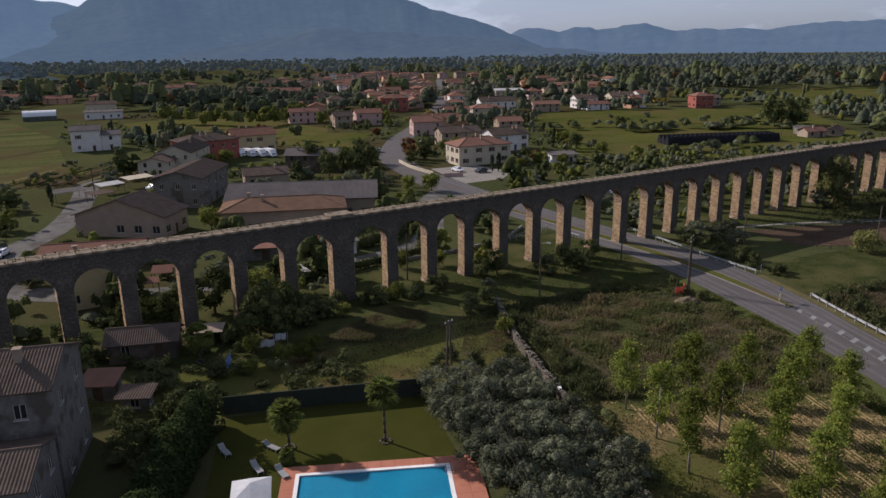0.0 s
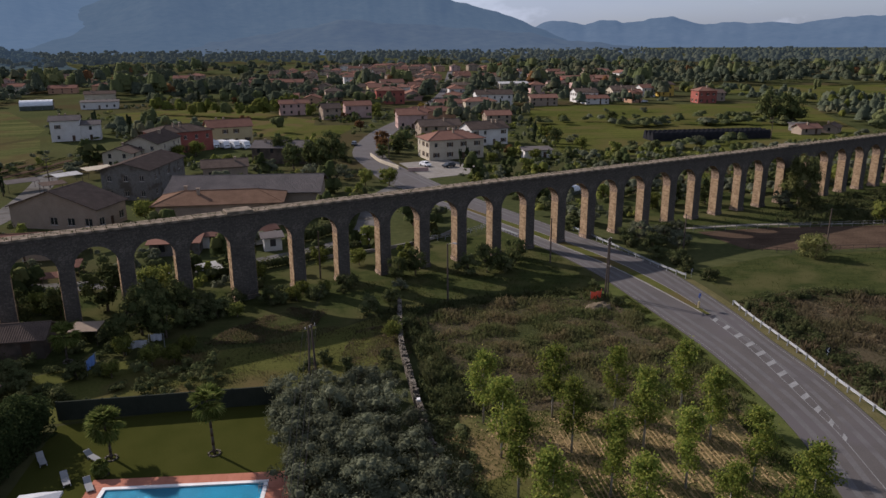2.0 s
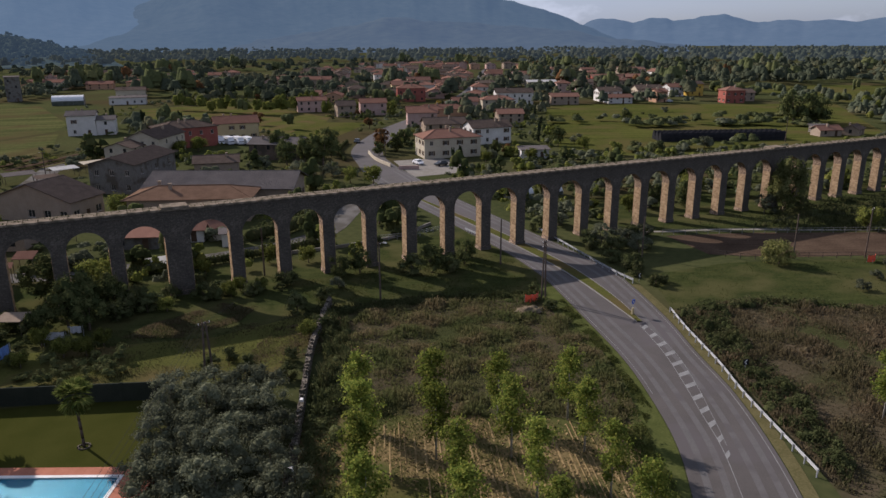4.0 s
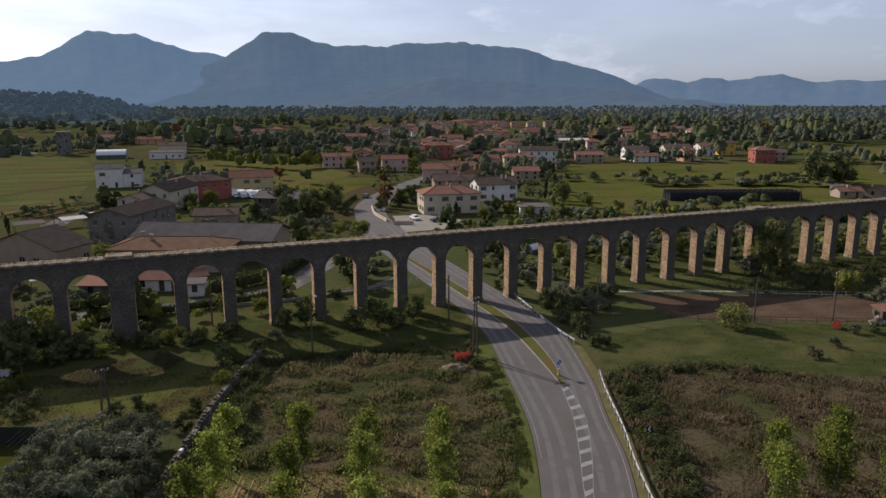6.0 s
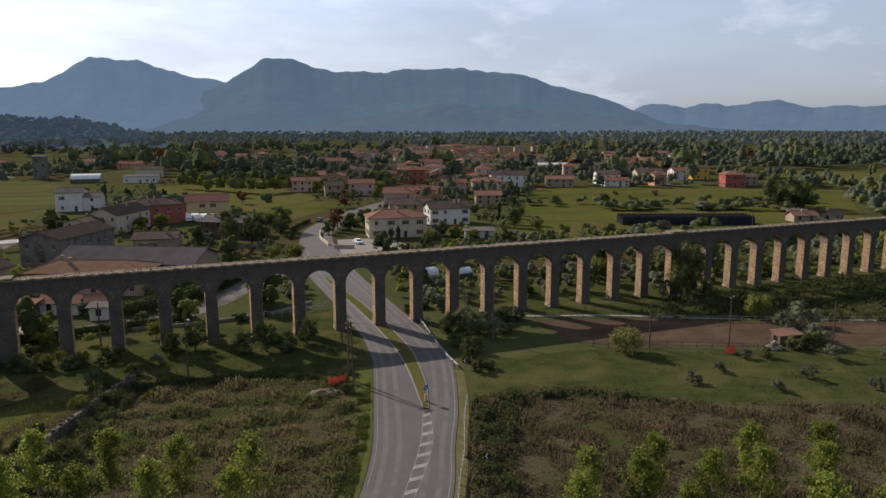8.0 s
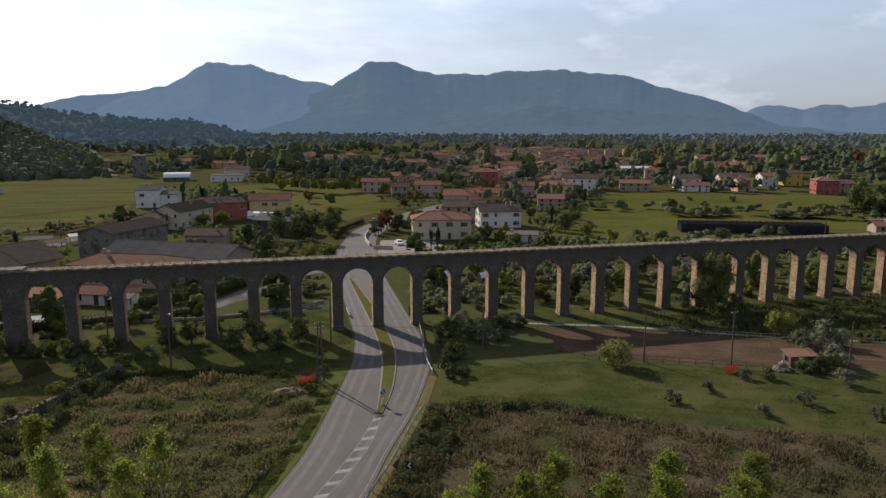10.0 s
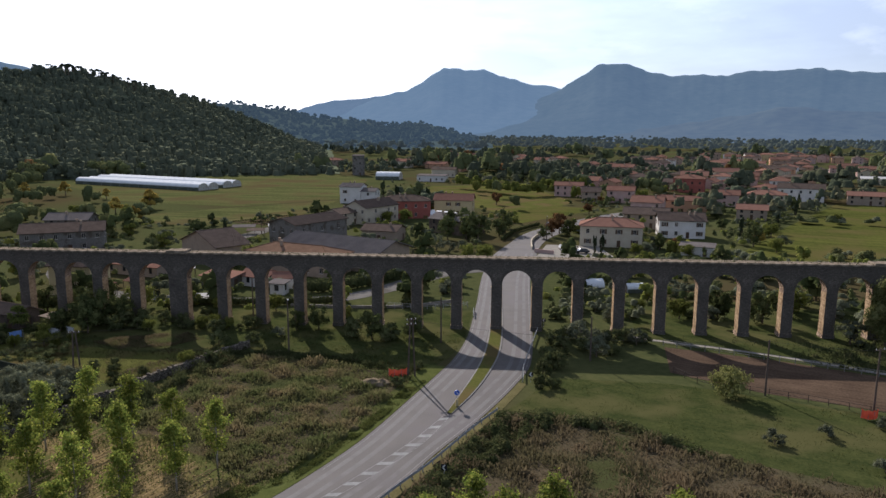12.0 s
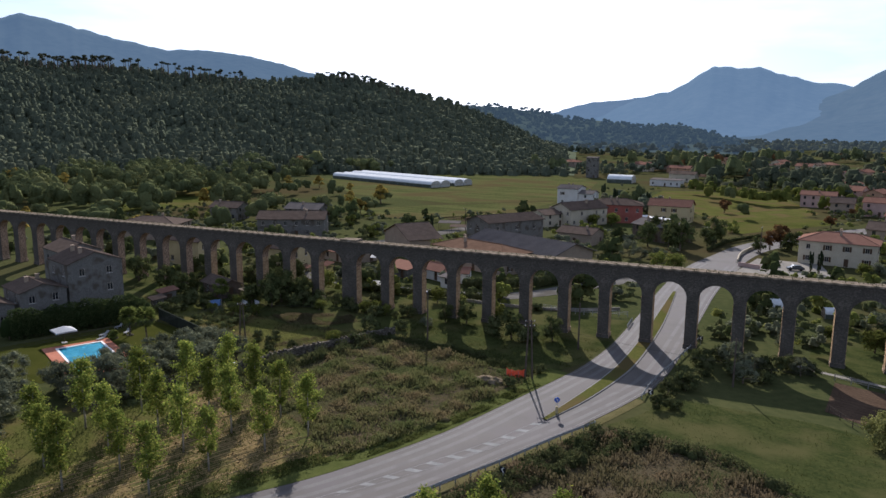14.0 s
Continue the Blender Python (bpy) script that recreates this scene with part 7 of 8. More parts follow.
hedge("conifer_hedge", [(3.7, 50), (6.6, 56.6), (10.3, 63.6), (14.2, 69.6)], 4.7, 3.5, 15000, "hedge", "tall green conifer hedge beside the pool lawn", 3, 0.16)
screen = thing("screen_wall", "dark green screen wall along the pool lawn", "wall")
for a, b in (((16.2, 71.2), (20.3, 69.6)), ((20.3, 69.6), (24.4, 68.0)), ((24.4, 68.0), (28.4, 66.45)), ((28.4, 66.45), (32.4, 64.9)), ((32.4, 64.9), (36.5, 63.3))):
    way = (Vector(b) - Vector(a)).normalized()
    off = Vector((-way.y, way.x)) * 0.09
    bm = bmesh.new()
    q = [Vector(a) + off, Vector(b) + off, Vector(b) - off, Vector(a) - off]
    low, top = [bm.verts.new((p_.x, p_.y, -0.1)) for p_ in q], [bm.verts.new((p_.x, p_.y, 2.1)) for p_ in q]
    bm.faces.new(low), bm.faces.new(top)
    for k in range(4):
        bm.faces.new((low[k], low[(k + 1) % 4], top[(k + 1) % 4], top[k]))
    part("panel", bm, M["darkfence"], screen)
    bm = bmesh.new()
    limb(bm, (a[0], a[1], -0.1), (a[0], a[1], 2.16), 0.12, 0.12, 6)
    part("post", bm, M["darkfence"], screen)
hedge("hedge", [(58, 122.5), (66, 125), (73, 132), (80, 144), (88, 156)], 3.0, 2.6, 2600, "bramble", "tall dark hedge along the side street", 8, 0.2)
hedge("hedge", [(36, 110), (50, 110.5), (62, 112), (68, 113.5)], 1.8, 1.6, 1600, "bramble", "dark hedge in front of the side street", 9, 0.18)
hedge("hedge", [(104, 202), (109, 222), (118, 240)], 1.6, 1.2, 1500, "bramble", "rough hedge beside the road", 6)


def wall_run(name, line, height, thick, mat, label, stones=0, seed=1):
    t = thing(name, label, "wall")
    line = resample(smooth_line(line), 60)
    a, b = offset(line, thick / 2), offset(line, -thick / 2)
    bm = bmesh.new()
    low0, low1 = [bm.verts.new((*p, -0.2)) for p in a], [bm.verts.new((*p, -0.2)) for p in b]
    rr = random.Random(seed)
    hs = [height * (1 + (0.12 * rr.uniform(-1, 1) if stones else 0)) for _ in line]
    up0, up1 = [bm.verts.new((*p, h)) for p, h in zip(a, hs)], [bm.verts.new((*p, h)) for p, h in zip(b, hs)]
    for i in range(len(line) - 1):
        for q in ((low0[i], low0[i + 1], up0[i + 1], up0[i]), (low1[i + 1], low1[i], up1[i], up1[i + 1]), (up0[i], up0[i + 1], up1[i + 1], up1[i])):
            bm.faces.new(q)
    for e in (0, -1):
        bm.faces.new((low0[e], up0[e], up1[e], low1[e]))
    part("masonry", bm, M[mat], t)
    for k in range(stones):
        i = rr.randrange(len(line))
        bm = bmesh.new()
        s = rr.uniform(0.15, 0.34)
        v = box(bm, -s, s, -s * 0.8, s * 0.8, 0, s * 1.2, 0.05)
        for q in v:
            q.co += Vector((rr.uniform(-0.06, 0.06), rr.uniform(-0.06, 0.06), rr.uniform(-0.03, 0.03)))
        put("stone", bm_mesh("stone", bm, M["poolwhite" if rr.random() < 0.05 else "wallstone"]), t, pose(line[i].x, line[i].y, hs[i] - 0.05, 0, 0, rr.uniform(0, 180)))


wall_run("dry_stone_wall", [(41, 33), (43.2, 38.5), (47.6, 50.6), (51.5, 61.3), (54.3, 68.7), (57.5, 75.5), (61, 82.5)], 1.2, 0.6, "wallstone", "tumbled dry stone wall with pale stones on top", 70, 4)
wall_run("garden_wall", [(116.5, 214), (113.5, 200), (113, 186)], 1.0, 0.3, "creamwall", "low cream garden wall along the road")
wall_run("garden_wall", [(113.5, 181), (119, 178.5)], 1.1, 0.3, "pinkwall", "short pink garden wall by the yard")
wall_run("retaining_wall", [(60, 110.6), (72, 110.2), (84, 112), (94, 118)], 0.55, 0.3, "gravel", "pale retaining wall behind the arches")

# ---- road furniture ----
def guard_rail(line, label):
    t = thing("guard_rail", label, "guard rail", None, "guard rails")
    pts = resample(smooth_line(line), max(12, int(sum((Vector(b) - Vector(a)).length for a, b in zip(line, line[1:])) / 1.0)))
    prof = [(0.03, 0.80), (0.0, 0.78), (0.06, 0.72), (0.06, 0.68), (0.0, 0.64), (0.0, 0.60), (0.06, 0.56), (0.06, 0.52), (0.0, 0.47), (0.03, 0.45)]
    bm = bmesh.new()
    rows = []
    for dy, z in prof:
        rows.append([bm.verts.new((*p, z)) for p in offset(pts, dy)])
    for r0, r1 in zip(rows, rows[1:]):
        for i in range(len(pts) - 1):
            bm.faces.new((r0[i], r0[i + 1], r1[i + 1], r1[i]))
    part("beam", bm, M["galv"], t)
    bm = bmesh.new()
    box(bm, -0.06, 0.06, -0.05, 0.05, -0.2, 0.76)
    post = bm_mesh("post", bm, M["galv"])
    for p in offset(pts, -0.07)[::2]:
        put("post", post, t, pose(p.x, p.y, 0))
    return t


guard_rail([(110.9, 103), (109.9, 96), (108.7, 88.2), (107.1, 78), (106.6, 73.5), (106.5, 70.0)], "bright galvanised guard rail along the bend")
guard_rail([(102.8, 57.9), (99.8, 52), (95.4, 42.1), (91.9, 35.3), (86.2, 22.3)], "long bright galvanised guard rail")
guard_rail([(98.0, 104.5), (97.9, 110)], "short galvanised guard rail behind the pier")


def chevron(x, y, rot):
    t = thing("chevron_sign", "black and white bend chevron on a post", "road sign", pose(x, y, 0, 0, 0, rot), "chevron signs")
    bm = bmesh.new()
    limb(bm, (0, 0, -0.2), (0, 0, 1.5), 0.03, 0.03, 6)
    part("post", bm, M["galv"], t)
    bm = bmesh.new()
    box(bm, -0.35, 0.35, -0.06, -0.035, 0.85, 1.55)
    part("panel", bm, M["black"], t)
    bm = bmesh.new()
    for s in (-1, 1):
        q = [(-0.22, 1.2), (0.02, 1.2 + s * 0.3), (0.2, 1.2 + s * 0.3), (-0.04, 1.2)]
        bm.faces.new([bm.verts.new((a, -0.066, z)) for a, z in q])
    part("arrow", bm, M["poolwhite"], t, "white chevron arrow")


chevron(107.6, 69.9, 5)
chevron(97.2, 40.0, -15)
chevron(111.3, 100.0, 0)


def keep_sign(x, y):
    t = thing("road_sign", "round blue arrow sign over a yellow bollard", "road sign", pose(x, y, 0.15, 0, 0, 15))
    bm = bmesh.new()
    limb(bm, (0, 0, 0), (0, 0, 2.1), 0.035, 0.035, 8)
    part("post", bm, M["galv"], t)
    bm = bmesh.new()
    limb(bm, (0, -0.04, 1.85), (0, -0.07, 1.85), 0.36, 0.36, 20)
    part("disc", bm, M["signblue"], t)
    bm = bmesh.new()
    for q in ([(-0.16, 2.02), (-0.10, 2.06), (0.12, 1.76), (0.06, 1.70)], [(0.17, 1.62), (-0.06, 1.68), (0.14, 1.85)]):
        bm.faces.new([bm.verts.new((a, -0.076, z)) for a, z in q])
    part("arrow", bm, M["poolwhite"], t, "white arrow")
    bm = bmesh.new()
    box(bm, -0.2, 0.2, -0.16, 0.1, 0.0, 0.95, 0.04)
    part("bollard", bm, M["yellowwall"], t, "yellow plastic bollard")


keep_sign(97.4, 59.6)


def barrier(x, y, rot, label, wide=1.0):
    t = thing("safety_netting", label, "netting", pose(x, y, 0, 0, 0, rot), "orange netting")
    pts = [(q * wide, p * wide) for q, p in ((-1.9, 0.3), (-0.7, -0.6), (0.7, -0.5), (1.9, 0.4))]
    for px, py in pts:
        bm = bmesh.new()
        limb(bm, (px, py, -0.1), (px, py, 1.2), 0.025, 0.025, 5)
        part("stake", bm, M["galv"], t)
    bm = bmesh.new()
    n = 30
    rows = []
    for z in (0.1, 0.5, 0.9, 1.35):
        row = []
        for i in range(n + 1):
            u = i / n * 3
            k = min(2, int(u))
            a, b = Vector(pts[k]), Vector(pts[k + 1])
            p = a.lerp(b, u - k)
            sag = 0.12 * math.sin(math.pi * (u - k))
            row.append(bm.verts.new((p.x, p.y + 0.1 * noise.noise((u * 3, z * 2, x)), z - sag * z)))
        rows.append(row)
    for r0, r1 in zip(rows, rows[1:]):
        for i in range(n):
            bm.faces.new((r0[i], r0[i + 1], r1[i + 1], r1[i]))
    part("mesh", bm, M["orange"], t)


barrier(88.0, 70.4, 10, "slack orange safety netting on stakes by a pole", 0.72)
barrier(150.4, 60.2, 0, "slack orange safety netting in the field", 0.55)
rubble = thing("rubble_heap", "heap of light brown earth and rubble", "rubble", pose(85.0, 66.9, 0))
bm = bmesh.new()
bmesh.ops.create_icosphere(bm, subdivisions=4, radius=1.0)
for v in bm.verts:
    k = 1 + 0.3 * noise.noise(v.co * 2.2) + 0.15 * noise.noise(v.co * 6)
    v.co = Vector((v.co.x * 2.2 * k, v.co.y * 1.3 * k, v.co.z * 0.8 * k))
part("earth", bm, M["heap"], rubble, smooth=True)


# heap of cut pale stones beside the hut
stones = thing("stone_pile", "heap of pale broken stones by a hut", "stones", pose(158.6, 59.4, 0))
rs = random.Random(23)
rocks = []
for k in range(3):
    bm = bmesh.new()
    box(bm, -0.26, 0.26, -0.17, 0.17, -0.12, 0.12, 0.05)
    for v in bm.verts:
        v.co += Vector((rs.uniform(-0.07, 0.07), rs.uniform(-0.06, 0.06), rs.uniform(-0.05, 0.05)))
    rocks.append(bm_mesh("stone", bm, M["palestone"]))
for k in range(52):
    a, d = rs.uniform(0, 6.28), math.sqrt(rs.random())
    put("stone", rocks[k % 3], stones, pose(1.5 * d * math.cos(a), 1.0 * d * math.sin(a), 0.1 + 1.25 * (1 - d) * rs.uniform(0.7, 1.0), rs.uniform(-25, 25), rs.uniform(-25, 25), rs.uniform(0, 180)))
bm = bmesh.new()
bmesh.ops.create_icosphere(bm, subdivisions=2, radius=1.0)
for v in bm.verts:
    v.co = Vector((v.co.x * 1.3, v.co.y * 0.85, v.co.z * 1.1))
part("core", bm, M["heap"], stones)


def utility_pole(x, y, h, rot=0.0, double=False, arms=1, lamp=False, label="tall dark wooden utility pole"):
    t = thing("utility_pole", label, "pole", pose(x, y, 0, 0, 0, rot), "utility poles")
    for s in ((-0.35, 0.35) if double else (0.0,)):
        bm = bmesh.new()
        limb(bm, (s * 1.6, 0, -0.4), (s * 0.5, 0, h), 0.15, 0.1, 8)
        part("mast", bm, M["polewood"], t)
    for k in range(arms):
        bm = bmesh.new()
        z = h - 0.3 - 0.7 * k
        box(bm, -0.75, 0.75, -0.05, 0.05, z, z + 0.1)
        part("crossarm", bm, M["polewood"], t)
        for sx in (-0.65, 0, 0.65):
            bm = bmesh.new()
            limb(bm, (sx, 0, z + 0.1), (sx, 0, z + 0.3), 0.05, 0.03, 6)
            part("insulator", bm, M["poolwhite"], t, "pale ceramic insulator")
    if lamp:
        bm = bmesh.new()
        limb(bm, (0, 0, h - 0.1), (0, -1.1, h + 0.25), 0.03, 0.03, 6)
        box(bm, -0.13, 0.13, -1.7, -1.0, h + 0.18, h + 0.34, 0.03)
        part("lamp_head", bm, M["galv"], t, "grey street lamp head")


for q in ((68.3, 81.1, 8.8, 20, False, 0, True), (90.0, 70.6, 9.0, 25, True, 2, False), (117.5, 80.5, 7.2, 20, False, 0, False), (140.0, 67.6, 8.0, 20, False, 0, False), (152.0, 62.5, 8.8, 20, False, 1, False), (167.0, 55.4, 8.2, 20, False, 0, False), (93.0, 88.0, 8.0, 20, False, 0, False), (41.4, 65.2, 7.3, 20, True, 1, False), (9.0, -14.0, 8.9, 20, False, 1, False), (20.9, 209.0, 8.0, 0, False, 1, False), (118.5, 204.0, 8.0, 0, False, 0, True), (262, 168, 9, 0, False, 0, False), (55.6, 100.4, 8.0, 0, False, 0, False)):
    utility_pole(*q)


def wire(a, b, sag, r=0.014, label="sagging grey overhead cable"):
    cu = bpy.data.curves.new("overhead_cable", "CURVE")
    cu.dimensions, cu.bevel_depth, cu.bevel_resolution = "3D", r, 1
    sp = cu.splines.new("POLY")
    n = 24
    sp.points.add(n)
    for i in range(n + 1):
        u = i / n
        p = Vector(a).lerp(Vector(b), u)
        sp.points[i].co = (p.x, p.y, p.z - sag * 4 * u * (1 - u), 1)
    cu.materials.append(M["cable"])
    tagged(new("overhead_cable", cu), label, "cable", "overhead cables")


for k, dx in enumerate((-0.65, -0.2, 0.25, 0.65)):
    wire((41.4 + dx, 65.2 - dx * 0.3, 7.25), (9.0 + dx, -14.0 - dx * 0.3, 8.8), 1.0 + 0.1 * k)
wire((41.4, 65.2, 7.2), (53.2, 93.2, 1.6), 0.3)
wire((90, 70.6, 8.7), (140, 67.6, 7.8), 1.2)
wire((140, 67.6, 7.8), (152, 62.5, 8.4), 0.2)
wire((152, 62.5, 8.4), (167, 55.4, 8.0), 0.3)
wire((20.9, 209, 7.8), (31, 158, 7.9), 1.6)
wire((31, 158, 7.9), (51, 99.0, 11.0), 1.5)


def fence(line, h, label, rails=2, step=2.2, mat="polewood"):
    t = thing("fence", label, "fence")
    pts = resample(smooth_line(line), max(4, int(sum((Vector(b) - Vector(a)).length for a, b in zip(line, line[1:])) / step)))
    bm = bmesh.new()
    limb(bm, (0, 0, -0.2), (0, 0, h), 0.06, 0.05, 6)
    post = bm_mesh("post", bm, M[mat])
    for p in pts:
        put("post", post, t, pose(p.x, p.y, 0))
    for k in range(rails):
        bm = bmesh.new()
        z = h * (0.45 + 0.5 * k / max(1, rails - 1))
        rings = [[bm.verts.new((q.x, q.y, z + dz)) for q, dz in zip((u, v, v, u), (-0.03, -0.03, 0.03, 0.03))] for u, v in zip(offset(pts, 0.02), offset(pts, -0.02))]
        for r0, r1 in zip(rings, rings[1:]):
            for i in range(4):
                bm.faces.new((r0[i], r0[(i + 1) % 4], r1[(i + 1) % 4], r1[i]))
        bm.faces.new(rings[0])
        bm.faces.new(rings[-1])
        part("rail", bm, M[mat], t)


fence([(131, 90), (140, 86), (150, 81.5), (172, 71.2), (210, 56)], 1.1, "weathered post and rail fence along the track", mat="kerb")
fence([(129.5, 76), (133, 70.5), (142, 67), (152, 62), (167, 55)], 1.0, "dark post and wire fence of the ploughed field")
fence([(96.5, 113), (86, 110.5), (80, 111)], 1.2, "grey metal fence by the side street", 3, 1.5, "galv")
TRK = resample(smooth_line([(126, 95), (131.5, 92.3), (147, 86.3), (172, 73.2), (215, 55.5), (260, 40)]), 60)
bm = bmesh.new()
ribbon(bm, offset(TRK, 0.5), offset(TRK, -0.5), 0.018)
tagged(put("track", bm_mesh("track", bm, M["gravel"])), "narrow pale gravel track along the field", "track", kind="structure")

# furrows of the plantation
rf = random.Random(8)
vs, fs = [], []
poly = [(50, 52), (70, 42.3), (78.2, 36), (72, 25), (62, 11), (52, 10), (53, 30)]
for k in range(-64, 106):
    x0, y0 = 53.2 + 0.88 * 0.48 * k, 49.5 - 0.47 * 0.48 * k
    s = -6.0
    while s < 60:
        ln = rf.uniform(2.5, 9)
        ax, ay = x0 - 0.37 * s, y0 - 0.93 * s
        bx, by = x0 - 0.37 * (s + ln), y0 - 0.93 * (s + ln)
        if inside(poly, ax, ay) and inside(poly, bx, by) and rf.random() < 0.8:
            w, h = rf.uniform(0.06, 0.15), rf.uniform(0.05, 0.11)
            j = rf.uniform(-0.05, 0.05)
            o = len(vs)
            vs += [(ax - w + j, ay, 0), (ax + j, ay, h), (ax + w + j, ay, 0), (bx - w, by, 0), (bx, by, h), (bx + w, by, 0)]
            fs += [(o, o + 3, o + 4, o + 1), (o + 1, o + 4, o + 5, o + 2)]
        s += ln + rf.uniform(0.1, 1.0)
tagged(put("furrow_ridges", mesh_from("furrow_ridges", vs, fs, M["straw"])), "dry raked ridges between the poplars", "soil", kind="stuff")
# weeds on top of the aqueduct
rt = np.random.default_rng(12)
k = 1100
cx = np.concatenate([rt.uniform(-60, 240, k)])
pts = np.repeat(np.stack([cx, AY0 + rt.uniform(-0.2, 2.2, k), np.full(k, 13.45)], 1), 5, 0) + rt.normal(size=(k * 5, 3)) * np.array([0.13, 0.1, 0.06])
v, f = leaves(pts, 0.1, rt)
tagged(put("wall_weeds", mesh_from("wall_weeds", v, f, M["bramble"])), "small weeds rooted along the top of the aqueduct", "weeds", kind="stuff")

# vegetable beds on the allotments
rb = random.Random(44)
for i in range(9):
    ox, oy = -6 + 3.7 * i, 240 - 1.6 * i + rb.uniform(-2, 2)
    ln, wd = rb.uniform(26, 42), rb.uniform(1.6, 2.6)
    way, side = Vector((0.6, 0.8)), Vector((0.8, -0.6))
    a0, b0 = Vector((ox, oy)), Vector((ox, oy)) + way * ln
    bm = bmesh.new()
    ribbon(bm, [a0, b0], [a0 + side * wd, b0 + side * wd], 0.1, 0.12)
    bed = tagged(put("vegetable_bed", bm_mesh("vegetable_bed", bm, M["plough" if i % 3 else "drygrass"])), "long raised vegetable bed with dark soil", "bed", kind="structure")
    if i % 2:
        rows_ = [a0 + way * (0.5 + 0.55 * k) + side * (wd * (0.3 + 0.4 * (k % 2))) for k in range(int(ln / 0.55) - 1)]
        clump_field("vegetables", [(q.x, q.y) for q in rows_], 8, 0.14, M["verge_leaf"], "green vegetables in a row", "vegetables", 200 + i, (0.2, 0.38), (0.3, 0.6), masses=1)

# ---- greenhouses and outbuildings ----
def tunnel(x, y, rot, length, width, height, label, hoops=12):
    t = thing("greenhouse", label, "greenhouse", pose(x, y, 0, 0, 0, rot), "plastic greenhouses")
    n = 12
    prof = [(-width / 2, 0), (-width / 2, height * 0.45)] + [(-width / 2 * math.cos(math.pi * i / n), height * (0.45 + 0.55 * math.sin(math.pi * i / n))) for i in range(1, n)] + [(width / 2, height * 0.45), (width / 2, 0)]
    bm = bmesh.new()
    rows = []
    roof = [q for q in prof if q[1] >= height * 0.3]
    for k in range(hoops * 2 + 1):
        w = 1.0 if k % 2 == 0 else 0.985
        rows.append([bm.verts.new((-length / 2 + length * k / (hoops * 2), y0 * w, z0 * w)) for y0, z0 in roof])
    for r0, r1 in zip(rows, rows[1:]):
        for i in range(len(roof) - 1):
            bm.faces.new((r0[i], r1[i], r1[i + 1], r0[i + 1]))
    part("film", bm, M["polythene"], t)
    for sy in (-1, 1):
        bm = bmesh.new()
        box(bm, -length / 2, length / 2, sy * width / 2 - 0.03, sy * width / 2 + 0.03, 0.0, height * 0.44)
        part("side_net", bm, M["sidenet"], t, "dark net along the open side")
    bm = bmesh.new()
    box(bm, -0.05, 0.05, -0.06, 0.06, -0.1, height * 0.45)
    post = bm_mesh("post", bm, M["galv"])
    for k in range(0, hoops + 1, 2):
        for sy in (-1, 1):
            put("post", post, t, pose(-length / 2 + length * k / hoops, sy * (width / 2 + 0.06), 0))
    for s in (-1, 1):
        bm = bmesh.new()
        bm.faces.new([bm.verts.new((s * (length / 2 - 0.05), y0, z0)) for y0, z0 in prof])
        part("end_wall", bm, M["endfilm"], t)
        bm = bmesh.new()
        for y0 in np.linspace(-width / 2, width / 2, 7):
            box(bm, s * length / 2 - 0.05, s * length / 2 + 0.05, y0 - 0.06, y0 + 0.06, 0, height * (0.45 + 0.53 * math.sqrt(max(0, 1 - (2 * y0 / width) ** 2))))
        for z0 in (0.1, height * 0.45):
            box(bm, s * length / 2 - 0.06, s * length / 2 + 0.06, -width / 2, width / 2, z0, z0 + 0.12)
        part("end_frame", bm, M["tanwall"], t, "tan timber end frame")


for ex, ey, length in ((-67.5, 370.5, 106), (-64.5, 377.9, 106), (-61.0, 391.0, 112), (-58.0, 398.4, 112)):
    tunnel(ex - 0.925 * length / 2, ey + 0.381 * length / 2, -22.4, length, 7.6, 4.2, "long white plastic tunnel greenhouse", 26)
tunnel(25, 474, -5, 17, 11, 5.5, "broad plastic greenhouse by the workshops", 6)
tunnel(123.4, 130.5, 10, 6, 4, 2.9, "small white garden greenhouse", 3)
tunnel(133.5, 131, 10, 4, 3, 2.0, "small grey-white plastic tunnel", 2)


def lean_to(x, y, w, d, h, rot, mat, label, tilt=0.35):
    t = thing("canopy", label, "canopy", pose(x, y, 0, 0, 0, rot))
    for sx in (-1, 1):
        for sy in (-1, 1):
            bm = bmesh.new()
            limb(bm, (sx * w * 0.46, sy * d * 0.46, -0.1), (sx * w * 0.46, sy * d * 0.46, h + sy * tilt * 0.45), 0.06, 0.06, 6)
            part("post", bm, M["polewood"], t)
    bm = bmesh.new()
    slab(bm, (-w / 2, -d / 2, h - tilt / 2), (w / 2, -d / 2, h - tilt / 2), (w / 2, d / 2, h + tilt / 2), (-w / 2, d / 2, h + tilt / 2), 0.06, 0.04, 0.25)
    part("roof", bm, M[mat], t)


lean_to(40.5, 112.0, 4.2, 4.4, 1.2, 10, "concrete", "low white plastic covered frame", 0.6)
lean_to(20.6, 121.2, 3.4, 2.6, 2.7, -20, "tilered", "striped terracotta porch roof", 0.7)
lean_to(17.6, 116.6, 3.0, 1.8, 2.5, -8, "tilered", "small striped terracotta porch", 0.5)
lean_to(25.8, 138, 4, 3.5, 2.4, 20, "concrete", "pale awning beside the cream house", 0.5)
lean_to(25.4, 213.8, 7, 4, 2.6, 20, "concrete", "long pale canopy in the farmyard", 0.4)
lean_to(20.6, 91.6, 3.6, 3.0, 2.2, -25, "tanwall", "beige flat-roofed garden shelter", 0.2)
lean_to(14.5, 209.5, 8, 4.5, 2.6, 15, "greyroof", "low grey shed roof in the farmyard", 0.4)
lean_to(21.5, 201.5, 6, 4, 2.6, 15, "tileold", "low brown shed roof in the farmyard", 0.4)
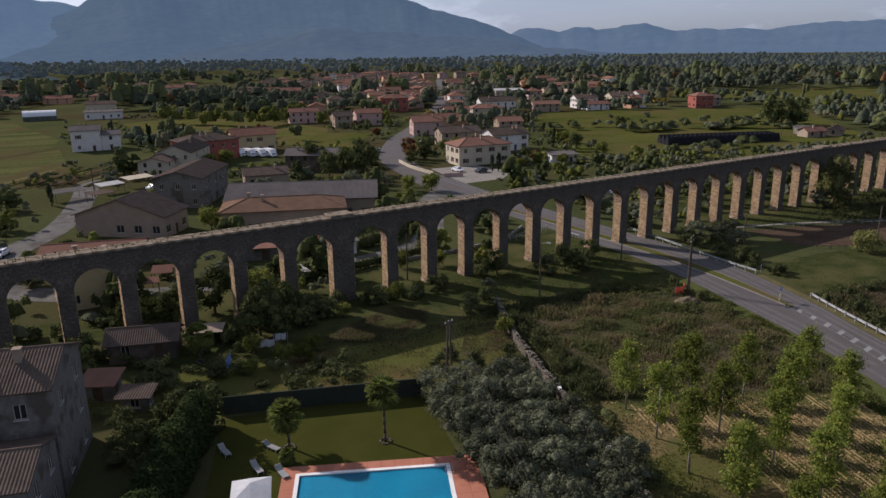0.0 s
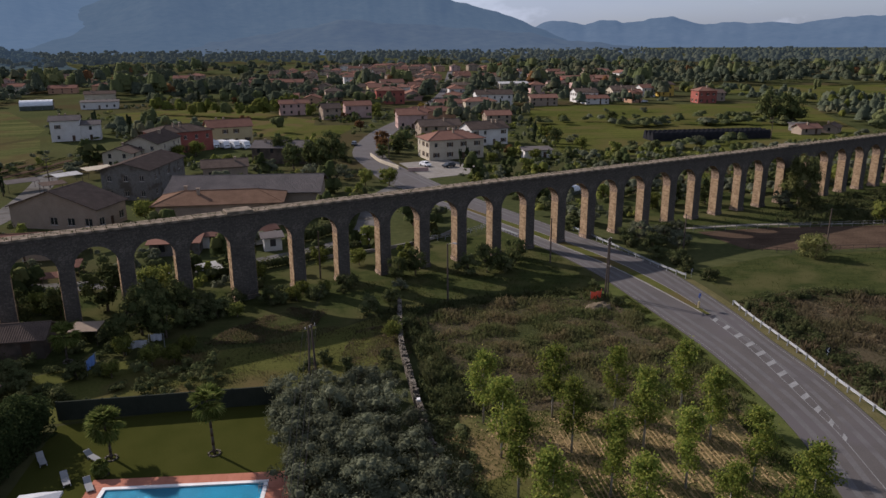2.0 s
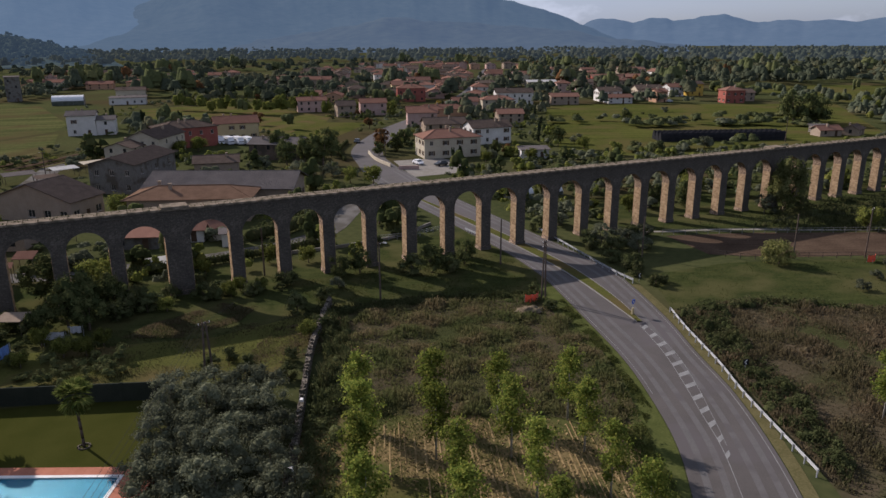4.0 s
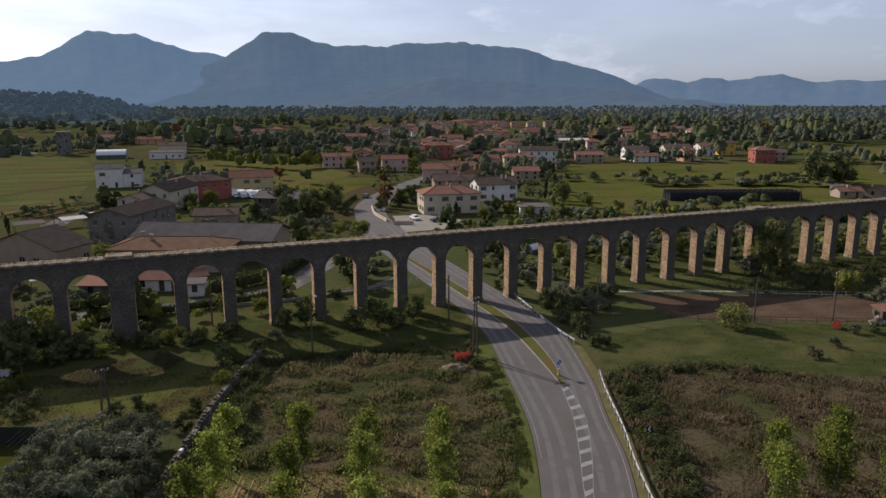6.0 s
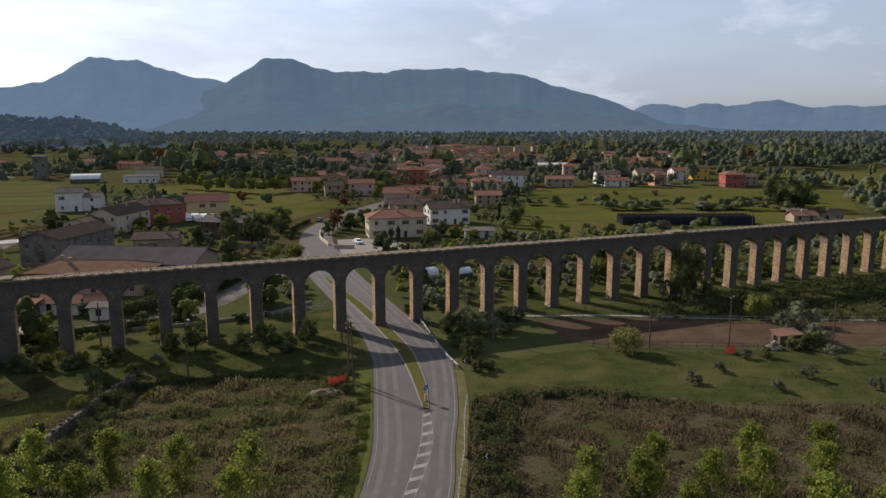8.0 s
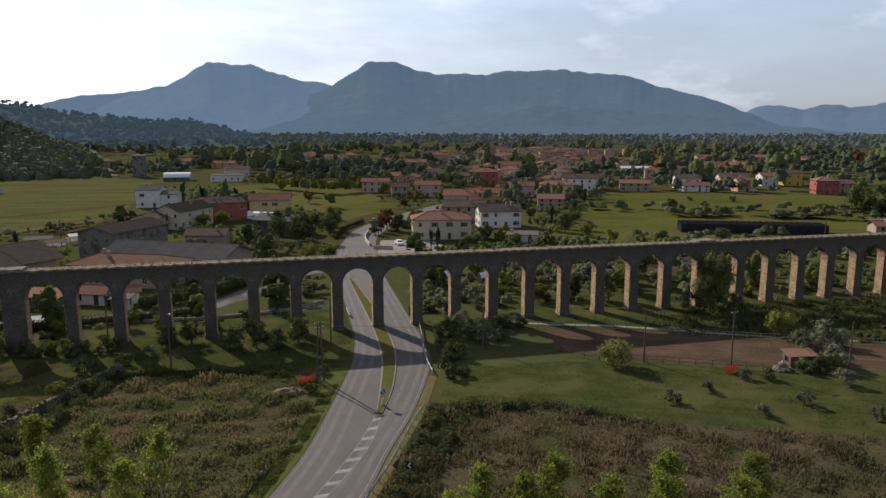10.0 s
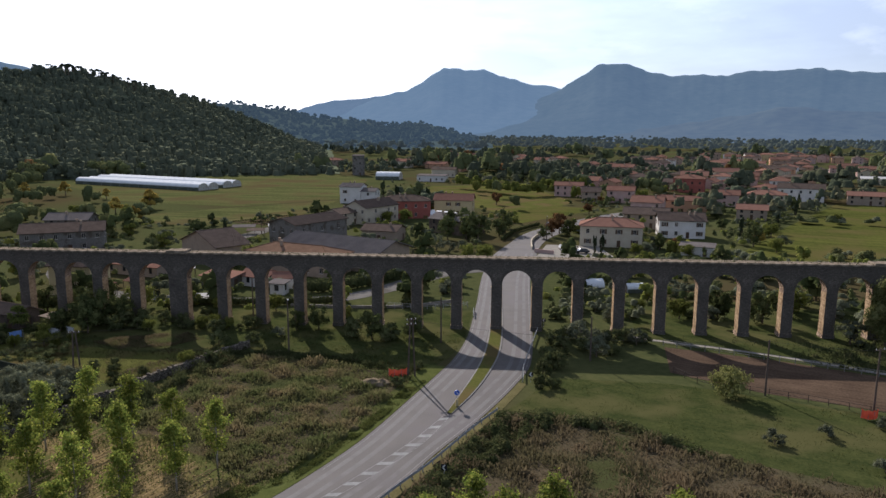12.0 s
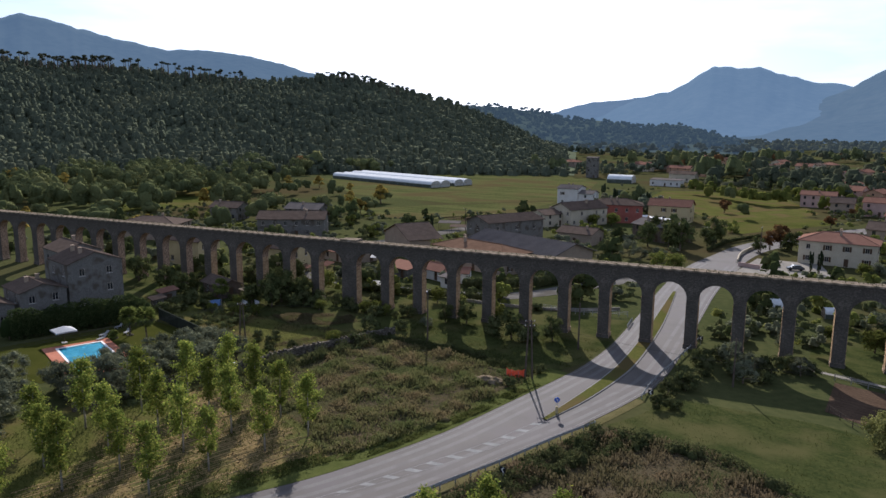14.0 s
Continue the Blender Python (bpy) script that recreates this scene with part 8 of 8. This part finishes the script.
lean_to(33.6, 219.5, 8, 4.5, 2.8, 20, "creamwall", "cream canopy beside the white farmhouse", 0.4)
house(53.8, 128.0, 5, 4, 10, 2.6, "gable", 0.9, "whitewall", "tilered", "little white outhouse with a red roof", floors=1, detail=1, name="outhouse", category="shed", chimney=False)

# washing line in the shaded garden
def washing(x, y, rot, w, h, mat, label):
    t = thing("washing", label, "laundry", pose(x, y, 0, 0, 0, rot), "laundry")
    bm = bmesh.new()
    limb(bm, (-w / 2 - 0.2, 0, -0.1), (-w / 2 - 0.2, 0, 1.9), 0.03, 0.03, 6)
    limb(bm, (w / 2 + 0.2, 0, -0.1), (w / 2 + 0.2, 0, 1.9), 0.03, 0.03, 6)
    limb(bm, (-w / 2 - 0.2, 0, 1.85), (w / 2 + 0.2, 0, 1.85), 0.01, 0.01, 4)
    part("line", bm, M["galv"], t)
    bm = bmesh.new()
    rows = [[bm.verts.new((-w / 2 + w * i / 12, 0.1 * math.sin(i * 1.3) * (j / 5), 1.84 - h * j / 5 - 0.05 * math.sin(i * 0.8))) for i in range(13)] for j in range(6)]
    for r0, r1 in zip(rows, rows[1:]):
        for i in range(12):
            bm.faces.new((r0[i], r0[i + 1], r1[i + 1], r1[i]))
    part("sheet", bm, M[mat], t)


washing(20.2, 82.0, 60, 2.0, 1.3, "blue", "blue sheet hung out on a line")
washing(25.6, 84.3, -20, 2.4, 1.0, "cloth", "pale sheets hung out on a line")
washing(28.0, 85.3, -20, 1.4, 0.9, "cloth", "white towel hung out on a line")


# ---- vehicles ----
def car(x, y, rot, paint, label, name="car", size=(4.2, 1.75, 1.45)):
    L, W, H = size
    t = thing(name, label, name, pose(x, y, 0.03, 0, 0, rot))
    bm = bmesh.new()
    prof = [(-L / 2, 0.35), (-L / 2, 0.8), (-L * 0.3, 0.95), (-L * 0.14, H), (L * 0.26, H), (L * 0.42, 0.98), (L / 2, 0.85), (L / 2, 0.35)]
    if name == "camper_van":
        prof = [(-L / 2, 0.4), (-L / 2, 1.0), (-L * 0.4, 1.9), (-L * 0.36, H), (L / 2, H), (L / 2, 0.4)]
    sides = []
    for s in (-1, 1):
        sides.append([bm.verts.new((a, s * W / 2 * (0.86 if z > 1.1 and name == "car" else 1.0), z)) for a, z in prof])
    n = len(prof)
    for i in range(n):
        j = (i + 1) % n
        bm.faces.new((sides[0][i], sides[0][j], sides[1][j], sides[1][i]))
    bm.faces.new(sides[0])
    bm.faces.new(sides[1][::-1])
    part("body", bm, M[paint], t)
    bm = bmesh.new()
    if name == "car":
        for s in (-1, 1):
            bm.faces.new([bm.verts.new((a, s * W / 2 * 0.94, z)) for a, z in ((-L * 0.24, 1.0), (-L * 0.13, H - 0.1), (L * 0.24, H - 0.1), (L * 0.36, 1.02))])
        bm.faces.new([bm.verts.new(c) for c in ((-L * 0.3 - 0.01, -W * 0.42, 0.98), (-L * 0.3 - 0.01, W * 0.42, 0.98), (-L * 0.16, W * 0.37, H - 0.06), (-L * 0.16, -W * 0.37, H - 0.06))])
    else:
        bm.faces.new([bm.verts.new(c) for c in ((-L / 2 + 0.06, -W * 0.42, 1.1), (-L / 2 + 0.06, W * 0.42, 1.1), (-L * 0.4 - 0.02, W * 0.42, 1.85), (-L * 0.4 - 0.02, -W * 0.42, 1.85))])
        for s in (-1, 1):
            bm.faces.new([bm.verts.new((a, s * (W / 2 + 0.01), z)) for a, z in ((-0.4, 1.5), (-0.4, 2.1), (1.0, 2.1), (1.0, 1.5))])
    part("windows", bm, M["glass"], t, "dark glass")
    for sx in (-L * 0.31, L * 0.3):
        for s in (-1, 1):
            bm = bmesh.new()
            limb(bm, (sx, s * (W / 2 - 0.2), 0.32), (sx, s * (W / 2 + 0.01), 0.32), 0.32, 0.32, 12)
            part("wheel", bm, M["rubber"], t)


car(122.3, 186.5, 95, "carwhite", "white parked hatchback in the yard")
car(127.5, 181.0, 10, "cardark", "dark grey parked car in the yard")
car(121.8, 240.0, 60, "cardark", "dark car driving on the road")
car(-2.0, 156.5, 65, "carwhite", "pale blue-white car parked in the side street")
car(36.5, 212.0, 20, "carwhite", "white car parked by the farmhouse")
car(345, 316, -22, "carwhite", "pale car on the village street")
for k in range(5):
    car(72.5 + 3.1 * k, 263.0 - 2.2 * k, 100, "carwhite", "white parked camper van in a row", "camper_van", (6.4, 2.2, 2.8))
bales = thing("dark_hoop_row", "long low row of black plastic tunnels in the meadow", "crop cover", pose(246, 184.5, 0, 0, 0, -22))
bm = bmesh.new()
for r in range(3):
    n = 8
    rows = [[bm.verts.new((-24 + i * 1.0, r * 3.2 - 3.2 + 1.5 * math.cos(math.pi * j / n), 3.4 * math.sin(math.pi * j / n) * (1 - 0.05 * (i % 2)))) for j in range(n + 1)] for i in range(49)]
    for r0, r1 in zip(rows, rows[1:]):
        for j in range(n):
            bm.faces.new((r0[j], r1[j], r1[j + 1], r0[j + 1]))
    for e in (0, -1):
        bm.faces.new(rows[e])
part("cover", bm, M["black"], bales)
